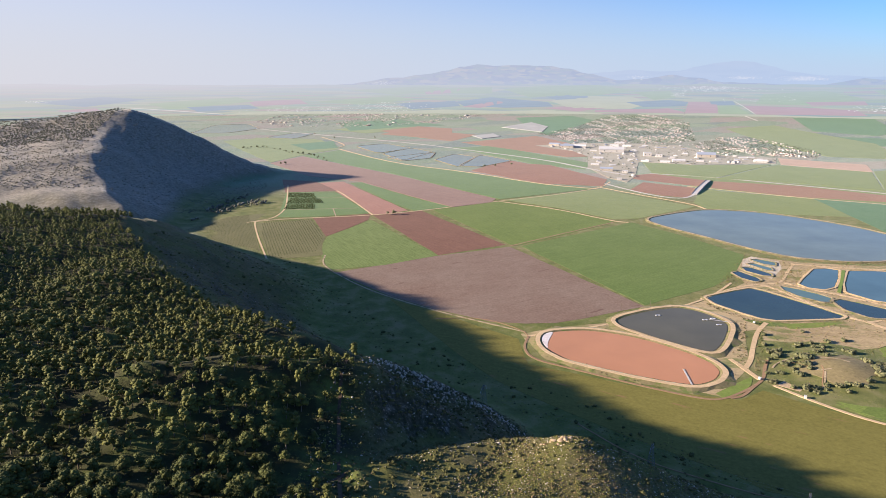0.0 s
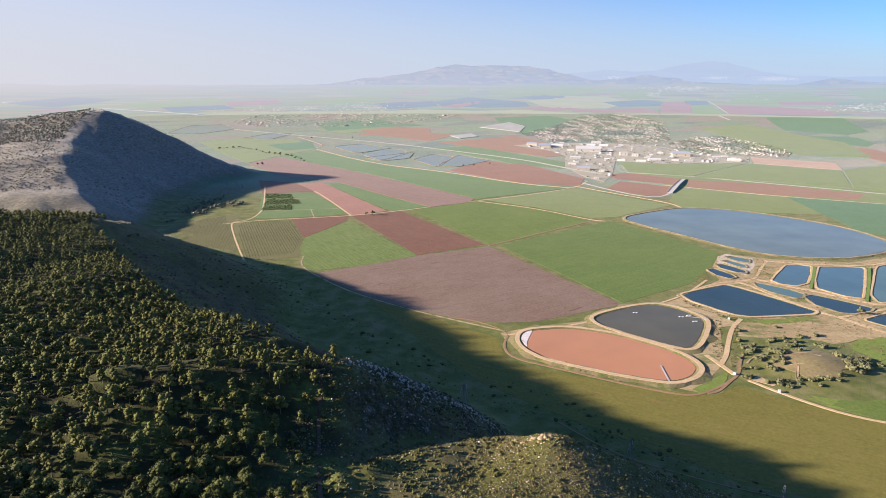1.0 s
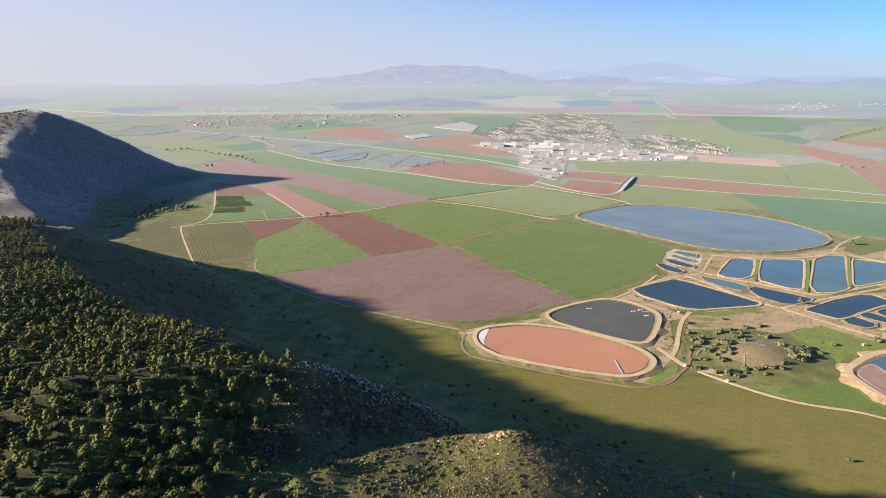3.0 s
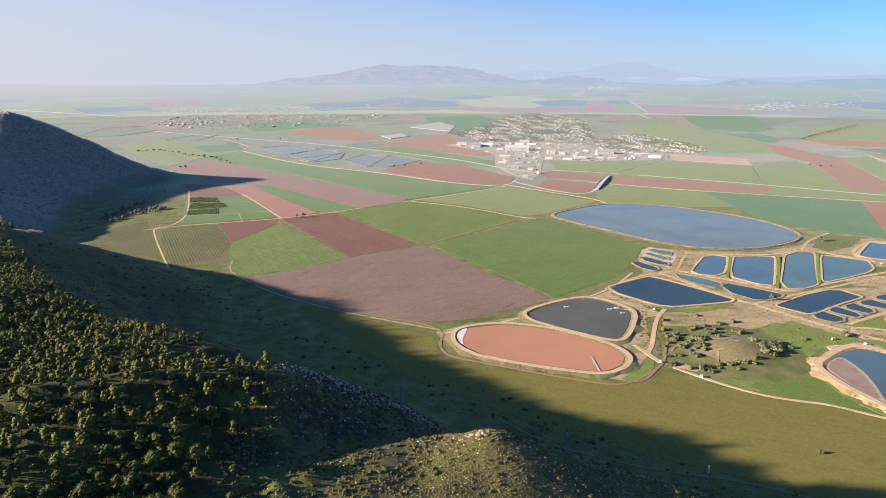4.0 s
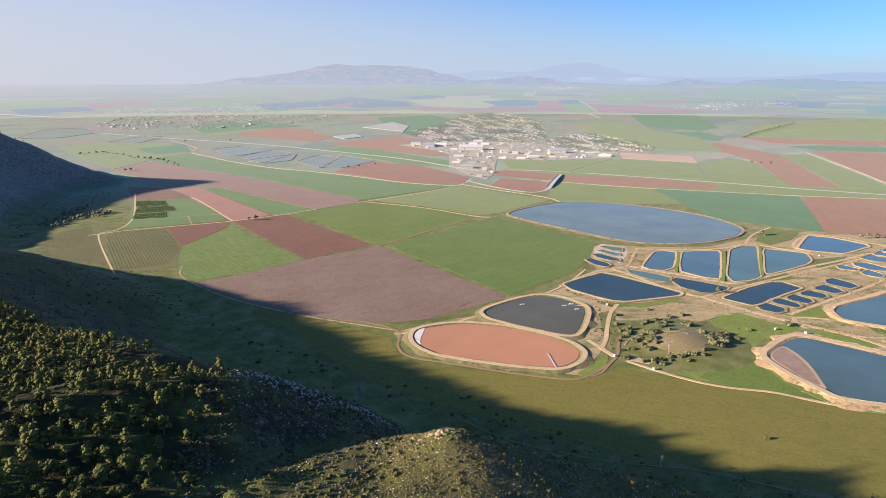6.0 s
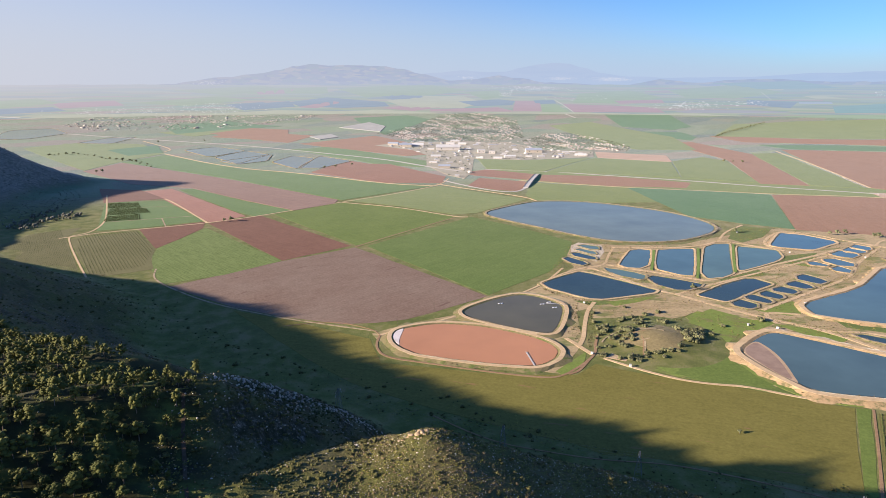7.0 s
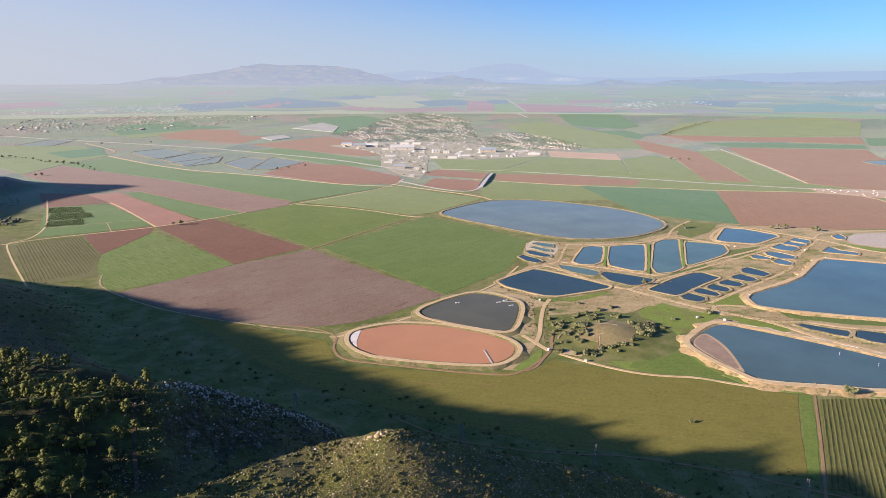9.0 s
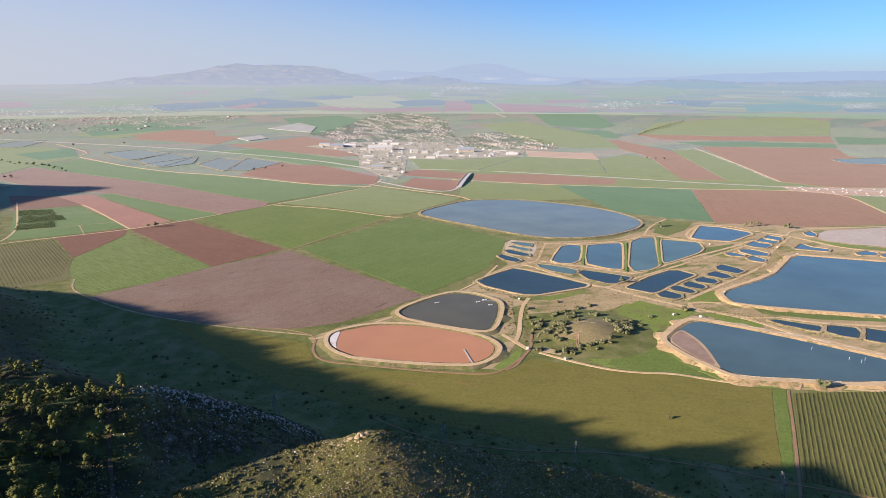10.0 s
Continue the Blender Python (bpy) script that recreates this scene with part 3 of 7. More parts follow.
def pond(kind, bank, road, poly, label):
    """Water held by an earth bank with a dirt road on its crown."""
    pond_count[0] += 1
    i = pond_count[0]
    if area(poly) < 0:
        poly = poly[::-1]
    edge = even_ring(rounded(poly, 2, True, 0.08 if len(poly) < 7 or bank <= 5 else 0.22), 6 if bank > 4 else 8)
    edge = [(x + 0.7 * noise.noise(Vector((x / 9, y / 9, 1))), y + 0.7 * noise.noise(Vector((x / 9, y / 9, 5)))) for x, y in edge]
    top = 1.4 + 0.015 * i if bank > 4 else 0.7 + 0.006 * i
    level = top - (0.6 if bank > 4 else 0.4)
    n = len(edge)
    pond_edges.append((edge, bank, road, top, level))
    inner = offset(edge, -0.2)
    verts = [(x, y, floor_height(x, y) + level) for x, y in inner]
    water = link_mesh("pond_water", verts, [list(range(n))], WATER[kind])
    tagged(water, label, "pond", kind="structure")
    # bank: water edge, crown, outer foot
    steps = [(-0.5, level - 0.5), (bank * 0.35, top), (bank * 0.35 + road, top - 0.02), (bank * 1.3 + road, -0.4)]
    rings = [[(x, y, floor_height(x, y) + h) for x, y in offset(edge, d, 0.7 if h < 0 else 0.15)] for d, h in steps]
    verts = [v for r in rings for v in r]
    faces = [[k * n + j, k * n + (j + 1) % n, (k + 1) * n + (j + 1) % n, (k + 1) * n + j] for k in range(3) for j in range(n)]
    ob = link_mesh("pond_bank", verts, [f[::-1] for f in faces], BANK if kind in ("mud", "blue") else GRASSY_BANK)
    tagged(ob, "earth embankment with dry grass around a fish pond", "embankment", kind="structure")
    mid = offset(edge, bank * 0.35 + road / 2)
    a, b = path_sides(mid, road * 0.9, True)
    verts = [(x, y, floor_height(x, y) + top + 0.12) for pq in zip(a, b) for x, y in pq]
    faces = [[2 * j, 2 * j + 1, (2 * j + 3) % (2 * n), (2 * j + 2) % (2 * n)] for j in range(n)]
    skirt(verts, faces, 0.3)
    ob = link_mesh("dirt_road", verts, faces, DIRT if bank > 2.5 and kind != "slate" else DIRT_DULL)
    tagged(ob, "pale dirt road on the crown of a pond bank", "road", kind="structure")
    return level


# ---- fields, roads and ponds ----
field("crop_light", -40, [(600, 1790), (740, 1690), (1060, 1480), (1400, 1200), (1540, 960), (1490, 910), (1330, 1040), (1090, 1190), (960, 1290), (800, 1380), (620, 1520)], "green margins along the highway")
field("dry", -7, [(297, 682), (381, 754), (396, 842), (449, 881), (507, 847), (601, 828), (699, 861), (840, 888), (992, 780), (1150, 692), (781, 386), (562, 265), (432, 338), (396, 361), (389, 386), (356, 404), (390, 451), (449, 492), (426, 558), (403, 591), (335, 602), (305, 593), (271, 510), (222, 455), (115, 513), (82, 560), (78, 586), (118, 603), (170, 615), (231, 641)], "dry grass and bare earth between the fish ponds")
field("olive", -30, [(-62, 691), (-6, 648), (49, 595), (74, 573), (76, 515), (111, 498), (169, 467), (235, 449), (261, 465), (283, 444), (313, 419), (346, 400), (375, 377), (394, 359), (416, 342), (368, 295), (330, 255), (302, 272), (265, 299), (234, 319), (198, 334), (186, 350), (143, 385), (93, 432), (46, 482), (9, 546), (-26, 619)], "broad olive-green cereal field beside the ponds")
field("olive_green", -136, [(417, 342), (427, 338), (335, 250), (329, 254)], "bright green grass strip beside the red track")
field("meadow", -146, [(301, 444), (350, 481), (405, 509), (438, 553), (468, 532), (491, 509), (452, 495), (407, 475), (384, 453), (344, 427), (321, 421)], "bright green meadow below the mound")
field("grass_patch", -55, [(540, 664), (584, 672), (696, 730), (766, 734), (723, 701), (628, 655), (569, 654), (530, 640)], "green verge between the fish ponds")
field("grass_patch", -55, [(318, 627), (370, 612), (422, 620), (456, 622), (425, 601), (376, 597), (329, 606)], "green verge below the navy pond")
field("meadow", 6, [(482, 573), (502, 542), (523, 522), (539, 525), (562, 554), (551, 561), (514, 538), (497, 553)], "green verge beside the nursery ponds")
field("meadow", -42, [(487, 508), (521, 482), (530, 455), (515, 448), (497, 472)], "green verge beside the mud bank")
field("mauve", 30, [(-144, 799), (-7, 885), (103, 938), (227, 666), (155, 631), (119, 616), (86, 614), (51, 619), (-9, 657), (-63, 703)], "bare mauve-brown ploughed field with faint drill lines")
field("soil_dark", -52, [(-134, 1180), (-44, 1229), (98, 950), (-7, 888)], "freshly ploughed dark red soil field")
field("rows_green", -63, [(-134, 1140), (-7, 888), (-82, 835), (-154, 812), (-177, 880), (-190, 960), (-191, 1007), (-165, 1065)], "light green wedge of young crop rows")
field("soil_dark", 27, [(-245, 1156), (-140, 1197), (-139, 1141), (-165, 1069), (-193, 1007)], "small triangle of dark bare soil")
field("orchard_grass", -70, [(-339, 1107), (-246, 1142), (-195, 1010), (-189, 942), (-176, 888), (-247, 863)], "grassy orchard floor under planted rows")
field("orchard_grass", 88, [(-447, 1052), (-411, 1163), (-346, 1201), (-348, 1117), (-262, 875), (-292, 882), (-358, 964)], "grassy orchard floor at the foot of the hill")
field("crop", 14, [(-368, 1456), (-247, 1449), (-143, 1203), (-243, 1170), (-313, 1163), (-327, 1242)], "pale green plots beside the dirt track")
track("dull", 3, [(-282, 1377), (-219, 1379)], "pale footpath between green plots")
track("dull", 3, [(-321, 1235), (-221, 1250), (-167, 1257)], "pale footpath between green plots")
track("dull", 3, [(-223, 1250), (-203, 1167)], "pale footpath between green plots")
field("brick", -67, [(-317, 1601), (-259, 1620), (-70, 1230), (-131, 1184), (-250, 1458)], "brick-red bare soil strip")
# dark patch laid over the strip where the hill casts its shadow
field("soil_dark", -38, [(-428, 1661), (-329, 1620), (-252, 1475), (-369, 1450)], "dark soil patch painted where the hill shadow falls")
field("crop", -60, [(-241, 1601), (-210, 1610), (-82, 1403), (19, 1266), (-55, 1224), (-100, 1298)], "green crop wedge between bare strips")
field("mauve_pale", -49, [(-559, 2029), (-499, 2231), (-151, 1773), (117, 1366), (104, 1324), (19, 1266), (-76, 1403), (-212, 1620), (-373, 1726)], "long pale mauve ploughed strip")
field("crop", -25, [(-503, 2250), (-403, 2446), (-117, 1970), (75, 1809), (253, 1581), (372, 1509), (124, 1359), (-134, 1761)], "long green cereal strip")
field("crop_pale", 16, [(-968, 2789), (-806, 2977), (-576, 2883), (-410, 2488), (-507, 2268), (-560, 2045)], "pale green meadow strip behind the hill")
field("soil", -42, [(86, 1834), (178, 2061), (230, 2093), (358, 1834), (437, 1661), (396, 1544), (254, 1591)], "brown ploughed field near the village")
field("crop", -53, [(104, 2534), (202, 2623), (471, 2045), (416, 1873), (283, 2014)], "dark green crop strip by the highway")
field("olive_green", -69, [(-20, 1236), (122, 1331), (229, 1242), (311, 1132), (306, 1112), (120, 949), (105, 953)], "olive green crop field beside the red soil")
field("crop_pale", -16, [(133, 1352), (379, 1500), (449, 1381), (520, 1272), (367, 1152), (318, 1147), (232, 1260)], "pale green cereal field below the village")
field("crop_rich", 38, [(121, 942), (344, 1117), (394, 1022), (443, 888), (386, 793), (334, 738), (269, 697), (229, 670), (192, 766)], "large rich green cereal field with a few bare spots")
field("crop_light", -64, [(622, 1497), (817, 1362), (780, 1166), (664, 1187), (532, 1252), (536, 1322)], "light green field behind the great pond")
field("crop_deep", -84, [(817, 1362), (958, 1289), (1081, 1187), (856, 872), (802, 935), (749, 1020), (776, 1160)], "deep green cereal field behind the great pond")
field("soil_rose", -123, [(1084, 1186), (1280, 1094), (1364, 1003), (1165, 740), (983, 783), (854, 867)], "wide rose-brown ploughed field")
field("crop_light", -119, [(1359, 996), (1457, 912), (1198, 722), (1172, 742)], "light green field corner")
field("soil_rose", -34, [(708, 1628), (882, 1550), (1019, 1392), (955, 1320), (793, 1391), (654, 1518)], "narrow rose-brown soil strip by the highway")
field("crop_light", -50, [(1021, 1391), (1156, 1318), (1283, 1197), (1302, 1113), (1097, 1199), (958, 1319)], "narrow green strip by the highway")
field("crop_light", 2, [(741, 1680), (957, 1894), (1051, 1970), (1238, 1806), (1048, 1475), (906, 1592)], "green field at the village edge")
field("soil_pale", -62, [(1151, 2160), (1337, 1981), (1242, 1805), (1069, 1983)], "pale bare strip at the village edge")
field("crop_light", -97, [(1252, 1819), (1430, 1904), (1436, 1786), (1184, 1341), (1051, 1474)], "green field with grassy margin")
field("soil_rose", -113, [(1610, 2390), (1730, 2393), (1660, 1937), (1275, 1273), (1179, 1331), (1459, 1815)], "rose-brown ploughed strip")
field("crop_light", -117, [(1673, 1953), (1770, 1934), (1562, 1533), (1376, 1203), (1279, 1272)], "green diagonal strip")
field("soil_rose", -109, [(1871, 2027), (2301, 1764), (2124, 1581), (2010, 1242), (1630, 999), (1428, 1094), (1390, 1208), (1608, 1580)], "broad rose-brown ploughed field by the station")
field("crop_deep", -40, [(1907, 2209), (2195, 2076), (2436, 1883), (2323, 1776), (1911, 2033)], "deep green narrow strip")
field("soil_rose", -45, [(1962, 2580), (2313, 2290), (2678, 2096), (2479, 1910), (2230, 2111), (1936, 2302)], "red soil strip far out in the valley")
field("crop_pale", -57, [(1981, 2570), (2448, 3020), (2858, 3017), (3322, 2870), (3283, 2576), (2720, 2129), (2332, 2309)], "pale green far meadow")
field("crop_deep", -43, [(2674, 2070), (2897, 1860), (2693, 1725), (2437, 1859)], "far green strip")
field("crop_deep", -67, [(2087, 3813), (2502, 3736), (2173, 3014), (1980, 2895), (1829, 3141)], "far green cereal field")
field("crop_deep", -68, [(1677, 2965), (1951, 2775), (1879, 2557), (1761, 2435)], "far dark green field")
field("soil_rose", -40, [(1715, 4376), (2236, 4134), (2521, 3906), (2143, 3917), (1875, 4126)], "far bare field beyond the village")
field("crop_pale", 11, [(-870, 2944), (-549, 2858), (-419, 2545), (-513, 2309), (-684, 2283)], "pale green far field")
field("soil_rose", -55, [(-308, 3137), (-200, 3432), (168, 3108), (37, 2816), (-145, 3017)], "rose-brown field beside the highway")
field("crop", -56, [(41, 2546), (155, 2549), (475, 2023), (425, 1870), (204, 2195)], "green strip beside the highway")
field("soil_rose", -60, [(80, 2755), (447, 3049), (666, 2278), (437, 2201), (273, 2464)], "bare field around the white yard")
field("soil", -56, [(84, 1849), (189, 2049), (337, 1977), (426, 1684), (381, 1556), (207, 1653)], "brown ploughed field before the village")
field("crop_pale", 32, [(-572, 3379), (-312, 3753), (-88, 3803), (-186, 3400), (-385, 3182)], "far pale green field")
field("crop_deep", -82, [(467, 4097), (843, 4191), (924, 3895), (507, 3088), (471, 3403)], "dark orchard plot")
field("grass_patch", -29, [(321, 421), (354, 434), (384, 450), (380, 419), (384, 388), (389, 367), (355, 396)], "grass plot beside the mud bank")
field("crop_pale", -96, [(1478, 3326), (1796, 3455), (1781, 2601), (1557, 2113), (1348, 2196), (1369, 2628)], "pale grassy hill slope behind the village")
field("dry", -10, [(331, 606), (360, 604), (404, 627), (431, 632), (460, 606), (485, 577), (493, 531), (477, 521), (454, 547), (435, 562), (412, 550), (373, 543), (354, 558), (313, 570)], "dry bare ground above the mound")
field("meadow", -142, [(411, 548), (434, 560), (452, 545), (476, 520), (498, 511), (464, 498), (433, 492), (406, 477), (390, 460), (357, 437), (317, 431), (309, 445), (347, 466), (382, 484), (404, 509)], "bright green meadow beside the mud bank")
field("olive_green", -95, [(316, 430), (356, 436), (388, 457), (384, 434), (388, 410), (392, 385), (369, 401), (334, 415)], "striped grass plot beside the mud bank")
field("meadow", 12, [(220, 460), (253, 483), (265, 491), (256, 475), (237, 455), (224, 451)], "green verge beside the rose-coloured pond")
field("dry", 19, [(600, 636), (693, 694), (733, 695), (712, 635), (672, 615), (618, 605), (594, 617)], "bare tan ground among the nursery ponds")
field("soil", -60, [(529, 1743), (593, 1777), (692, 1644), (678, 1599), (634, 1544), (520, 1658), (504, 1699)], "brown ploughed plot by the overpass")
field("soil", -66, [(447, 1487), (518, 1612), (615, 1518), (594, 1453), (544, 1376), (498, 1408)], "brown ploughed plot inside the ramp")
field("crop_deep", 24, [(-612, 3752), (-296, 3981), (19, 3636), (-261, 3501), (-482, 3306)], "far green field by the town")
field("soil_rose", -42, [(-330, 3311), (-139, 3568), (49, 3440), (41, 2867), (-177, 3109)], "rose-brown field by the far highway")
field("crop_deep", -47, [(-640, 2661), (-486, 2810), (-421, 2531), (-523, 2445)], "dark plot by the winding road")
field("apron", -75, [(429, 864), (449, 880), (476, 854), (461, 818), (424, 772), (406, 813)], "pale concrete apron round the raceways")
field("flat", -60, [(942, 733), (982, 750), (1106, 732), (1244, 695), (1038, 572), (971, 637), (936, 673), (918, 704)], "pale dried-out flat with cracked mud")
field("meadow", -60, [(903, 722), (912, 698), (929, 668), (961, 630), (1024, 563), (1003, 551), (944, 618), (904, 658)], "green verge beside the pale flat")
field("grass_patch", -55, [(558, 500), (614, 461), (667, 424), (698, 402), (684, 393), (654, 415), (594, 445), (552, 479)], "green verge below the broad reservoir")
field("meadow", -20, [(504, 542), (536, 554), (562, 562), (559, 550), (538, 528), (514, 530)], "green verge beside the nursery ponds")
field("meadow", -20, [(668, 684), (696, 690), (700, 678), (674, 662), (663, 669)], "bright green patch among the nursery ponds")
field("meadow", -20, [(351, 613), (387, 615), (418, 621), (418, 614), (388, 603), (355, 598)], "green verge below the navy pond")
field("meadow", -40, [(420, 549), (454, 563), (467, 536), (469, 510), (434, 493), (392, 465), (339, 429), (322, 435), (350, 466), (380, 485), (393, 522)], "bright green meadow below the mound")
field("olive_green", -20, [(318, 430), (362, 461), (387, 463), (384, 439), (383, 400), (381, 384), (359, 400), (332, 413)], "striped grass plot beside the mud bank")
field("meadow", -30, [(402, 437), (402, 414), (405, 390), (408, 373), (426, 361), (455, 347), (484, 329), (517, 319), (556, 303), (550, 289), (510, 304), (476, 316), (446, 334), (414, 347), (392, 364), (386, 385), (382, 410), (386, 437)], "green verge at the foot of the mud bank")
field("grass_patch", -20, [(736, 885), (788, 918), (818, 885), (760, 838), (702, 815), (697, 843)], "rough green corner by the great pond")
field("dry", -20, [(618, 683), (674, 695), (696, 673), (702, 639), (663, 630), (652, 658), (604, 640)], "bare tan ground among the nursery ponds")
track("dirt", 5, [(-358, 1117), (-300, 1147), (-198, 1168), (-135, 1184), (-49, 1224), (122, 1338), (260, 1418), (384, 1517), (435, 1620)], "cream dirt road across the fields")
track("dirt", 3.5, [(-253, 866), (-303, 998), (-344, 1115), (-342, 1132)], "pale dirt path through the orchard")
track("dirt", 4, [(-342, 1132), (-318, 1155), (-317, 1240), (-343, 1362), (-387, 1553)], "pale dirt path up to the tree plots")
track("dirt", 5, [(-135, 1184), (-225, 1418), (-252, 1475)], "earth track beside the brick-red strip")
track("dull", 3, [(-173, 888), (-170, 848), (-157, 820), (-146, 801), (-101, 738), (-63, 699), (-9, 653), (51, 612), (83, 591)], "pale farm track along the ploughed field")
track("dirt_red", 4, [(104, 942), (206, 1031), (310, 1117)], "reddish earth path between green fields")
track("dirt", 5, [(122, 1331), (230, 1248), (313, 1127), (338, 1117)], "pale track between green fields")
track("dirt", 6, [(-410, 2488), (-152, 2014), (75, 1809), (251, 1572), (374, 1500)], "cream road beside the cereal strip")
track("dirt", 6, [(381, 1536), (443, 1427), (527, 1301), (531, 1245)], "cream road past the great pond")
track("asphalt", 11, [(-993, 3385), (-590, 3089), (-134, 2733), (107, 2440), (344, 2124), (441, 1878), (511, 1753)], "pale asphalt highway through the valley")
track("asphalt", 12, [(589, 1779), (727, 1713), (888, 1560), (1049, 1414), (1142, 1302), (1337, 1128), (1488, 998), (1544, 943)], "pale asphalt highway past the village")
track("dirt", 6, [(607, 1546), (788, 1383), (953, 1282), (1091, 1192), (1300, 1096), (1364, 1003), (1247, 839), (1169, 723)], "cream farm road")
track("asphalt", 9, [(413, 1589), (449, 1478), (483, 1404), (519, 1367), (557, 1390), (610, 1478)], "pale concrete approach road of the overpass")
track("dirt", 5, [(172, 1903), (293, 1813), (372, 1714), (400, 1571)], "cream farm road by the brown field")
track("dirt", 5, [(1810, 1985), (1608, 1580), (1390, 1208)], "cream farm road")
track("dirt", 5, [(-419, 2545), (-402, 2653), (-573, 2994)], "winding pale road")
track("asphalt", 10, [(1830, 4329), (1944, 4279), (1830, 3719)], "far pale road")
track("dirt_red", 2.4, [(428, 337), (380, 290), (341, 253), (313, 227)], "red earth track beside the orchard")
track("dirt", 7, [(486, 841), (551, 817), (619, 811), (672, 834), (688, 819), (707, 786), (727, 754)], "pale bank road above the row of ponds")
track("dirt", 7, [(431, 755), (454, 725), (487, 692), (510, 660), (522, 653), (585, 673), (668, 699), (754, 721), (818, 744), (890, 747)], "pale bank road below the row of ponds")
track("dirt", 6, [(467, 624), (522, 642), (597, 665), (664, 684), (756, 713), (808, 724)], "pale earth track beside the canal")
track("dirt", 6, [(507, 545), (578, 572), (666, 604), (722, 630), (771, 671), (825, 702), (885, 736)], "pale earth track between the ponds")
track("dirt", 5, [(302, 693), (353, 731), (391, 748), (426, 751), (456, 797), (487, 837)], "pale earth track past the settling basins")
track("dirt", 6, [(391, 748), (405, 740), (418, 686), (435, 633), (448, 616), (467, 624)], "pale earth track between navy ponds")
track("dirt", 7, [(446, 619), (455, 597), (473, 557), (495, 518), (516, 490), (529, 461), (535, 427), (546, 405), (561, 376), (571, 357), (583, 329)], "pale earth road between the reservoirs")
track("dirt", 5, [(516, 490), (530, 473), (544, 470), (560, 464), (585, 437), (642, 407), (670, 385)], "pale earth track above the narrow ponds")
track("dirt", 6, [(492, 508), (494, 521), (504, 539), (536, 523)], "pale earth track joining the bank roads")
track("dirt", 5, [(672, 834), (715, 877), (748, 900), (792, 926)], "pale earth track to the field corner")
track("dirt", 5, [(890, 747), (896, 711), (898, 663), (936, 612), (966, 574)], "pale earth track beside the flat")
track("dirt", 5, [(890, 747), (930, 773), (982, 772), (1114, 737), (1186, 715)], "pale earth track behind the flat")
track("dirt", 6, [(727, 754), (721, 777), (735, 810), (793, 853), (821, 867), (858, 838), (868, 786), (890, 747)], "pale earth track round the blue pond")
track("dirt", 6, [(339, 616), (317, 591), (293, 550), (278, 522), (267, 508)], "orange earth track beside the canal")
track("dirt", 6, [(261, 526), (264, 512), (266, 496), (268, 484)], "pale earth track from the pond bank to the field")
track("dirt_red", 3.5, [(293, 523), (282, 505), (272, 486), (257, 472), (240, 455), (229, 452)], "orange earth track beside the field edge")
field("parking", 0, [(294, 487), (300, 483), (305, 476), (290, 463), (283, 469), (277, 475)], "bare pale parking place beside the mound")
track("dirt", 4, [(274, 474), (288, 452), (304, 431), (321, 414), (342, 402), (360, 395), (383, 373), (407, 354), (445, 338), (474, 321), (500, 307), (526, 293)], "pale dirt road along the olive field")
field("mound_earth", 20, rounded([(306, 498), (316, 515), (330, 516), (338, 528), (352, 522), (366, 532), (372, 518), (381, 512), (370, 498), (373, 486), (356, 482), (350, 468), (336, 474), (324, 468), (320, 484)], 1), "dry tan earth and thin grass on the mound", 5)
track("dull", 2.4, [(330, 523), (341, 520), (352, 516), (358, 508)], "trodden path winding up the mound")
track("dull", 2.0, [(330, 510), (322, 506), (319, 500), (324, 495), (334, 495)], "trodden path round the mound")
track("dull", 2.0, [(327, 492), (319, 478), (311, 467)], "trodden path down the mound to the parking place")
track("dull", 2.0, [(328, 529), (312, 523), (297, 515), (290, 507)], "trodden path between the bushes of the mound")
track("dirt_red", 1.6, [(-8, 628), (42, 632), (80, 598), (85, 580)], "faint earth path in the grass")
track("dirt_red", 1.4, [(99, 413), (129, 369), (162, 347), (195, 328), (232, 315), (262, 295), (297, 267), (326, 240), (363, 211)], "faint earth track along the foot of the mountain")
pond("pink", 7, 5, [(97, 573), (107, 589), (147, 595), (192, 575), (227, 539), (240, 517), (241, 500), (230, 483), (209, 472), (175, 486), (137, 507), (111, 525), (97, 549)], "shallow rose-coloured fish pond with a salt-white edge")
pond("dark", 7, 5, [(184, 626), (228, 651), (263, 662), (283, 648), (297, 617), (291, 597), (267, 557), (251, 539), (235, 549), (205, 579), (184, 606)], "dark grey fish pond with white aerators")
pond("slate", 5.5, 4, [(374, 1142), (451, 1196), (528, 1238), (610, 1215), (666, 1165), (723, 1081), (744, 1009), (740, 931), (700, 885), (619, 851), (554, 854), (504, 877), (468, 930), (436, 999), (398, 1070)], "broad slate-blue fish reservoir")
pond("navy", 3.6, 3.6, [(309, 697), (346, 717), (378, 731), (389, 718), (412, 676), (432, 636), (424, 629), (394, 626), (353, 623), (341, 628), (328, 646), (311, 676)], "deep navy fish pond")
pond("teal", 2.2, 2.4, [(419, 740), (433, 728), (446, 711), (454, 694), (444, 681), (436, 681), (422, 700), (415, 723)], "narrow teal fish pond")
pond("navy", 2.4, 2.6, [(451, 684), (464, 690), (486, 665), (502, 643), (493, 635), (468, 627), (458, 631), (446, 656)], "narrow navy fish pond")
pond("blue", 2.6, 2.6, [(503, 814), (521, 818), (533, 810), (513, 777), (484, 737), (464, 726), (450, 734), (447, 748), (470, 776)], "rectangular blue fish pond")
pond("blue", 2.6, 2.6, [(545, 806), (575, 806), (602, 800), (551, 728), (513, 677), (500, 685), (486, 715), (503, 746)], "rectangular blue fish pond")
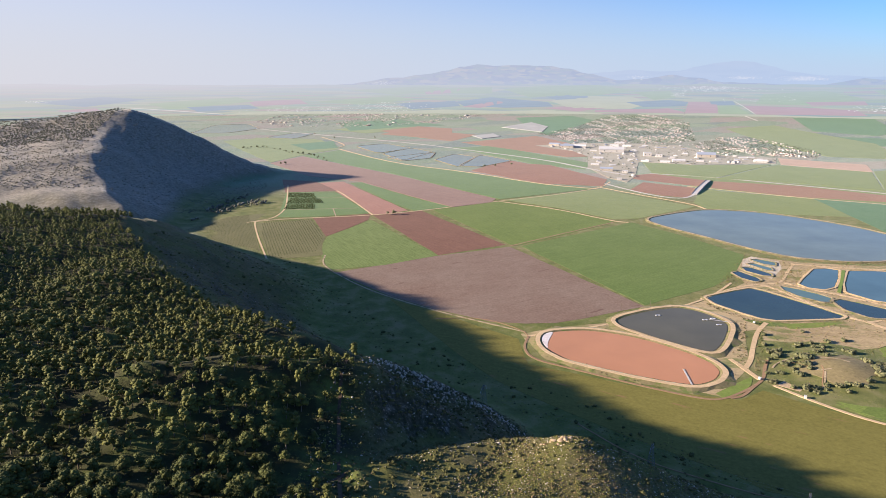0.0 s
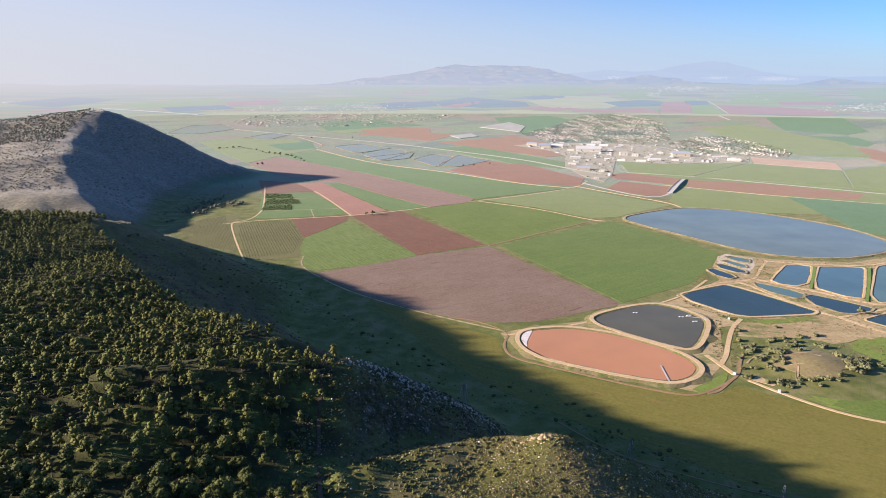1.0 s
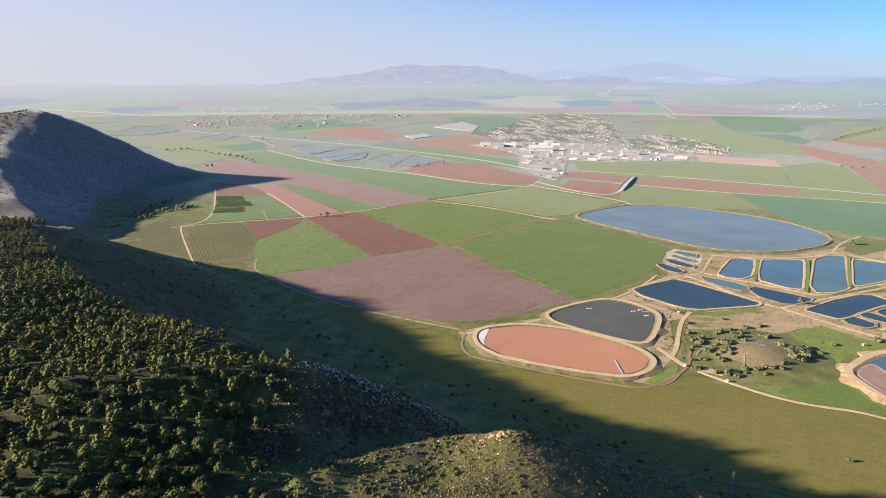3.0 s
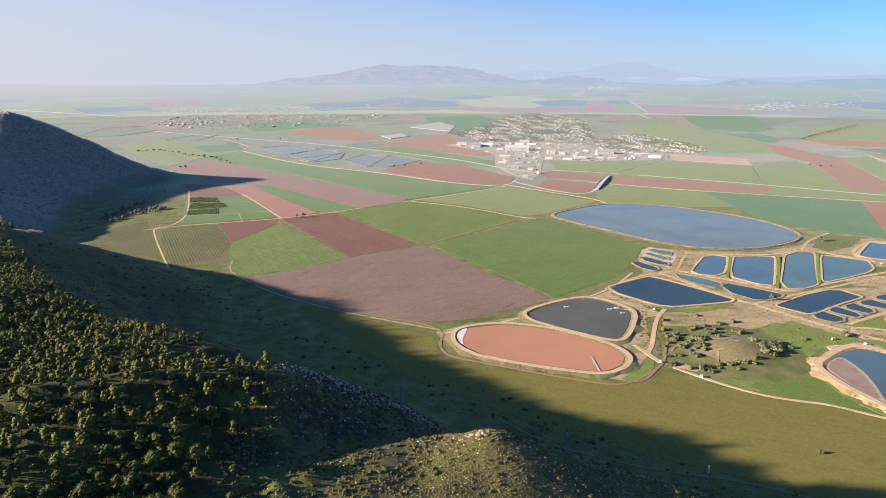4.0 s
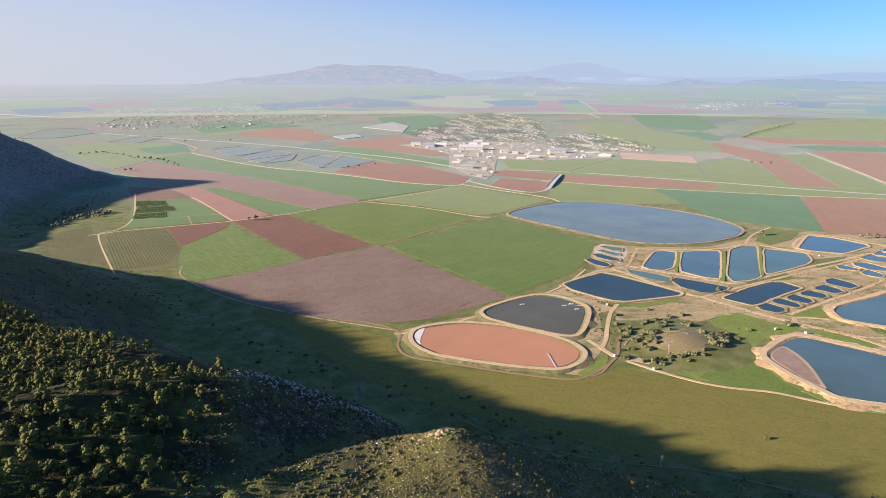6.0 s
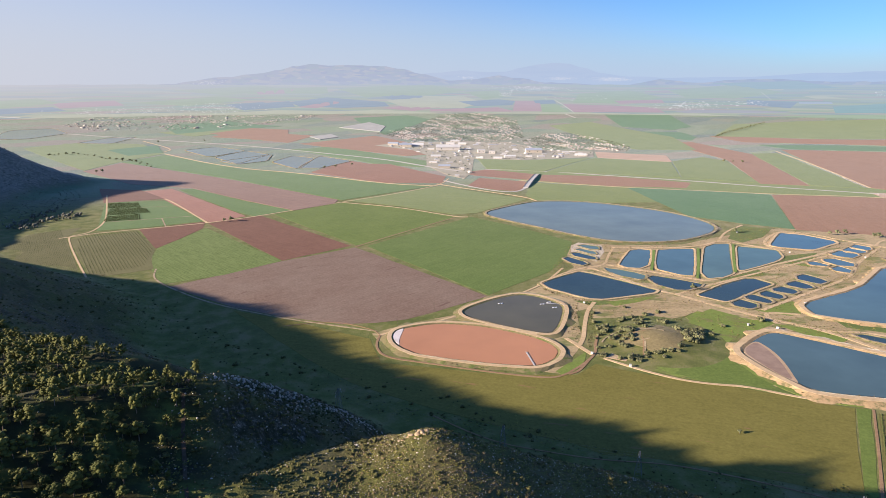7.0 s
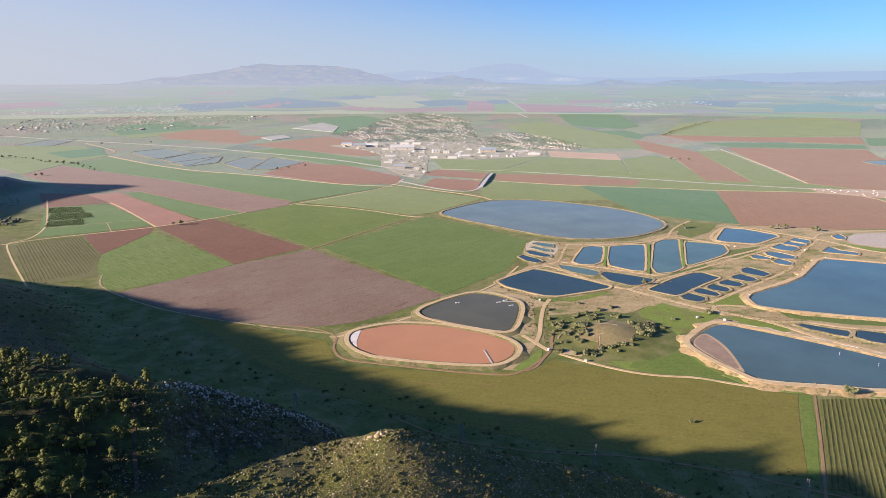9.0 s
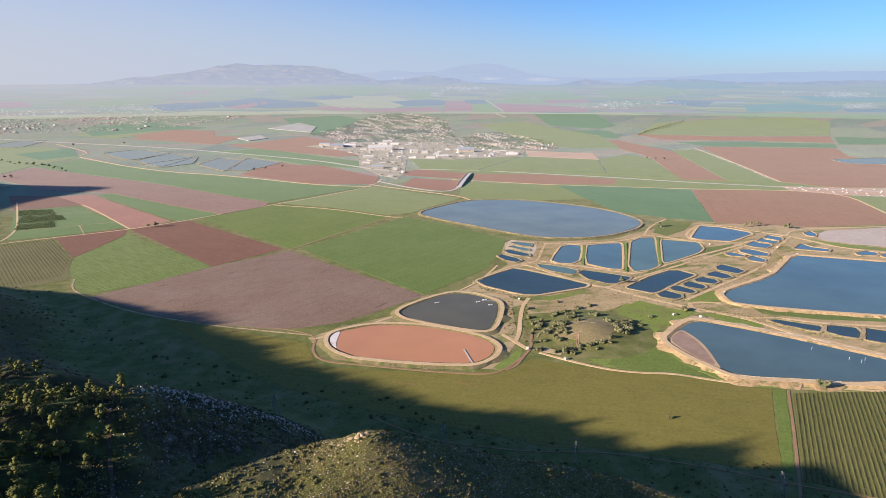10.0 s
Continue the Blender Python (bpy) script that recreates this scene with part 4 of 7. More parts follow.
pond("teal", 2.6, 2.6, [(624, 803), (653, 817), (675, 813), (629, 752), (571, 673), (547, 662), (524, 662), (534, 687)], "rectangular teal fish pond")
pond("teal", 2.6, 2.6, [(677, 796), (696, 780), (718, 760), (696, 726), (672, 710), (627, 693), (586, 680)], "wedge-shaped teal fish pond")
pond("navy", 3, 3, [(469, 607), (525, 634), (569, 648), (581, 646), (587, 621), (546, 605), (497, 582), (485, 580)], "long navy fish pond")
pond("navy", 1.6, 2.6, [(490, 574), (508, 581), (514, 563), (508, 554), (496, 552), (487, 564)], "small navy nursery pond with pale earth rims")
pond("navy", 1.6, 2.6, [(520, 590), (535, 592), (540, 573), (538, 565), (529, 561), (516, 580)], "small navy nursery pond with pale earth rims")
pond("navy", 1.6, 2.6, [(546, 595), (561, 600), (566, 583), (562, 574), (551, 571), (541, 587)], "small navy nursery pond with pale earth rims")
pond("navy", 1.6, 2.6, [(573, 605), (591, 609), (597, 596), (594, 587), (581, 582), (568, 597)], "small navy nursery pond with pale earth rims")
pond("navy", 1.6, 2.6, [(607, 619), (626, 624), (629, 606), (625, 596), (611, 594), (601, 611)], "small navy nursery pond with pale earth rims")
pond("navy", 1.6, 2.6, [(642, 641), (659, 646), (664, 626), (663, 612), (644, 606), (633, 629)], "small navy nursery pond with pale earth rims")
pond("blue", 1.4, 2.2, [(709, 693), (722, 695), (727, 675), (718, 669), (703, 681)], "small blue nursery pond")
pond("blue", 1.4, 2.2, [(747, 703), (763, 697), (768, 671), (753, 659), (738, 668), (736, 690)], "small blue nursery pond")
pond("blue", 1.4, 2.2, [(716, 660), (736, 666), (736, 646), (721, 635), (712, 648)], "small blue nursery pond")
pond("blue", 1.4, 2.2, [(777, 722), (808, 734), (819, 718), (812, 705), (789, 695), (778, 706)], "small blue nursery pond")
pond("blue", 1.4, 2.2, [(815, 736), (839, 747), (845, 725), (838, 715), (821, 714), (810, 725)], "small blue nursery pond")
pond("blue", 1.4, 2.2, [(844, 750), (864, 759), (871, 740), (860, 727), (845, 725), (838, 739)], "small blue nursery pond")
pond("blue", 3, 4, [(731, 788), (809, 855), (835, 835), (850, 787), (844, 776), (787, 754), (770, 749), (736, 774)], "blue fish pond beside the ploughed field")
pond("blue", 2, 2.6, [(827, 677), (865, 697), (860, 676), (874, 656), (860, 646), (846, 659)], "small wedge-shaped blue pond")
pond("blue", 2, 2.6, [(894, 627), (918, 628), (922, 616), (905, 605), (884, 616)], "small blue pond by the pale flat")
pond("blue", 2, 2.6, [(919, 607), (937, 607), (943, 591), (926, 581), (907, 595)], "small blue pond by the pale flat")
pond("blue", 1.6, 1.6, [(934, 751), (956, 756), (946, 737), (927, 723), (922, 733)], "small blue pond by the pale flat")
pond("blue", 5, 6, [(560, 541), (577, 552), (614, 562), (651, 571), (690, 585), (735, 612), (777, 637), (797, 642), (833, 612), (879, 573), (960, 498), (778, 384), (740, 374), (672, 428), (617, 463), (567, 500), (550, 517)], "broad blue fish reservoir")
mud_level = pond("mud", 8, 7, [(406, 456), (435, 473), (457, 484), (471, 484), (491, 457), (520, 415), (544, 374), (558, 348), (575, 314), (576, 302), (556, 303), (517, 319), (484, 329), (455, 347), (426, 361), (408, 373), (405, 390), (402, 414), (402, 437)], "blue reservoir with a bare brown mud shore")
pond("navy", 2, 3, [(542, 461), (552, 460), (567, 442), (578, 431), (575, 426), (564, 420), (558, 427), (545, 447)], "narrow navy fish pond")
pond("navy", 2, 3, [(585, 427), (593, 427), (608, 414), (600, 403), (585, 393), (575, 403), (571, 416)], "rectangular navy fish pond")
pond("navy", 2, 3, [(617, 409), (626, 400), (638, 386), (609, 366), (595, 378), (588, 388)], "rectangular navy fish pond")
pond("navy", 1.8, 2.2, [(385, 797), (396, 803), (406, 776), (406, 763), (396, 758), (386, 774)], "small settling basin")
pond("navy", 1.8, 2.2, [(409, 823), (420, 823), (433, 793), (429, 781), (419, 785), (407, 806)], "small settling basin")
pond("teal", 1.3, 1.6, [(424, 840), (435, 843), (447, 820), (443, 807), (435, 810)], "narrow concrete-lined raceway")
pond("teal", 1.3, 1.6, [(439, 861), (451, 864), (467, 847), (459, 830), (447, 838)], "narrow concrete-lined raceway")
pond("slate", 2.6, 2.6, [(-358, 2600), (-244, 2704), (-126, 2522), (-241, 2341)], "far slate-grey fish pond")
pond("slate", 2.6, 2.6, [(-222, 2318), (-126, 2522), (-38, 2376), (-134, 2109)], "far slate-grey fish pond")
pond("slate", 2.6, 2.6, [(-195, 2193), (-29, 2372), (-45, 2169), (-133, 2094)], "far slate-grey fish pond")
pond("slate", 2.6, 2.6, [(-28, 2130), (45, 2309), (114, 2211), (49, 1927)], "far slate-grey fish pond")
pond("slate", 2.6, 2.6, [(50, 1954), (136, 2275), (230, 2098), (113, 1930)], "far slate-grey fish pond")
pond("slate", 2.6, 2.6, [(-1243, 3132), (-1272, 3550), (-1109, 3637), (-977, 3395), (-1076, 3149)], "far pale fish pond")
pond("slate", 2.6, 2.6, [(-825, 2949), (-745, 3174), (-634, 3180), (-684, 2904)], "far pale fish pond")
pond("slate", 2.6, 3.2, [(1967, 1522), (2182, 1501), (2240, 1389), (2093, 1295), (1921, 1426)], "far blue pond")
VILLAGE = [(474, 3155), (753, 3558), (1068, 4188), (1335, 4291), (1418, 3671), (1258, 3202), (1118, 2795), (934, 2644), (791, 2718), (570, 2746)]
LOBE = [(1015, 2621), (1284, 2928), (1412, 2925), (1429, 2526), (1371, 2286), (1279, 2147), (1169, 2206), (1011, 2299)]
WORKS = [(382, 2618), (565, 2725), (782, 2687), (971, 2606), (1000, 2274), (1149, 2168), (1065, 2008), (911, 1989), (788, 1986), (643, 2063), (528, 1715), (474, 1606), (449, 1685), (441, 1912), (512, 2219), (497, 2397)]
# kind of hall, place, size
HALLS = [(1, 483, 1851, 0.9), (1, 497, 2538, 1.3), (1, 462, 2617, 1.1), (0, 547, 2544, 1.1), (0, 634, 2377, 1.8), (2, 728, 2244, 1.1), (2, 758, 2210, 0.9), (0, 775, 2066, 0.8), (1, 922, 2207, 1.5), (0, 1035, 2048, 0.8),
         (0, 530, 2149, 0.7), (0, 746, 2676, 0.8), (0, 748, 2570, 0.7), (0, 722, 2041, 0.6), (2, 524, 1799, 0.6), (2, 468, 1655, 0.5), (0, 480, 1980, 0.5), (0, 700, 2583, 0.7), (0, 847, 2069, 0.45), (0, 885, 2051, 0.5)]
DOMES = [(929, 2038), (943, 2034), (956, 2031)]
FAR_TOWN = [(-1125, 3805), (-1030, 4360), (-334, 4370), (290, 4322), (127, 3985), (-206, 3634), (-570, 3488), (-882, 3498)]
STATION = [(1326, 1151), (1428, 1094), (1594, 976), (1496, 913), (1359, 996), (1293, 1089)]
GREENHOUSE = [(323, 3510), (527, 3790), (582, 3533), (504, 3237)]
YARD = [(140, 3062), (250, 3168), (275, 3021), (180, 2918)]
ORCHARD_TOP = [(426, 331), (511, 303)]
ORCHARD_BOTTOM = [(334, 243), (375, 196)]
GROVE_A = [(-322, 1138), (-246, 1147), (-197, 1007), (-193, 960), (-192, 908), (-243, 880), (-251, 870), (-294, 997), (-327, 1096)]
GROVE_B = [(-442, 1052), (-409, 1158), (-376, 1190), (-350, 1117), (-265, 879), (-291, 885), (-355, 964)]
BLOCK_A = [(-360, 1447), (-299, 1436), (-282, 1377), (-347, 1382)]
BLOCK_B = [(-340, 1375), (-272, 1369), (-254, 1314), (-331, 1298)]
BLOCK_C = [(-327, 1292), (-271, 1305), (-259, 1246), (-321, 1240)]
MOUND_TREES = [(302, 548), (340, 569), (374, 567), (364, 541), (389, 527), (391, 497), (366, 475), (313, 450), (296, 461), (270, 476), (285, 513)]
MOUND_SLOPE = [(320, 508), (349, 518), (372, 523), (377, 511), (367, 490), (355, 470), (336, 469), (322, 475), (305, 477), (308, 495)]
MOUND_CLUMP = [(376, 506), (389, 512), (403, 511), (390, 489), (371, 477), (366, 486)]
MOUND_BUSHES = [(342, 556), (351, 551), (360, 551), (347, 538), (375, 541), (378, 536), (303, 539), (310, 534), (304, 547), (310, 516), (303, 511), (292, 495), (289, 497), (304, 496), (305, 491), (276, 478), (273, 480), (331, 531),
                (332, 525), (324, 525), (356, 474), (346, 466), (338, 468), (334, 471), (328, 469), (323, 470), (312, 465), (304, 467), (299, 468), (405, 497), (431, 514), (481, 517), (363, 590), (320, 583), (308, 557), (288, 517), (353, 539), (390, 567)]
PIER = [(210, 503), (206, 473)]
AERATORS = [(232, 636), (277, 622), (287, 626), (286, 608)]
CATWALK = [(281, 622), (301, 613)]
HUTS = [(325, 614), (288, 452), (268, 485), (458, 509), (567, 549), (724, 742), (808, 691), (800, 648), (480, 493), (740, 875), (277, 479)]
FEEDERS = [(515, 388), (526, 359), (531, 351), (538, 353)]
FIELD_BUSH = [(305, 334)]
POND_TREE = [(475, 625)]
ROW_TREES = [(1952, 2523), (2143, 2683), (2377, 2837), (2652, 3022)]
LONE_TREES = [(457, 327), (455, 330), (878, 823), (893, 822), (908, 821), (936, 791), (939, 785), (-95, 1189), (-107, 1188), (1405, 1761), (1432, 1751), (1448, 1727), (-501, 1997), (-515, 1991), (735, 876), (128, 1924), (162, 1940), (216, 1977), (-502, 2931), (-317, 2947)]
PYLONS = [(208, 308), (306, 236), (135, 359), (30, 422)]
POLES = [(107, 604), (154, 634), (196, 650), (232, 662)]
BRIDGE = [(576, 1421), (626, 1504), (699, 1641)]
MAST = [(1483, 3936)]
HEDGE_FAR = [(-796, 2491), (-717, 2557), (-568, 2349), (-476, 2264), (-367, 2054)]
SCRUB_BELT = [(-466, 1112), (-413, 1236), (-365, 1311), (-445, 1418), (-473, 1279)]
track("dirt", 4, [(85, 580), (135, 597), (176, 613), (233, 645), (309, 692), (364, 754)], "pale farm track along the green field")
track("dirt_red", 3.2, [(85, 580), (76, 552), (81, 526), (113, 506), (156, 478), (204, 451), (221, 449), (246, 464), (266, 480)], "orange-brown track round the rose-coloured pond")
MUD_SHORE = [(406, 455), (433, 470), (433, 462), (429, 443), (421, 422), (412, 405), (405, 391), (402, 408), (403, 432)]
SAND_RIM = [(405, 455), (435, 473), (436, 461), (432, 441), (423, 419), (412, 399), (405, 385), (401, 391), (400, 409), (400, 433)]
SALT_EDGE = [(95, 569), (102, 585), (112, 591), (106, 576), (100, 559), (99, 546)]
track("dirt_red", 1.2, [(312, 470), (321, 485), (328, 496), (330, 503)], "narrow path up the mound")
track("dirt_red", 1.2, [(300, 509), (316, 516), (347, 513), (365, 520)], "narrow path round the mound")
track("trail", 2.0, [(-25, 140), (-31, 170), (-38, 200), (-43, 228), (-47, 256), (-48, 278), (-46, 296)], "narrow earth trail along the spur's crest")
track("trail", 2.2, [(-95, 150), (-70, 172), (-58, 187), (-46, 201), (-37, 215)], "reddish earth path through the pines")
track("grass", 5, [(677, 806), (621, 735), (577, 676)], "bright green grass strip between fish ponds")
track("grass", 5, [(609, 799), (556, 725), (511, 665)], "bright green grass strip between fish ponds")
track("grass", 5, [(538, 807), (507, 760), (475, 714)], "bright green grass strip between fish ponds")

# ---- a low mound among the ponds and the far hills are part of the land ----
rng = random.Random(5)


def fast_mesh(name, verts, tris, material, parent=None, smooth=False):
    me = bpy.data.meshes.new(name)
    v, t = np.asarray(verts, np.float32), np.asarray(tris, np.int32)
    me.vertices.add(len(v))
    me.vertices.foreach_set("co", v.ravel())
    me.loops.add(t.size)
    me.loops.foreach_set("vertex_index", t.ravel())
    me.polygons.add(len(t))
    me.polygons.foreach_set("loop_start", np.arange(0, t.size, 3, dtype=np.int32))
    me.polygons.foreach_set("loop_total", np.full(len(t), 3, np.int32))
    if smooth:
        me.polygons.foreach_set("use_smooth", np.ones(len(t), bool))
    me.update(calc_edges=True)
    me.validate()
    me.materials.append(material)
    ob = new(name, me)
    ob.parent = parent
    return ob


class Pile:
    """Collects many small shapes into one mesh."""

    def __init__(self):
        self.v, self.t, self.n = [], [], 0

    def add(self, shape, place=(0, 0, 0), size=1.0, turn=0.0, squash=1.0):
        v, t = shape
        c, s = math.cos(turn), math.sin(turn)
        q = np.empty_like(v)
        q[:, 0] = (v[:, 0] * c - v[:, 1] * s) * size + place[0]
        q[:, 1] = (v[:, 0] * s + v[:, 1] * c) * size + place[1]
        q[:, 2] = v[:, 2] * size * squash + place[2]
        self.v.append(q)
        self.t.append(t + self.n)
        self.n += len(q)

    def shape(self):
        return np.concatenate(self.v), np.concatenate(self.t)

    def build(self, name, material, parent=None, smooth=False):
        return fast_mesh(name, *self.shape(), material, parent, smooth)


def icosphere(level):
    bm = bmesh.new()
    bmesh.ops.create_icosphere(bm, subdivisions=level, radius=1)
    v = np.array([p.co[:] for p in bm.verts], np.float32)
    t = np.array([[q.index for q in f.verts] for f in bm.faces], np.int32)
    bm.free()
    return v, t


ICO1, ICO2 = icosphere(1), icosphere(2)


def lump(seed, level=1, rough=0.3):
    """A rounded, uneven body."""
    v, t = (ICO1, ICO2)[level - 1]
    k = np.array([1 + rough * noise.noise(Vector(p) * 1.7 + Vector((seed * 3.1, seed, 0))) * 1.6 for p in v.tolist()])
    return (v * k[:, None]).astype(np.float32), t


def tuft(count, leaf, seed, flat=0.75):
    """Small leaf blades standing out of a rounded body of radius one."""
    g = np.random.default_rng(seed)
    d = g.normal(size=(count, 3))
    d /= np.linalg.norm(d, axis=1)[:, None]
    d[:, 2] = np.where(d[:, 2] < -0.35, -d[:, 2], d[:, 2])
    c = d * g.uniform(0.72, 1.12, (count, 1))
    a = np.cross(d, g.normal(size=(count, 3)))
    a /= np.linalg.norm(a, axis=1)[:, None]
    b = np.cross(d, a) * 0.6 + d * g.uniform(-0.2, 0.9, (count, 1))
    s = leaf * g.uniform(0.6, 1.4, (count, 1))
    v = np.stack([c - a * s * 0.6, c + b * s * 0.8 - d * 0.1 * s, c + a * s * 0.6, c - b * s * 0.5], 1).reshape(-1, 3)
    v[:, 2] *= flat
    i = np.arange(count)[:, None] * 4
    t = np.concatenate([i + [0, 1, 2], i + [0, 2, 3]])
    return v.astype(np.float32), t.astype(np.int32)


def tube(points, radii, sides=6):
    """A tapering limb along points."""
    vs, ts = [], []
    for p, r in zip(points, radii):
        for k in range(sides):
            a = 2 * math.pi * k / sides
            vs.append((p[0] + r * math.cos(a), p[1] + r * math.sin(a), p[2]))
    for i in range(len(points) - 1):
        for k in range(sides):
            a, b = i * sides + k, i * sides + (k + 1) % sides
            ts += [(a, b, b + sides), (a, b + sides, a + sides)]
    return np.array(vs, np.float32), np.array(ts, np.int32)


def pine_shapes(seed, height, clumps, leaves, core, limbs=True):
    """Trunk and crown of an Aleppo-type pine: bare leaning trunk, several rounded needle masses."""
    g = random.Random(seed)
    lean = (g.uniform(-0.6, 0.6), g.uniform(-0.6, 0.6))
    at = lambda k: (lean[0] * k * k + 0.12 * math.sin(5 * k + seed), lean[1] * k * k, height * k)
    trunk, crown = Pile(), Pile()
    ks = [0, 0.3, 0.6, 0.9]
    trunk.add(tube([(at(k)[0], at(k)[1], at(k)[2] - (0.6 if k == 0 else 0)) for k in ks], [0.24, 0.17, 0.12, 0.05], 6 if limbs else 4))
    for i in range(clumps):
        k = 0.30 + 0.66 * (i + g.random() * 0.6) / clumps
        a = i * 2.4 + g.random()
        reach = height * (0.36 * (1.15 - k) + 0.02) * g.uniform(0.3, 1.1)
        x, y, z = at(k)
        end = (x + reach * math.cos(a), y + reach * math.sin(a), z + reach * 0.35)
        if limbs:
            trunk.add(tube([(x, y, z - 0.3), end], [0.07, 0.025], 4))
        size = height * g.uniform(0.16, 0.27) * (1.25 - 0.5 * k)
        if core:
            crown.add(lump(seed * 20 + i, 1, 0.4), end, size * 0.7, a, 0.75)
        crown.add(tuft(leaves, 0.22 if limbs else 0.34, seed * 50 + i), end, size * 1.05, a, 1.0)
    return trunk.shape(), crown.shape()


def bush_shape(seed, clumps=3, leaves=10):
    g = random.Random(seed)
    p = Pile()
    for i in range(clumps):
        a = i * 2.2 + g.random()
        s = g.uniform(0.4, 0.62)
        c = (0.42 * math.cos(a) * (i > 0), 0.42 * math.sin(a) * (i > 0), s * 0.55)
        p.add(lump(seed * 9 + i, 1, 0.4), c, s * 0.8, a, 0.8)
        p.add(tuft(leaves, 0.42, seed * 30 + i), c, s, a)
    return p.shape()


def leafy_tree_shapes(seed, height):
    g = random.Random(seed)
    trunk, crown = Pile(), Pile()
    trunk.add(tube([(0, 0, -0.5), (0.1, 0, height * 0.3), (0.15, 0.1, height * 0.6)], [0.3, 0.22, 0.1]))
    for i in range(11):
        a, k = i * 2.4 + g.random(), g.random()
        rr = height * 0.36 * math.sqrt(g.random())
        end = (rr * math.cos(a), rr * math.sin(a), height * (0.42 + 0.45 * k * (1 - 0.5 * (rr / (0.4 * height)) ** 2)))
        trunk.add(tube([(0.1, 0, height * 0.3), end], [0.1, 0.03], 4))
        s = height * g.uniform(0.13, 0.2)
        crown.add(lump(seed * 7 + i, 1, 0.4), end, s * 1.0, a, 0.85)
        crown.add(tuft(40, 0.32, seed * 70 + i), end, s * 1.15, a)
    return trunk.shape(), crown.shape()


def tree_thing(name, shapes, leaf, label, category, group):
    ob = new(name)
    fast_mesh("trunk", *shapes[0], BARK, ob)
    fast_mesh("crown", *shapes[1], leaf, ob)
    return tagged(ob, label, category, group)


def upright(x, y, z, size=1.0, turn=0.0):
    return Matrix.Translation((x, y, z)) @ Matrix.Rotation(turn, 4, "Z") @ Matrix.Diagonal((size, size, size, 1))


def put(first, places):
    """The first thing at the first place and copies of it at the others."""
    for i, m in enumerate(places):
        if i == 0:
            first.matrix_basis = m
        else:
            c = copy_thing(first, m)
            c.matrix_basis = m


def inside(poly, x, y):
    c = False
    for (ax, ay), (bx, by) in zip(poly, poly[1:] + poly[:1]):
        if (ay > y) != (by > y) and x < (bx - ax) * (y - ay) / (by - ay) + ax:
            c = not c
    return c


def spread(poly, step, jitter=0.45):
    x0, x1 = min(p[0] for p in poly), max(p[0] for p in poly)
    y0, y1 = min(p[1] for p in poly), max(p[1] for p in poly)
    y = y0
    while y < y1:
        x = x0
        while x < x1:
            px, py = x + rng.uniform(-jitter, jitter) * step, y + rng.uniform(-jitter, jitter) * step
            if inside(poly, px, py):
                yield px, py
            x += step
        y += step


# ---- far backdrop: hazy plain and hills at the valley's rim, banked up to fit the view ----
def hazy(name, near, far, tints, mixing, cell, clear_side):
    """Glowing distance, haze painted in: whiter towards the sun's side, blue away from it."""
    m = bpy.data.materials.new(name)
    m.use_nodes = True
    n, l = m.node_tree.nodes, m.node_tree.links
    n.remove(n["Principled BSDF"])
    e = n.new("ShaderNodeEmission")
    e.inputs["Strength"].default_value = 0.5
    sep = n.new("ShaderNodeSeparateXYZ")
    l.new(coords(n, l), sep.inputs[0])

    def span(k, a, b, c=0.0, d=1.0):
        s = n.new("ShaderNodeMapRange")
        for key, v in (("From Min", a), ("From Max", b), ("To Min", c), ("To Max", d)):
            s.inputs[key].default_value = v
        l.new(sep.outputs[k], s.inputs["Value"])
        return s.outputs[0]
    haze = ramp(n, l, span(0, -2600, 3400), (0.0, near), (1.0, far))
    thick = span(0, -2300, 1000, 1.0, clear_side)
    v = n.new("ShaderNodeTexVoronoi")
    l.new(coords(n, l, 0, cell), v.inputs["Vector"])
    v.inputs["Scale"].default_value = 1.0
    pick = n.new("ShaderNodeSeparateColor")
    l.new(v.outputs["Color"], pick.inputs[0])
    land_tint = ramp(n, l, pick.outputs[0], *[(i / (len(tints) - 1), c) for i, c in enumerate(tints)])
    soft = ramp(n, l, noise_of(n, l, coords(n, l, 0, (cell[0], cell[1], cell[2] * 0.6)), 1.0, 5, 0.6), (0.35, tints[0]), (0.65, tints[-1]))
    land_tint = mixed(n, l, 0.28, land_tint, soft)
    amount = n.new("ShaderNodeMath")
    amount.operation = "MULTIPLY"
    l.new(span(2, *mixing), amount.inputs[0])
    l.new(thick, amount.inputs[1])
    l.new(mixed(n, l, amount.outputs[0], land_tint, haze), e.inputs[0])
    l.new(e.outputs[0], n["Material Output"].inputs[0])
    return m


def rim(name, profile, material, label):
    """A ring of far land; profile(azimuth in degrees) gives rows of (distance, height)."""
    az = np.arange(-180, 180, 0.5)
    verts, faces = [], []
    rows = len(profile(0.0))
    for a in az:
        for r, h in profile(float(a)):
            verts.append((r * math.sin(radians(a)), r * math.cos(radians(a)), h))
    k = len(az)
    for i in range(k):
        for j in range(rows - 1):
            a, b = i * rows + j, ((i + 1) % k) * rows + j
            faces.append((a, b, b + 1, a + 1))
    ob = link_mesh(name, verts, [f[::-1] for f in faces], material)
    ob.data.polygons.foreach_set("use_smooth", [True] * len(faces))
    return tagged(ob, label, "backdrop", kind="structure")


def rise_to(el, r):
    return 240 + r * math.tan(radians(el))


def wave(a, seed, size):
    q = Vector((math.sin(radians(a)) * size, math.cos(radians(a)) * size, seed))
    return noise.fractal(q, 1.0, 2.0, 5)


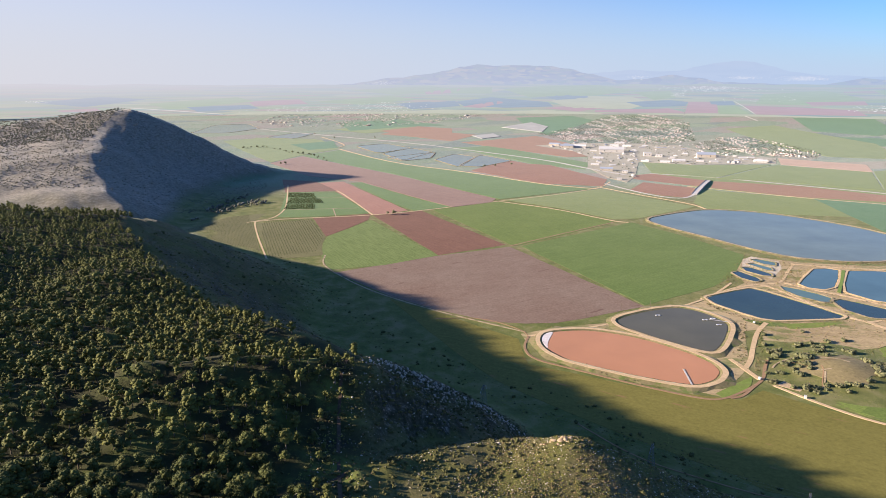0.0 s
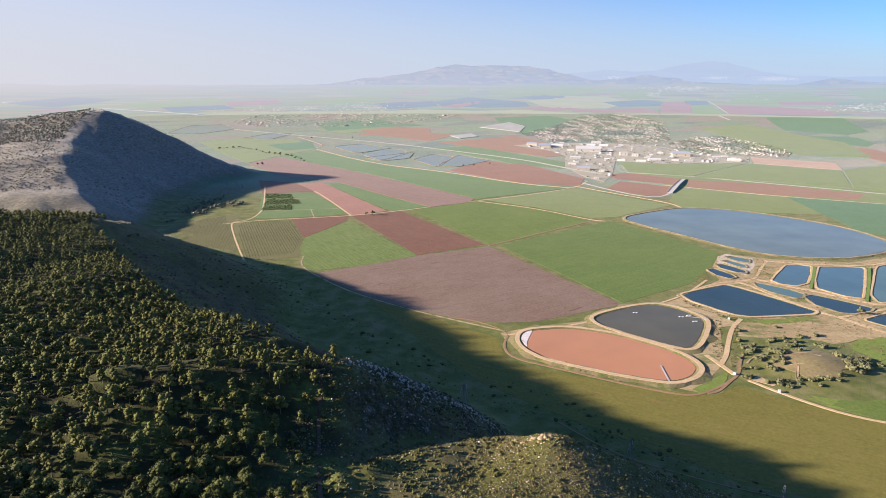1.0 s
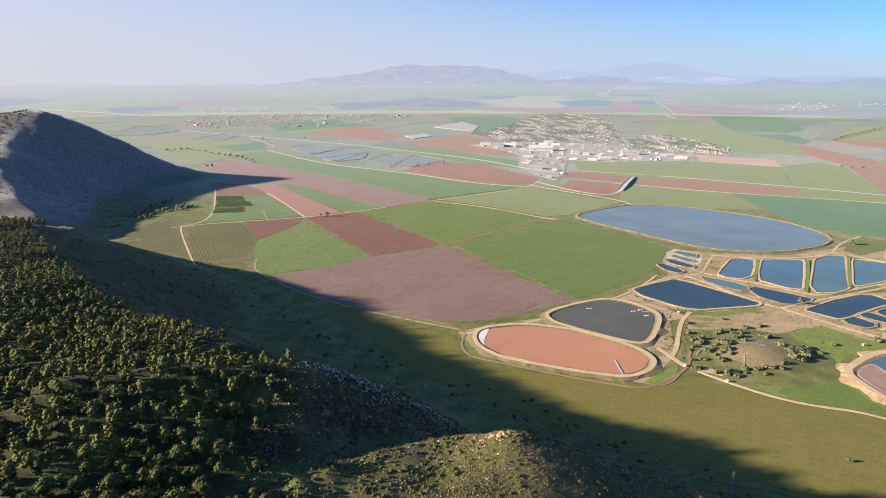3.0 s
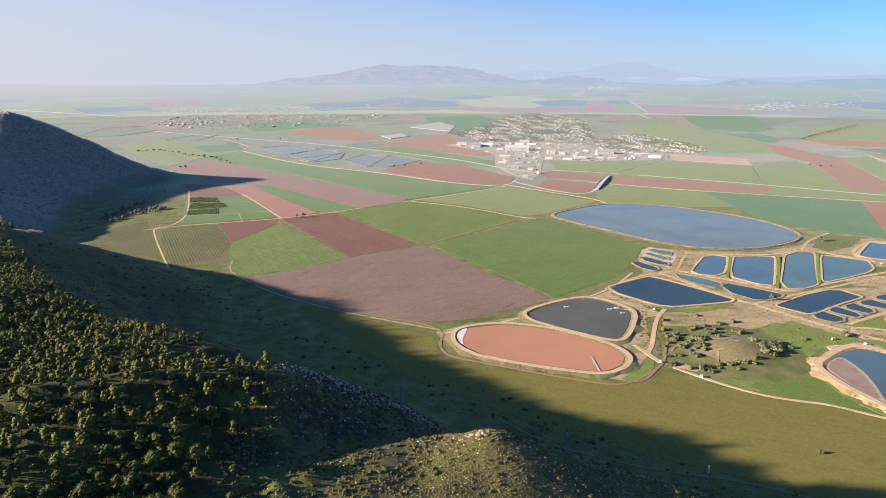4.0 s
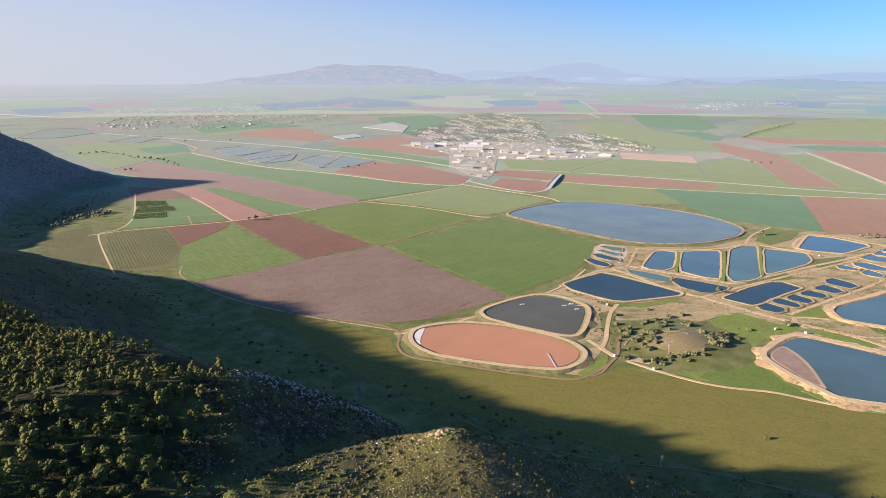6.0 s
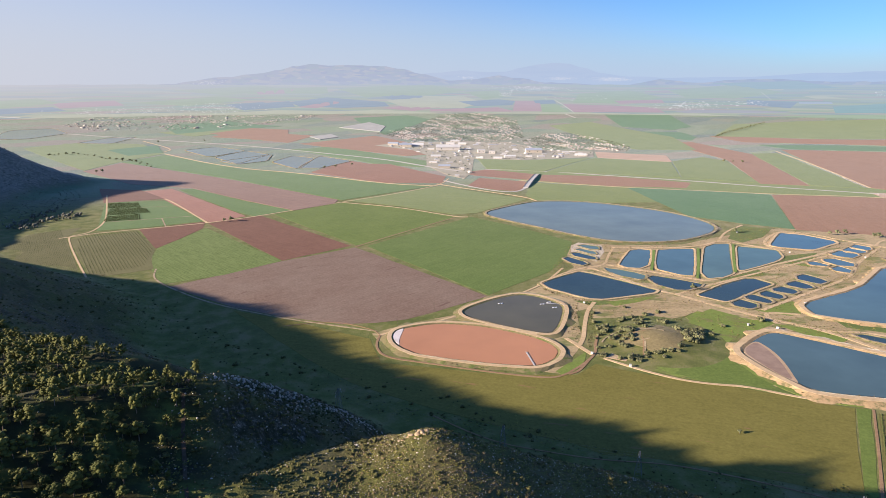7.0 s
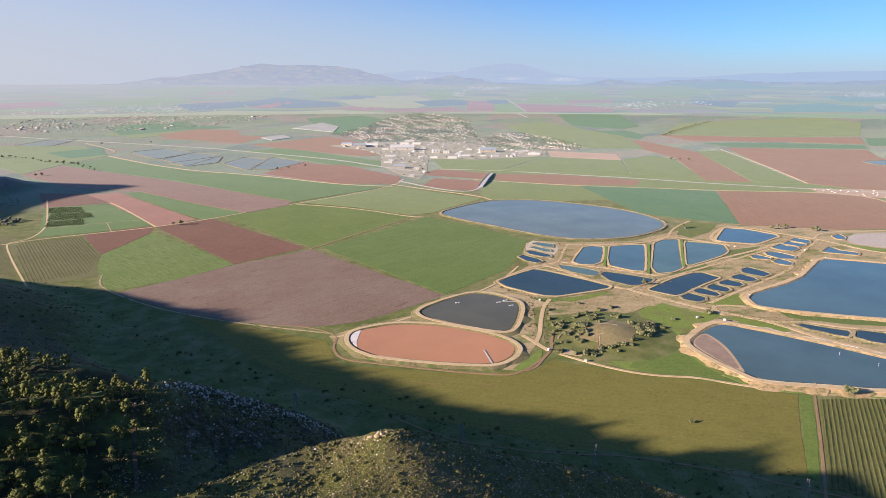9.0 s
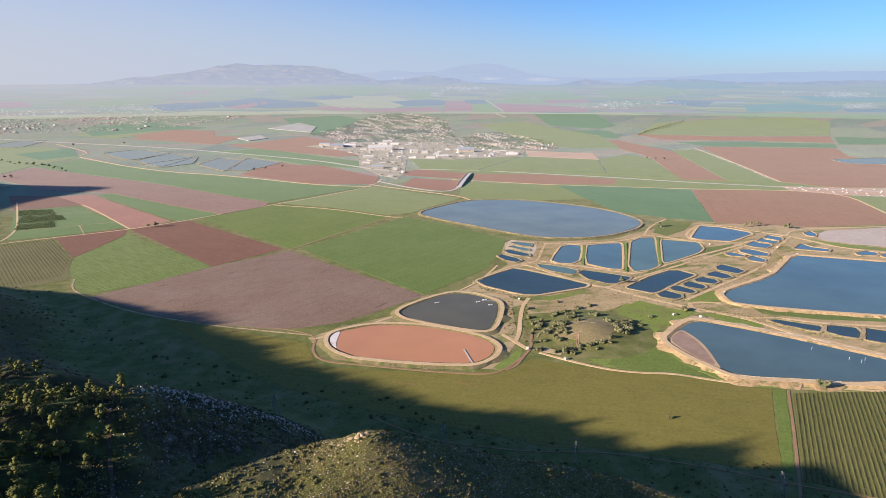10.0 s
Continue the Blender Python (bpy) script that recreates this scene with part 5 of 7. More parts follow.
def tops(a, line):
    """Height angle of a skyline given as (azimuth, angle) knots."""
    for (a0, e0), (a1, e1) in zip(line, line[1:]):
        if a0 <= a <= a1:
            return e0 + (e1 - e0) * smoothstep(a0, a1, a)
    return line[0][1] if a < line[0][0] else line[-1][1]


FOOT_ANGLE = -2.36


def far_reach(el):
    """Distance of the rising far plain at a height angle."""
    return 4400 + 300 * (el - FOOT_ANGLE) / 2.5


def far_plain(a):
    top = 0.14 + 0.12 * wave(a, 3, 14)
    els = [FOOT_ANGLE + (top - FOOT_ANGLE) * k / 10 for k in range(11)]
    return [(far_reach(e), rise_to(e, far_reach(e))) for e in els]


MAIN_LINE = [(-40, -0.6), (-14, -0.4), (-8.5, 0.2), (-4.2, 0.75), (-1.7, 1.0), (0.3, 1.35), (1.7, 1.68), (3.2, 1.88), (4.4, 1.76), (6.4, 1.84), (8.0, 1.72), (9.4, 1.7), (11.0, 1.45),
             (12.6, 1.05), (15.4, 0.5), (17.2, 0.62), (19.5, 0.95), (21.0, 0.7), (24, 0.3), (30, 0.1), (33, 0.55), (36, 0.3), (40, 0.6), (46, 0.35), (60, 0.5), (80, 0.2)]
BACK_LINE = [(-30, -0.6), (-8, -0.5), (8, 0.6), (14, 1.15), (16, 1.35), (18.5, 1.2), (20, 1.25), (21.4, 1.6), (22.9, 1.88), (24.1, 1.98), (25.4, 1.88), (26.5, 1.6), (28.3, 1.1), (30, 0.85),
             (34, 0.72), (39, 0.75), (45, 1.0), (49, 1.1), (56, 1.1), (80, 0.6)]


def main_hills(a):
    top = tops(a, MAIN_LINE) + 0.07 * wave(a, 9, 60)
    return [(4790 + 12 * k, rise_to(-0.9 + (top + 0.9) * math.sin(k / 5 * math.pi / 2), 4790 + 12 * k)) for k in range(6)] + [(4862, rise_to(-1, 4862))]


def back_hills(a):
    top = tops(a, BACK_LINE) + 0.05 * wave(a, 4, 40)
    return [(4880 + 12 * k, rise_to(-0.8 + (top + 0.8) * math.sin(k / 4 * math.pi / 2), 4880 + 12 * k)) for k in range(5)] + [(4940, rise_to(-1, 4940))]


# colours of the painted haze, on the sun's side and away from it
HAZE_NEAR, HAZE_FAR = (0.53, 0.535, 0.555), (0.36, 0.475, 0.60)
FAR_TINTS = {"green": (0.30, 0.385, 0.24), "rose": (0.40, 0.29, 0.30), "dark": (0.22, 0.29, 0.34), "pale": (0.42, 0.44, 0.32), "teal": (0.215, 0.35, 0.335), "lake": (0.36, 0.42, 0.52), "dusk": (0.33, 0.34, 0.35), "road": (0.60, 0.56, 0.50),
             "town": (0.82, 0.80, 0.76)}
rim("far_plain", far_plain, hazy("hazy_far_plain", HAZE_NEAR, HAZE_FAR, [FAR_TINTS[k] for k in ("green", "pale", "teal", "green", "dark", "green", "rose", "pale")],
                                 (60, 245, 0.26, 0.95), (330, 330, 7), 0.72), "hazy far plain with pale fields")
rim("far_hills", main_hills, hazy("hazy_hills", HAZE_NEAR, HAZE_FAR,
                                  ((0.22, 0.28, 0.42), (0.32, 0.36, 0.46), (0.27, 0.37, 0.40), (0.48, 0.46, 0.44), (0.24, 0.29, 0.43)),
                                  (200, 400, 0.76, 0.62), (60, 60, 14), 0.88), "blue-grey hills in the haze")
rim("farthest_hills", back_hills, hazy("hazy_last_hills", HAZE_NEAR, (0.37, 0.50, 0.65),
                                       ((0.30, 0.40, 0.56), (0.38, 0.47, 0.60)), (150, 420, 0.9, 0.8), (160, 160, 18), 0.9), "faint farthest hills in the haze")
# field, road and house tints that glow with the haze mixed in
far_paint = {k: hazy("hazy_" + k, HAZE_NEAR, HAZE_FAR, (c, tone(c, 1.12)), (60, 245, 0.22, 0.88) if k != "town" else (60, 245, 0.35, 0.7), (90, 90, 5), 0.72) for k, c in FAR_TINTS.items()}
far_count = [0]


def far_field(kind, poly):
    """A field of the far plain, given by azimuth and height angle of its corners."""
    far_count[0] += 1
    if area(poly) < 0:
        poly = poly[::-1]
    a0, a1 = min(p[0] for p in poly), max(p[0] for p in poly)
    cells = max(1, math.ceil(a1 - a0))
    verts, faces = [], []
    for i in range(cells):
        c = clip_half(clip_half(poly, 0, a0 + i * (a1 - a0) / cells, False), 0, a0 + (i + 1) * (a1 - a0) / cells, True)
        if len(c) > 2:
            faces.append(list(range(len(verts), len(verts) + len(c))))
            for a, e in c:
                r = far_reach(e) - 5 - 0.12 * far_count[0]
                verts.append((r * math.sin(radians(a)), r * math.cos(radians(a)), rise_to(e, r)))
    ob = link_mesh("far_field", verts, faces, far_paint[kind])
    label = {"green": "pale green field", "rose": "dusky rose ploughed field", "dark": "blue-grey wood", "pale": "yellowish meadow", "teal": "blue-green field", "lake": "pale reservoir", "dusk": "grey-purple ploughed field", "road": "pale road"}[kind]
    return tagged(ob, label + " far off in the haze", "backdrop", kind="structure")


# three ragged-topped strips placed to hide the ground's edge from the camera
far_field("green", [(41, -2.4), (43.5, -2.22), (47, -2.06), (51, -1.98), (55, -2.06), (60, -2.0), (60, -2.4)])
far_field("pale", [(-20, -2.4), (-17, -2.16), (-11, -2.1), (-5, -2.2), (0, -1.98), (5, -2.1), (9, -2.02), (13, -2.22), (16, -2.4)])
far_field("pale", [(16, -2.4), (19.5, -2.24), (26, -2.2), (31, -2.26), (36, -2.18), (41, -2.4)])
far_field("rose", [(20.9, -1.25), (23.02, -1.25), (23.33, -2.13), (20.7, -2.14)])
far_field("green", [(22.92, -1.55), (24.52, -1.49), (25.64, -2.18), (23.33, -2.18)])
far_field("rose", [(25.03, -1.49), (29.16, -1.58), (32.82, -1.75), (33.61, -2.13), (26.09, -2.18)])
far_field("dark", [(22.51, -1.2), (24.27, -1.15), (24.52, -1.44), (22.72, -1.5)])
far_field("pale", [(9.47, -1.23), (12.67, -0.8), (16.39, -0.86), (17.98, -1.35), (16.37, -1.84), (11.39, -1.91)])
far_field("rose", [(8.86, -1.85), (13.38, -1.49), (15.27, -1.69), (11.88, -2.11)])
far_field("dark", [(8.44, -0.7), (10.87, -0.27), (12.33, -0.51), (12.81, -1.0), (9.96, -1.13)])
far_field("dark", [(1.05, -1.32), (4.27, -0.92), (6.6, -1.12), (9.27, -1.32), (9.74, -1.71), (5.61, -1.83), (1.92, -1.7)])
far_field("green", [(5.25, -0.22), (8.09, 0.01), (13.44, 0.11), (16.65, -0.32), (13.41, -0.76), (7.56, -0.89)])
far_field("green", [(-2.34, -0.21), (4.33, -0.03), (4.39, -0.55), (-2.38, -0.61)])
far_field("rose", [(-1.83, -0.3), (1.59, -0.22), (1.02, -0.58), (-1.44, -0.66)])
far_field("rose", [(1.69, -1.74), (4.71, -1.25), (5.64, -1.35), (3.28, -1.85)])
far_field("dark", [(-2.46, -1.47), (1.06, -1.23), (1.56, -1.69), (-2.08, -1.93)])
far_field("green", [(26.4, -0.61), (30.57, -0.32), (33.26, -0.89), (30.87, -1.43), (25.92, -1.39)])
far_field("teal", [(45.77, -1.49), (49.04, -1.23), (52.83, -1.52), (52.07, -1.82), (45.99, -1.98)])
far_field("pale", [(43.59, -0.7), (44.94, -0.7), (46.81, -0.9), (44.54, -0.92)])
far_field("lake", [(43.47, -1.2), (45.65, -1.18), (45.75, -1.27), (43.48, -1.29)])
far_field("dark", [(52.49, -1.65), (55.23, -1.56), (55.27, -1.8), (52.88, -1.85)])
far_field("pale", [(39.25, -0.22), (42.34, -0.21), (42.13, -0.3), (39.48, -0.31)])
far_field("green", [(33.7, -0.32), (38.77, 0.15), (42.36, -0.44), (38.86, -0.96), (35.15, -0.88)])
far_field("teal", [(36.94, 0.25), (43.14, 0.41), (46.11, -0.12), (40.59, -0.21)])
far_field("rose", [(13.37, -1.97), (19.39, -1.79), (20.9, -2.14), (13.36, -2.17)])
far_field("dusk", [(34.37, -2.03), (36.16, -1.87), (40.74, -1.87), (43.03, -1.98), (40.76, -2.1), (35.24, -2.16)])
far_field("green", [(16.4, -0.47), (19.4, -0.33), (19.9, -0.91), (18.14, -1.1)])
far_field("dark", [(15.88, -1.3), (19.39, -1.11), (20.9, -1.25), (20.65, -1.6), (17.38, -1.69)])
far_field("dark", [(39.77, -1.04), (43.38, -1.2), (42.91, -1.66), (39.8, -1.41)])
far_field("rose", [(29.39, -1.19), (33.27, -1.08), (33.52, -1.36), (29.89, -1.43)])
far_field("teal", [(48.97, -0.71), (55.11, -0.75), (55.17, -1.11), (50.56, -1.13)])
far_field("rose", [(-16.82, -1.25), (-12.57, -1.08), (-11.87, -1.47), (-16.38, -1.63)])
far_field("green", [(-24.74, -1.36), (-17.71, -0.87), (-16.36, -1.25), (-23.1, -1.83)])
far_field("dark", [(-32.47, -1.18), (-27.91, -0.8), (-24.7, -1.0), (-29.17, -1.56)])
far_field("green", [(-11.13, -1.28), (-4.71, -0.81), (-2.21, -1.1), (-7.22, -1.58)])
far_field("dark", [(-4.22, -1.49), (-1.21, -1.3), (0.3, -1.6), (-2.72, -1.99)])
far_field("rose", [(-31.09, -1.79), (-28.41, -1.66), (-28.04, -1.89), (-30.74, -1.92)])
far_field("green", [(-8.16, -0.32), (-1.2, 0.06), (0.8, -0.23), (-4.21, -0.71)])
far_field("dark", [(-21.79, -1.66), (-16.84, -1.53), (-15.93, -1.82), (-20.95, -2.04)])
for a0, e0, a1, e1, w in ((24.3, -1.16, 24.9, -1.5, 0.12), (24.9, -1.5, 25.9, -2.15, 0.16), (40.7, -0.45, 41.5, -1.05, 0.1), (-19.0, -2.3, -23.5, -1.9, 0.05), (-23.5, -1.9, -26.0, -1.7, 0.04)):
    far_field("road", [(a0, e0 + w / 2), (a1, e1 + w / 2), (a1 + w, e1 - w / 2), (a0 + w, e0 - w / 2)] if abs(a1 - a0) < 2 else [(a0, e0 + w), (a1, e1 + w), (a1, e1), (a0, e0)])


def block_shape():
    v = np.array([(x, y, z) for z in (0, 1) for y in (-0.5, 0.5) for x in (-0.5, 0.5)], np.float32)
    t = np.array([(0, 2, 3), (0, 3, 1), (4, 5, 7), (4, 7, 6), (0, 1, 5), (0, 5, 4), (2, 6, 7), (2, 7, 3), (0, 4, 6), (0, 6, 2), (1, 3, 7), (1, 7, 5)], np.int32)
    return v, t


BLOCK = block_shape()
far_specks = Pile()
for a0, lo, a1, hi, count in ((19.4, -0.42, 25.4, 0.06, 170), (19.1, -0.86, 20.9, -0.47, 25), (23.6, 0.55, 26.1, 0.76, 70), (27.5, 0.43, 30.9, 0.76, 150), (32.8, -1.85, 38.4, -1.24, 90), (38.4, -1.47, 41.6, -1.12, 25),
                              (50.7, -0.83, 54.1, -0.35, 120), (52.1, -1.61, 55.2, -1.23, 80), (47.4, -0.73, 50.1, -0.28, 14), (15.9, 0.54, 17.5, 0.88, 30), (-6.4, 0.02, -4.1, 0.45, 60), (-16.4, -2.15, -7.2, -1.68, 90),
                              (-9.2, -2.2, -1.2, -1.4, 110), (-33.5, -1.21, -31.2, -1.07, 20), (23.4, -1.2, 29.4, -0.8, 16)):
    for _ in range(int(count * 1.5)):
        a, el = rng.gauss((a0 + a1) / 2, (a1 - a0) / 4), min(hi, max(lo, rng.gauss((lo + hi) / 2, (hi - lo) / 3.4)))
        r = far_reach(el) - 12 if el < 0.02 else 4740 + 20 * el
        wide = rng.uniform(3, 6.5) * (2.2 if 32 < a < 42 and rng.random() < 0.4 else 1.0)
        v = BLOCK[0] * np.array([wide, 5, rng.uniform(1.2, 2.4)], np.float32)
        far_specks.add((v, BLOCK[1]), (r * math.sin(radians(a)), r * math.cos(radians(a)), rise_to(el, r)), 1.0, -radians(a))
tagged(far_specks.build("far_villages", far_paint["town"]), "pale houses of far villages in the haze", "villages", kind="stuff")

# ---- pine forest on the spur ----
pines = [tree_thing("pine_tree", pine_shapes(s, h, c + 2, 40, True), PINE, lb, "tree", "pines on the spur")
         for s, h, c, lb in ((1, 8.6, 13, "olive-green pine with rounded needle clumps on a slope"),
                             (2, 7.2, 11, "small bushy olive-green pine on a grassy slope"),
                             (3, 9.4, 14, "tall olive-green pine with a bare leaning trunk"),
                             (4, 6.4, 9, "young dense green pine on a stony slope"),
                             (5, 8.0, 12, "broad-crowned pine with yellowish needles"))]
low_pines = [pine_shapes(40 + s, 6.2 + 0.7 * s, 8, 12, True, False) for s in range(5)]
spots = []
for x, y in spread([(-640, 60), (20, 60), (0, 330), (-60, 380), (-330, 700), (-640, 760)], 6.5):
    d = crest_side(x, y)
    if d < -3 or d > 280 or math.degrees(math.atan2(-x, y)) > 41.5:
        continue
    by_knoll = 192 < y < 250 and d < 22
    if 298 < y < 345 and d < 18:
        continue
    if 170 < y < 254 and d < 7 or by_knoll and rng.random() < 0.5:
        continue
    open_ground = noise.noise(Vector((x / 38, y / 38, 3)))
    if open_ground > 0.5 or rng.random() < 0.05:
        continue
    z = land(x, y)[0]
    if z < 70:
        continue
    spots.append((math.dist((x, y, z), EYE), x, y, z, 0.6 if by_knoll else 0.82 + 0.12 * smoothstep(4, 32, d)))
spots.sort()
nearest = [[] for _ in pines]
for q, x, y, z, f in spots[:300]:
    nearest[rng.randrange(5)].append(upright(x, y, z - 0.2, f * rng.uniform(0.65, 1.2), rng.uniform(0, 6.28)))
for p, m in zip(pines, nearest):
    put(p, m)
trunks, crowns = Pile(), Pile()
far_pines = [pine_shapes(60 + s, 6.2 + 0.7 * s, 5, 7, True, False) for s in range(5)]
for i, (q, x, y, z, f) in enumerate(spots[300:]):
    k, s, a = rng.randrange(5), f * rng.uniform(0.7, 1.25), rng.uniform(0, 6.28)
    shapes = low_pines[k] if i < 1000 else far_pines[k]
    trunks.add(shapes[0], (x, y, z - 0.2), s, a)
    crowns.add(shapes[1], (x, y, z - 0.2), s, a)
wood = tagged(new("pine_forest"), "dense olive-green pine forest on the mountain spur", "forest", kind="stuff")
trunks.build("trunk", BARK, wood)
crowns.build("crown", PINE, wood)

# ---- woods on the farther hill ----
small_crown = [Pile() for _ in range(4)]
for i, p in enumerate(small_crown):
    p.add(lump(i + 60, 1, 0.45), (0, 0, 2.2), 2.0, 0, 0.9)
    p.add(tuft(5, 0.6, i + 90), (0, 0, 2.2), 2.1)
small_crown = [p.shape() for p in small_crown]
hill_wood = Pile()
for x, y in spread([(-1400, 1330), (-1060, 1390), (-905, 1440), (-800, 1430), (-842, 1560), (-850, 1720), (-1400, 1640)], 6.5):
    if noise.noise(Vector((x / 60, y / 60, 8))) < 0.45:
        hill_wood.add(small_crown[rng.randrange(4)], (x, y, land(x, y)[0] - 0.5), rng.uniform(0.6, 1.25), rng.uniform(0, 6))
for x, y in spread([(-1400, 1050), (-640, 1130), (-800, 1430), (-905, 1440), (-1060, 1390), (-1400, 1330)], 5.5):
    if rng.random() < 0.65 + 0.6 * noise.noise(Vector((x / 45, y / 45, 12))):
        hill_wood.add(small_crown[rng.randrange(4)], (x, y, land(x, y)[0] - 0.5), rng.uniform(0.3, 0.9), rng.uniform(0, 6), 0.8)
for x, y in spread([(-850, 1720), (-520, 1760), (-420, 1500), (-500, 1130), (-640, 1130), (-780, 1380)], 11):
    if rng.random() < 0.6:
        hill_wood.add(small_crown[rng.randrange(4)], (x, y, land(x, y)[0] - 0.5), rng.uniform(0.35, 0.9), rng.uniform(0, 6), 0.8)
for x, y in spread(SCRUB_BELT, 11):
    if noise.noise(Vector((x / 40, y / 40, 2))) > -0.15:
        hill_wood.add(small_crown[rng.randrange(4)], (x, y, land(x, y)[0] - 0.5), rng.uniform(0.9, 1.9), rng.uniform(0, 6))
tagged(hill_wood.build("hill_woodland", HILL_LEAF), "dark scattered woodland on the rounded hill", "woodland", kind="stuff")

# ---- scrub, grass and stones on the slopes ----
bushes = [bush_shape(s) for s in range(1, 6)]
small_bushes = [bush_shape(s + 20, 1 + s % 2, 5) for s in range(5)]


def block_of_stone(seed, body=ICO1, cuts=9):
    """A broken, angular boulder."""
    v, t = body
    g = np.random.default_rng(seed)
    q = v * g.uniform(0.6, 1.25, 3)
    for _ in range(cuts):
        d = g.normal(size=3)
        d /= np.linalg.norm(d)
        over = q @ d - g.uniform(0.45 if cuts < 12 else 0.3, 0.75)
        q = q - np.maximum(over, 0)[:, None] * d
    return q.astype(np.float32), t


stones = [block_of_stone(s) for s in range(7)]
blades = [tuft(9, 0.55, 700 + s, 0.9) for s in range(4)]
scrub, dry, grass, rubble, weeds, shoots = [Pile() for _ in range(6)]


def strew(poly, step, chance, pile, shapes, low, high, bare=None, sink=0.1, squash=1.0):
    for x, y in spread(poly, step):
        v = noise.noise(Vector((x / 22, y / 22, 5)))
        if rng.random() > chance * (1 + v):
            continue
        z, hill = land(x, y)
        if bare is not None and hill < bare:
            continue
        s = rng.uniform(low, high) * rng.uniform(0.8, 1.2)
        pile.add(shapes[rng.randrange(len(shapes))], (x, y, z - sink * s), s, rng.uniform(0, 6.28), squash)


KNOLL = [(-30, 150), (20, 130), (120, 130), (230, 150), (230, 220), (140, 310), (60, 330), (20, 300), (0, 240)]
KNOLL_TOP = [(-25, 165), (30, 130), (130, 125), (200, 140), (215, 200), (160, 235), (85, 275), (50, 270), (20, 240)]
NOSE = [(-50, 170), (10, 190), (40, 260), (80, 330), (60, 385), (25, 390), (-25, 345), (-62, 312)]
FLANK = [(-120, 370), (-40, 340), (60, 330), (100, 420), (20, 520), (-60, 640), (-150, 780), (-220, 900), (-300, 760), (-330, 660), (-220, 480)]
FOOT = [(60, 330), (170, 230), (330, 180), (360, 250), (240, 310), (150, 390), (100, 420)]
strew(KNOLL_TOP, 1.7, 0.5, scrub, small_bushes, 0.25, 0.85, 0.3)
strew(KNOLL_TOP, 1.5, 0.5, dry, small_bushes, 0.25, 0.65, 0.3)
strew(KNOLL_TOP, 1.5, 0.4, scrub, blades, 0.3, 0.75, 0.3, 0.0, 0.55)
strew(KNOLL_TOP, 1.3, 0.4, dry, blades, 0.3, 0.8, 0.3, 0.0, 0.55)
strew(KNOLL_TOP, 2.6, 0.28, dry, small_bushes, 0.5, 1.2, 0.3)
strew(KNOLL_TOP, 1.05, 0.6, grass, blades, 0.25, 0.75, 0.3, 0.0, 0.55)
strew(KNOLL_TOP, 1.3, 0.5, rubble, stones, 0.12, 0.42, 0.3, 0.3, 0.6)
strew(KNOLL, 5.0, 0.45, scrub, bushes, 0.7, 1.7, 0.2)
strew(KNOLL_TOP, 4.0, 0.4, dry, bushes, 0.4, 1.0, 0.3)
strew(KNOLL_TOP, 2.0, 0.5, rubble, stones, 0.25, 0.7, 0.3, 0.25, 0.6)
strew(KNOLL, 5.0, 0.25, rubble, stones, 0.3, 0.9, 0.3, 0.3, 0.6)
strew(NOSE, 2.2, 0.5, scrub, small_bushes, 0.5, 1.5, 0.2)
strew(NOSE, 2.6, 0.4, dry, small_bushes, 0.4, 1.1, 0.2)
strew(NOSE, 3.4, 0.5, scrub, bushes, 0.7, 1.9, 0.2)
strew(NOSE, 2.6, 0.45, rubble, stones, 0.2, 0.8, 0.4, 0.35, 0.7)
strew(FLANK, 5.0, 0.42, scrub, small_bushes, 0.6, 1.6, 0.1)
strew(FLANK, 6.0, 0.35, dry, small_bushes, 0.6, 1.5, 0.1)
strew(FLANK, 12.0, 0.4, scrub, bushes, 0.8, 2.4, 0.1)
strew(FLANK, 30.0, 0.3, scrub, bushes, 1.5, 3.4)
strew(FLANK, 5.5, 0.3, rubble, stones, 0.2, 0.7, 0.25, 0.35, 0.6)
strew(FLANK, 15.0, 0.3, scrub, small_bushes, 0.7, 2.0)
strew(FOOT, 4.0, 0.5, scrub, small_bushes, 0.4, 1.4)
strew(FOOT, 3.5, 0.4, dry, blades, 0.4, 1.2, None, 0.0, 0.6)
strew(FLANK, 6.0, 0.3, dry, blades, 0.6, 1.6, None, 0.0, 0.6)
strew(FOOT, 9.0, 0.4, scrub, bushes, 0.8, 2.6)
strew(FOOT, 9.0, 0.18, rubble, stones, 0.2, 0.6, None, 0.3, 0.6)
strew(MOUND_SLOPE, 2.2, 0.6, dry, blades, 0.4, 0.9, None, 0.0, 0.4)
strew(MOUND_TREES, 4.6, 0.25, scrub, small_bushes, 0.4, 1.1)
strew(MOUND_TREES, 3.0, 0.5, grass, blades, 0.4, 0.9, None, 0.0, 0.5)
strew(MOUND_TREES, 4.0, 0.4, dry, blades, 0.4, 1.0, None, 0.0, 0.5)
FOREST_FLOOR = [(-420, 70), (-10, 100), (-40, 300), (-120, 380), (-330, 640), (-520, 640)]
SHADED_PLAIN = [(-230, 860), (-170, 700), (-40, 520), (90, 400), (150, 330), (200, 290), (160, 400), (60, 490), (-20, 560), (-110, 680), (-200, 840)]
strew(SHADED_PLAIN, 6.0, 0.35, scrub, small_bushes, 0.5, 1.5)
strew(SHADED_PLAIN, 13.0, 0.4, scrub, bushes, 1.0, 2.8)
strew(SHADED_PLAIN, 4.0, 0.4, grass, blades, 0.4, 1.2, None, 0.0, 0.5)
strew(FOREST_FLOOR, 4.4, 0.5, scrub, small_bushes, 0.5, 1.7, 0.2)
strew(FOREST_FLOOR, 7.0, 0.2, rubble, stones, 0.25, 0.7, 0.2, 0.3, 0.6)
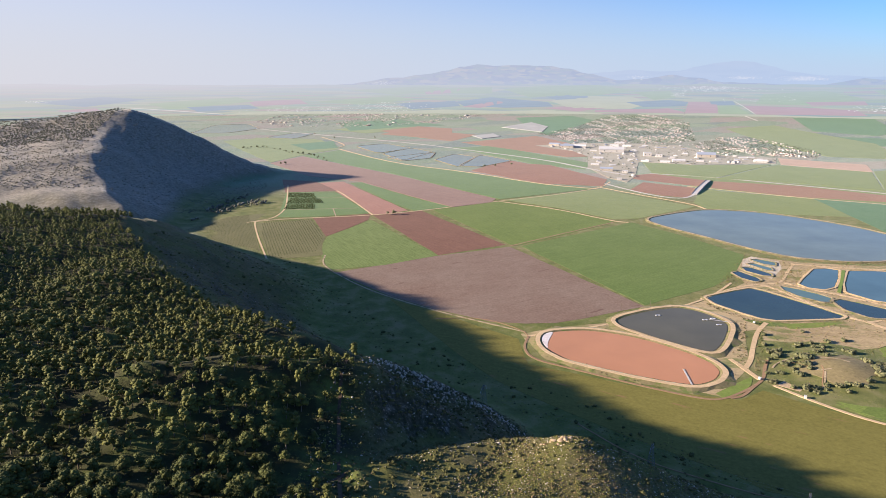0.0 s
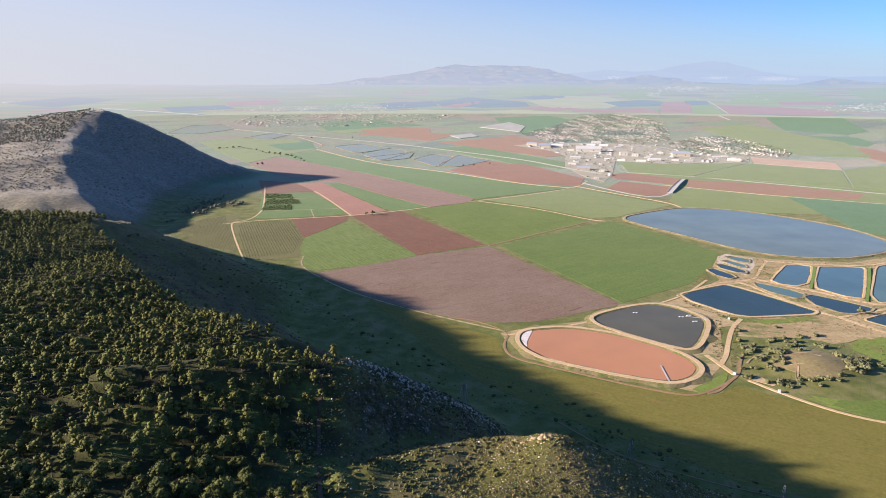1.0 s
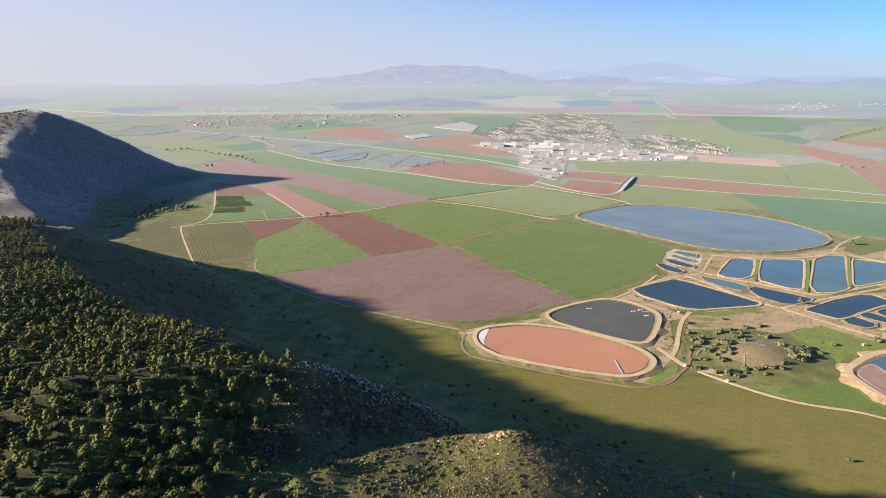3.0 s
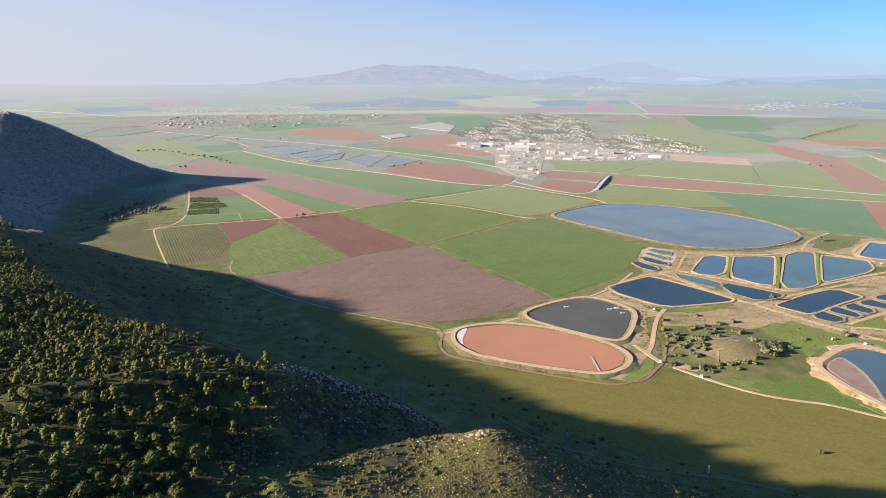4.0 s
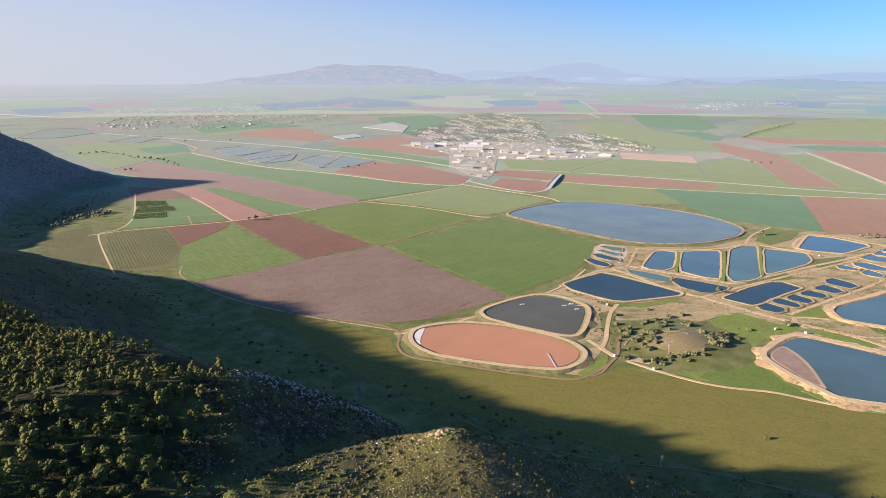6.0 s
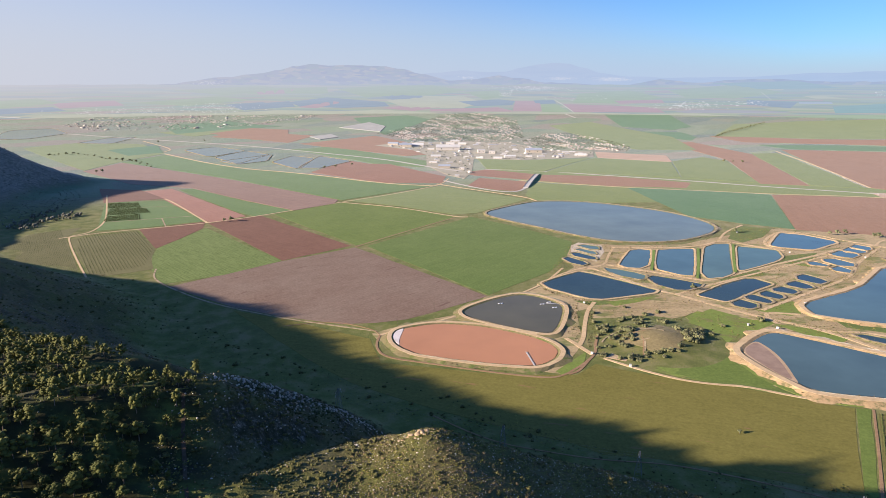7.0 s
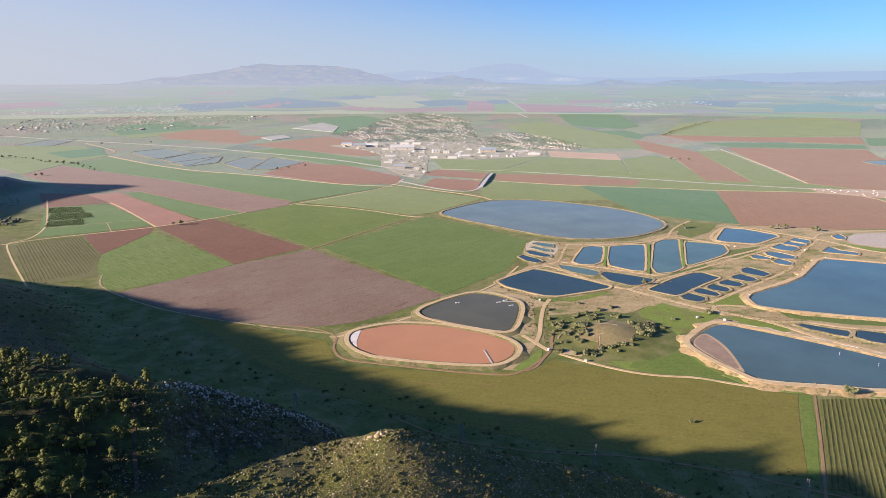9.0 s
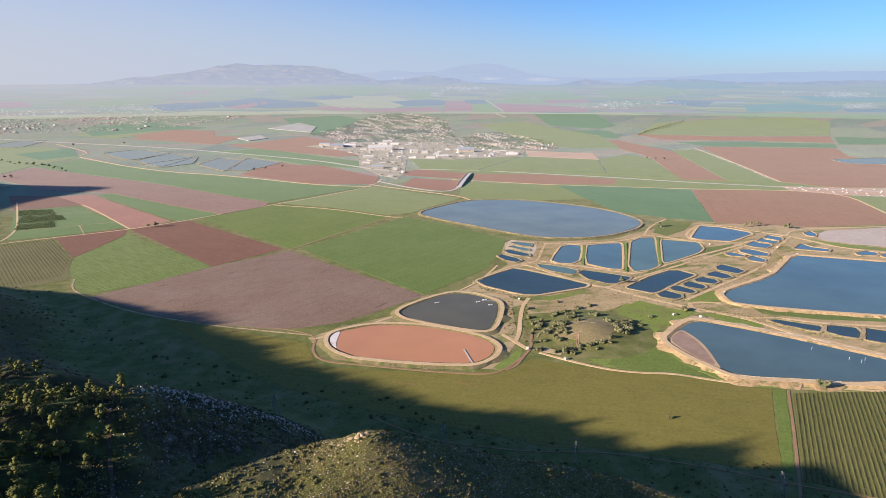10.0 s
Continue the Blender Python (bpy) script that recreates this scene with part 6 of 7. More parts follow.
strew(FOREST_FLOOR, 4.0, 0.4, grass, blades, 0.5, 1.1, 0.2, 0.0, 0.6)
POND_GROUND = [(311, 700), (449, 900), (840, 900), (900, 700), (640, 480), (500, 440), (400, 500), (330, 540)]
CANAL_BANKS = [[(311, 617), (320, 617), (268, 511), (264, 518), (287, 570)],
               [(321, 596), (322, 586), (294, 533), (271, 492), (274, 509)],
               [(304, 685), (325, 642), (335, 620), (329, 612), (315, 636), (297, 671)]]
DITCH_BANKS = [[(481, 855), (487, 837), (438, 756), (426, 755)],
               [(468, 814), (500, 817), (448, 753), (435, 751)],
               [(493, 627), (609, 667), (749, 716), (796, 729), (765, 710), (644, 673), (556, 638), (497, 620)],
               [(639, 606), (739, 643), (804, 688), (867, 723), (847, 702), (763, 641), (674, 602), (629, 586)],
               [(494, 535), (525, 500), (549, 454), (568, 404), (555, 400), (536, 442), (509, 491), (488, 523)]]
for poly in CANAL_BANKS:
    strew(poly, 3.2, 0.75, dry, small_bushes, 0.6, 1.7)
    strew(poly, 4.0, 0.6, scrub, bushes, 0.6, 1.6)
for poly in DITCH_BANKS:
    strew(poly, 3.6, 0.5, dry, small_bushes, 0.5, 1.4)
    strew(poly, 5.0, 0.5, scrub, small_bushes, 0.5, 1.5)
    strew(poly, 3.0, 0.6, grass, blades, 0.5, 1.2, None, 0.0, 0.6)
for x, y in spread(POND_GROUND, 8.5):
    if noise.noise(Vector((x / 26, y / 26, 9))) > 0.0 and not any(inside(offset(e[0], e[1] * 1.3 + e[2]), x, y) for e in pond_edges if math.dist(e[0][0], (x, y)) < 330):
        k = rng.uniform(0.5, 1.5)
        (scrub if rng.random() < 0.6 else dry).add(small_bushes[rng.randrange(5)], (x, y, 0.2 - 0.1 * k), k, rng.uniform(0, 6))
# a few large bushes round the outcrop and down the knoll's shaded side
for x, y, k in ((58, 240, 1.6), (62, 239, 1.3), (55, 236, 1.5), (66, 232, 1.4), (84, 226, 1.7), (88, 219, 1.5), (76, 205, 1.8), (98, 214, 1.3), (70, 190, 2.0), (45, 228, 1.2)):
    scrub.add(bushes[rng.randrange(5)], (x, y, land(x, y)[0] - 0.1), k, rng.uniform(0, 6), 0.8)
# crags along the rocky nose
for (ax, ay, az), (bx, by, bz) in zip(RIDGES[2][0][:-1], RIDGES[2][0][1:]):
    for k in range(70):
        q, down = rng.random(), abs(rng.gauss(0, 12)) + 1.5
        x, y = ax + q * (bx - ax) + 0.72 * down + rng.gauss(0, 2), ay + q * (by - ay) - 0.7 * down + rng.gauss(0, 2)
        s = rng.uniform(0.3, 1.2) * (1.4 if rng.random() < 0.2 else 1.0)
        rubble.add(stones[rng.randrange(7)], (x, y, land(x, y)[0] - 0.25 * s), s, rng.uniform(0, 6), rng.uniform(0.7, 1.3))
tagged(scrub.build("scrub", SHRUB), "low dark green mountain scrub", "scrub", kind="stuff")
tagged(dry.build("dry_scrub", DRY), "brownish dry thorny scrub on the knoll", "scrub", kind="stuff")
tagged(grass.build("grass_tufts", GRASS), "fresh green grass tufts between stones", "grass", kind="stuff")
tagged(rubble.build("limestone_rubble", LIMESTONE), "pale limestone rubble and crags on the slopes", "rock", kind="stuff")

for x, y in spread(POND_GROUND, 3.8):
    if rng.random() > 0.55 + 0.5 * noise.noise(Vector((x / 30, y / 30, 5))) or any(inside(e[0], x, y) for e in pond_edges if math.dist(e[0][0], (x, y)) < 330):
        continue
    s = rng.uniform(0.5, 1.4)
    (weeds if rng.random() < 0.75 else shoots).add(blades[rng.randrange(4)], (x, y, 0.25), s, rng.uniform(0, 6), 0.7)
tagged(weeds.build("weeds", DRY), "brown dry weeds on the ground between the ponds", "weeds", kind="stuff")
tagged(shoots.build("green_weeds", GRASS), "green weeds on the ground between the ponds", "weeds", kind="stuff")

# reeds and dry weeds along the pond banks
reeds = Pile()
for edge, bank, road, top, level in pond_edges:
    if math.hypot(*edge[0]) > 1400:
        continue
    for off, z, chance in ((-0.4, level, 0.5), (bank * 0.7 + road, top * 0.6, 0.5), (bank * 1.2 + road, 0.3, 0.45)):
        for x, y in resample(offset(edge, off), 3.0):
            if rng.random() < chance * (0.6 + noise.noise(Vector((x / 25, y / 25, 1)))):
                reeds.add(small_bushes[rng.randrange(5)], (x + rng.uniform(-1, 1), y + rng.uniform(-1, 1), z - 0.15), rng.uniform(0.4, 1.1), rng.uniform(0, 6))
tagged(reeds.build("bank_weeds", DRY), "dry reeds and weeds along the pond banks", "weeds", kind="stuff")

# outcrop on the knoll's top
outcrop = tagged(new("rock_outcrop"), "sunlit pale limestone outcrop on the knoll top", "rock", "outcrop on the knoll")
for i, (dx, dy, s, q) in enumerate(((0, 0, 1.7, 0.7), (2.4, 0.2, 1.3, 0.6), (-2.2, -0.2, 1.5, 0.6), (1.0, -1.8, 1.1, 0.5), (-0.8, 1.2, 1.3, 0.7), (4.4, -0.9, 1.0, 0.5), (-4.4, 0.2, 1.4, 0.5),
                                    (-6.4, 0.4, 1.1, 0.5), (-8.2, 0.2, 1.2, 0.45), (-10.2, 0.6, 0.9, 0.5), (-3.4, -2.4, 1.0, 0.45), (-12.6, 0.8, 0.8, 0.5), (6.4, -2.6, 0.8, 0.5), (-1.2, -3.6, 0.9, 0.45))):
    p = Pile()
    x, y = 53 + dx, 242 + dy
    p.add(block_of_stone(i + 40, ICO2, 16), (x, y, land(x, y)[0] - 0.1), s * 1.35, i, q * 0.55)
    p.build("boulder", OUTCROP_STONE, outcrop)

# ---- orchards ----
citrus = [bush_shape(s + 50, 2, 12) for s in range(4)]
pruned = [bush_shape(s + 60, 1, 6) for s in range(5)]


def planted_row(name, a, b, step, size, label, category, group, squash=1.0, shapes=citrus):
    p = Pile()
    d = math.dist(a, b)
    for i in range(max(2, int(d / step))):
        k = (i + 0.5) / max(2, int(d / step))
        if rng.random() < 0.04:
            continue
        x, y = a[0] + k * (b[0] - a[0]) + rng.uniform(-0.3, 0.3), a[1] + k * (b[1] - a[1]) + rng.uniform(-0.3, 0.3)
        p.add(shapes[rng.randrange(4)], (x, y, floor_height(x, y) + 0.2), size * rng.uniform(0.75, 1.2), rng.uniform(0, 6), squash)
    if p.n:
        tagged(p.build(name, ORCHARD), label, category, group)


def chord(poly, px, py, dx, dy):
    """Where a line crosses an outline: the nearest and farthest parameters."""
    hits = []
    for (ax, ay), (bx, by) in zip(poly, poly[1:] + poly[:1]):
        ex, ey = bx - ax, by - ay
        den = dx * ey - dy * ex
        if abs(den) > 1e-9:
            s = ((ax - px) * ey - (ay - py) * ex) / den
            u = ((ax - px) * dy - (ay - py) * dx) / den
            if 0 <= u <= 1:
                hits.append(s)
    return (min(hits), max(hits)) if len(hits) > 1 else None


def grove(poly, angle, gap, step, size, label, group, squash=1.0, shapes=citrus):
    dx, dy = math.cos(radians(angle)), math.sin(radians(angle))
    off = [-p[0] * dy + p[1] * dx for p in poly]
    o = min(off) + gap / 2
    while o < max(off):
        px, py = -dy * o, dx * o
        c = chord(poly, px, py, dx, dy)
        if c and c[1] - c[0] > 2 * step:
            planted_row("orchard_hedge", (px + dx * c[0], py + dy * c[0]), (px + dx * c[1], py + dy * c[1]), step, size, label, "hedge", group, squash, shapes)
        o += gap


ORCHARD_EAST = [ORCHARD_TOP[0], ORCHARD_TOP[1], ORCHARD_BOTTOM[1], ORCHARD_BOTTOM[0]]
row_dir = math.degrees(math.atan2(ORCHARD_BOTTOM[0][1] - ORCHARD_TOP[0][1], ORCHARD_BOTTOM[0][0] - ORCHARD_TOP[0][0]))
field("orchard_soil", row_dir, ORCHARD_EAST, "grassy floor of the orchard beside the red track")
grove(ORCHARD_EAST, row_dir, 3.1, 1.1, 1.0, "dense dark green hedge of pruned orchard trees", "orchard below the ridge", 1.15, pruned)
row_a = math.degrees(math.atan2(1007 - 1147, -197 + 246))
grove(GROVE_A, row_a, 4.2, 2.6, 0.95, "thin young orchard hedge on grass", "young orchard", 1.0, pruned)
row_b = math.degrees(math.atan2(GROVE_B[5][1] - GROVE_B[4][1], GROVE_B[5][0] - GROVE_B[4][0]))
grove(GROVE_B, row_b, 4.2, 2.6, 0.95, "thin young orchard hedge on grass", "orchard at the hill foot", 1.0, pruned)
grove(BLOCK_A, 15, 6.5, 3.0, 2.1, "dense dark grove hedge", "dark grove")
grove(BLOCK_B, 15, 6.5, 3.0, 2.1, "dense dark grove hedge", "dark grove")
grove(BLOCK_C, 15, 6.5, 3.0, 2.1, "dense dark grove hedge", "dark grove")

# ---- trees of the plain ----
plain_trees = [tree_thing("tree", leafy_tree_shapes(s + 5, h), TREE_LEAF, lb, "tree", "trees of the plain")
               for s, h, lb in ((1, 6.5, "dark green round-headed tree on dry grass"), (2, 8.5, "broad dark green tree beside a track"), (3, 5.0, "small dark green tree in the meadow"))]
tree_spots = [[], [], []]
mound_bushes = [[], [], []]
for x, y in MOUND_BUSHES + [p for p in spread(MOUND_CLUMP, 4.6)] + [p for p in spread(MOUND_TREES, 11) if rng.random() < 0.45 and math.dist(p, MOUND_AT) > 24]:
    mound_bushes[rng.randrange(3)].append(upright(x, y, land(x, y)[0], rng.uniform(2.4, 4.4) * (1.4 if rng.random() < 0.15 else 1.0), rng.uniform(0, 6)))
for (seed, lb), m in zip(((1, "grey-green round bush on the grassy mound"), (2, "broad olive-grey bush beside a trodden path"), (3, "small grey-green bush on the mound")), mound_bushes):
    ob = tagged(new("bush"), lb, "bush", "bushes of the mound")
    fast_mesh("stem", *tube([(0, 0, -0.3), (0.05, 0, 0.4), (0.1, 0.05, 0.8)], [0.12, 0.1, 0.05]), BARK, ob)
    fast_mesh("crown", *bush_shape(80 + seed, 5, 26), MOUND_LEAF, ob)
    put(ob, m)
for x, y in LONE_TREES:
    tree_spots[1].append((x, y, rng.uniform(0.9, 1.3)))
tree_spots[1].append((*POND_TREE[0], 1.15))
tree_spots[2].append((*FIELD_BUSH[0], 0.75))
for (ax, ay), (bx, by) in zip(ROW_TREES, ROW_TREES[1:]):
    for k in range(14):
        tree_spots[k % 3].append((ax + (bx - ax) * k / 14 + rng.uniform(-6, 6), ay + (by - ay) * k / 14 + rng.uniform(-6, 6), rng.uniform(1.0, 1.6)))
for (ax, ay), (bx, by) in zip(HEDGE_FAR, HEDGE_FAR[1:]):
    for k in range(7):
        tree_spots[k % 3].append((ax + (bx - ax) * k / 7 + rng.uniform(-9, 9), ay + (by - ay) * k / 7 + rng.uniform(-9, 9), rng.uniform(0.8, 1.4)))
for t, sp in zip(plain_trees, tree_spots):
    put(t, [upright(x, y, land(x, y)[0] - 0.1, s, rng.uniform(0, 6)) for x, y, s in sp])


# ---- buildings ----
def box(bm, x0, y0, z0, x1, y1, z1):
    m = Matrix.Translation(((x0 + x1) / 2, (y0 + y1) / 2, (z0 + z1) / 2)) @ Matrix.Diagonal((x1 - x0, y1 - y0, z1 - z0, 1))
    bmesh.ops.create_cube(bm, size=1, matrix=m)


def gable(bm, w, d, z, rise, eave=0.5):
    w, d = w / 2 + eave, d / 2 + eave
    co = [(-w, -d, z), (w, -d, z), (w, d, z), (-w, d, z), (-w, 0, z + rise), (w, 0, z + rise),
          (-w, -d, z - 0.25), (w, -d, z - 0.25), (w, d, z - 0.25), (-w, d, z - 0.25)]
    v = [bm.verts.new(c) for c in co]
    for f in ((0, 1, 5, 4), (2, 3, 4, 5), (1, 2, 5), (3, 0, 4), (6, 9, 8, 7), (0, 6, 7, 1), (1, 7, 8, 2), (2, 8, 9, 3), (3, 9, 6, 0)):
        bm.faces.new([v[i] for i in f])


def house(name, w, d, h, roof, wall_mat, roof_mat, label, category, group):
    ob = new(name)
    bm = bmesh.new()
    box(bm, -w / 2, -d / 2, -1.5, w / 2, d / 2, h)
    part("wall", bm, wall_mat, ob)
    bm = bmesh.new()
    if roof == "gable":
        gable(bm, w, d, h + 0.26, d * 0.27)
    else:
        box(bm, -w / 2 - 0.2, -d / 2 - 0.2, h + 0.003, w / 2 + 0.2, d / 2 + 0.2, h + 0.45)
    part("roof", bm, roof_mat, ob)
    for sx in (-0.28, 0.22):
        bm = bmesh.new()
        box(bm, sx * w - 0.8, -d / 2 - 0.06, h * 0.35, sx * w + 0.8, -d / 2 + 0.1, h * 0.75)
        part("window", bm, GLASS_DARK, ob)
    bm = bmesh.new()
    box(bm, -0.6, -d / 2 - 0.05, -0.2, 0.5, -d / 2 + 0.1, 2.1)
    part("door", bm, ROOF_GREY, ob)
    return tagged(ob, label, category, group)


homes = [house("house", 13, 10, 6, "gable", WALL_WHITE, ROOF_RED, "white rendered house with a red tiled roof", "house", "village houses"),
         house("house", 12, 11, 6.5, "flat", WALL_WHITE, ROOF_WHITE, "white flat-roofed village house", "house", "village houses"),
         house("house", 15, 10, 4, "gable", WALL_CREAM, ROOF_GREY, "low cream house with a grey roof", "house", "village houses"),
         house("house", 11, 11, 9, "flat", WALL_CREAM, ROOF_WHITE, "three-storey cream village house", "house", "village houses")]
sheds = [house("warehouse", 50, 20, 6, "gable", WALL_WHITE, ROOF_WHITE, "long white metal-roofed warehouse", "warehouse", "village works"),
         house("warehouse", 40, 18, 6, "gable", WALL_CREAM, ROOF_BLUE, "long grey-blue-roofed factory hall", "warehouse", "village works"),
         house("warehouse", 24, 20, 10, "flat", WALL_WHITE, ROOF_WHITE, "tall white factory block", "warehouse", "village works")]
hut = house("hut", 5.5, 4, 2.8, "flat", WALL_WHITE, ROOF_WHITE, "small white pond-keeper's hut", "hut", "pond huts")
put(hut, [upright(x, y, floor_height(x, y) + (1.3 if i not in (1, 2, 10) else 0.9), rng.uniform(0.32, 0.48), rng.uniform(0, 3)) for i, (x, y) in enumerate(HUTS)])


def house_shape(w, d, h):
    bm = bmesh.new()
    box(bm, -w / 2, -d / 2, -1.5, w / 2, d / 2, h)
    gable(bm, w, d, h + 0.26, d * 0.2)
    bmesh.ops.triangulate(bm, faces=bm.faces[:])
    bm.verts.index_update()
    v = np.array([p.co[:] for p in bm.verts], np.float32)
    t = np.array([[q.index for q in f.verts] for f in bm.faces], np.int32)
    bm.free()
    return v, t


plots = []
for poly, step in ((VILLAGE, 19), (LOBE, 17)):
    for x, y in spread(poly, step, 0.8):
        if inside(WORKS, x, y) or noise.noise(Vector((x / 55, y / 190, 4))) > rng.uniform(-0.12, 0.12):
            continue
        plots.append((math.hypot(x, y), x, y))
plots.sort()
by_kind = [[] for _ in homes]
for _, x, y in plots[:300]:
    turn = noise.noise(Vector((x / 300, y / 300, 1))) * 2 + rng.choice((0, math.pi / 2))
    by_kind[rng.choice((0, 0, 1, 2, 2, 3))].append(upright(x, y, floor_height(x, y), rng.uniform(0.26, 0.52), turn))
for hm, m in zip(homes, by_kind):
    put(hm, m)
block = [house_shape(12, 10, 5.5), house_shape(15, 11, 6.5), house_shape(22, 12, 7)]
rest = Pile()
for _, x, y in plots[300:]:
    rest.add(block[rng.choice((0, 0, 1))], (x, y, floor_height(x, y)), rng.uniform(0.3, 0.6), rng.uniform(0, 3), 0.6)
if rest.n:
    tagged(rest.build("village_houses", TOWN_WALLS), "cream and white houses of the village on its hillside", "houses", kind="stuff")
works = [[], [], []]
for k, x, y, size in HALLS:
    works[k].append(upright(x, y, floor_height(x, y), size, -0.3 + rng.uniform(-0.12, 0.12)))
for x, y in spread(WORKS, 46):
    if rng.random() < 0.75 and all(math.dist((x, y), h[1:3]) > 24 + 22 * h[3] for h in HALLS):
        works[rng.choice((0, 0, 1, 2))].append(upright(x, y, floor_height(x, y), rng.uniform(0.2, 0.5), -0.25 + rng.choice((0, math.pi / 2)) + rng.uniform(-0.2, 0.2)))
for sh, m in zip(sheds, works):
    put(sh, m)
dome = tagged(new("storage_dome"), "pale grey round storage dome of the works", "dome", "storage domes")
bm = bmesh.new()
bmesh.ops.create_cone(bm, cap_ends=True, segments=20, radius1=6, radius2=6, depth=4, matrix=Matrix.Translation((0, 0, 1)))
part("drum", bm, CONCRETE, dome)
bm = bmesh.new()
bmesh.ops.create_uvsphere(bm, u_segments=20, v_segments=10, radius=6.1, matrix=Matrix.Translation((0, 0, 3)) @ Matrix.Diagonal((1, 1, 0.75, 1)))
part("cap", bm, ROOF_GREY, dome)
put(dome, [upright(x, y, floor_height(x, y)) for x, y in DOMES])
far_houses = Pile()
for x, y in spread(FAR_TOWN, 22, 1.0):
    if noise.noise(Vector((x / 100, y / 260, 9))) < rng.uniform(-0.25, 0.2):
        far_houses.add(block[rng.choice((0, 0, 1, 1, 2))], (x, y, floor_height(x, y)), rng.uniform(0.26, 0.5) * (2.2 if rng.random() < 0.06 else 1.0), rng.uniform(0, 3), 0.6)
tagged(far_houses.build("far_town_houses", TOWN_WALLS), "pale houses of a far town", "houses", kind="stuff")
yard = Pile()
for x, y in spread(STATION, 26):
    yard.add(block[2], (x, y, floor_height(x, y)), rng.uniform(0.1, 0.24), -0.6 + rng.choice((0, math.pi / 2)))
tagged(yard.build("station_sheds", WALL_WHITE), "white sheds and stacks along the railway", "sheds", kind="stuff")
field("soil_pale", 0, STATION, "pale levelled yard along the railway")
field("crop_light", -40, [(600, 1792), (650, 2045), (790, 1975), (1035, 1975), (955, 1902), (740, 1692)], "green field in front of the works")
field("gardens", 0, WORKS, "dusty pale works yard at the village edge")
town_green = Pile()
for poly, step in ((VILLAGE, 14), (LOBE, 13), (WORKS, 26), (FAR_TOWN, 30)):
    for x, y in spread(poly, step, 0.9):
        if noise.noise(Vector((x / 55, y / 190, 4))) > rng.uniform(-0.3, 0.2):
            town_green.add(small_crown[rng.randrange(4)], (x, y, floor_height(x, y) - 0.9), rng.uniform(0.6, 1.5), rng.uniform(0, 6), 0.6)
tagged(town_green.build("town_trees", TOWN_LEAF), "dark garden trees between the houses", "trees", kind="stuff")


def greenhouse(poly, z, label):
    v = [(x, y, floor_height(x, y)) for x, y in poly] + [(x, y, floor_height(x, y) + z) for x, y in poly]
    n = len(poly)
    f = [[i, (i + 1) % n, n + (i + 1) % n, n + i] for i in range(n)] + [list(range(n, 2 * n))]
    tagged(link_mesh("greenhouse", v, f, SHEETING), label, "greenhouse")


greenhouse(GREENHOUSE, 1.6, "broad pale plastic-covered greenhouse block")
greenhouse(YARD, 1.6, "white sheeted storage yard roof")

# ---- pond fittings ----
(ax, ay), (bx, by) = PIER
pier = tagged(new("pier"), "pale wooden pier standing in the rose-coloured pond", "pier")
d = math.dist(*PIER)
pier.matrix_basis = Matrix.Translation((ax, ay, 0)) @ Matrix.Rotation(math.atan2(by - ay, bx - ax), 4, "Z")
for k in range(int(d / 1.0)):
    bm = bmesh.new()
    box(bm, k * 1.0 + 0.04, -0.75, 1.15, k * 1.0 + 0.96, 0.75, 1.25)
    part("plank", bm, CONCRETE, pier)
for k in range(int(d / 5) + 1):
    for s in (-0.6, 0.6):
        bm = bmesh.new()
        bmesh.ops.create_cone(bm, cap_ends=True, segments=8, radius1=0.14, radius2=0.12, depth=1.6, matrix=Matrix.Translation((k * 5, s, 0.35)))
        part("post", bm, BARK, pier)
for x, y in AERATORS:
    a = tagged(new("aerator"), "white floating paddle aerator in the dark pond", "aerator", "aerators in the dark pond")
    a.matrix_basis = Matrix.Translation((x, y, 0.98))
    for i, (dx, dy) in enumerate(((-1.6, 0), (1.6, 0))):
        bm = bmesh.new()
        bmesh.ops.create_uvsphere(bm, u_segments=12, v_segments=6, radius=1, matrix=Matrix.Translation((dx, dy, 0.1)) @ Matrix.Diagonal((1.5, 1.0, 0.35, 1)))
        part("float", bm, WHITE_PLASTIC, a)
    bm = bmesh.new()
    box(bm, -2.4, -0.25, 0.3, 2.4, 0.25, 0.7)
    part("beam", bm, WHITE_PLASTIC, a)
(ax, ay), (bx, by) = CATWALK
walkway = tagged(new("catwalk"), "narrow pale catwalk to the aerators", "catwalk")
walkway.matrix_basis = Matrix.Translation((ax, ay, 0)) @ Matrix.Rotation(math.atan2(by - ay, bx - ax), 4, "Z")
bm = bmesh.new()
box(bm, 0, -0.5, 1.7, math.dist(*CATWALK), 0.5, 1.85)
part("deck", bm, CONCRETE, walkway)
for k in range(4):
    bm = bmesh.new()
    box(bm, k * 5 + 0.4, -0.1, 0.6, k * 5 + 0.6, 0.1, 1.7)
    part("post", bm, BARK, walkway)


# feeding posts standing in the reservoir
for x, y in FEEDERS:
    post = tagged(new("feeding_post"), "thin white feeding post standing in the reservoir", "post", "feeding posts in the reservoir")
    post.matrix_basis = Matrix.Translation((x, y, 0.0))
    bm = bmesh.new()
    bmesh.ops.create_cone(bm, cap_ends=True, segments=8, radius1=0.08, radius2=0.06, depth=4.0, matrix=Matrix.Translation((0, 0, 1.8)))
    part("pole", bm, WHITE_PLASTIC, post)
    bm = bmesh.new()
    bmesh.ops.create_cone(bm, cap_ends=True, segments=10, radius1=0.12, radius2=0.25, depth=0.5, matrix=Matrix.Translation((0, 0, 3.9)))
    part("hopper", bm, WHITE_PLASTIC, post)


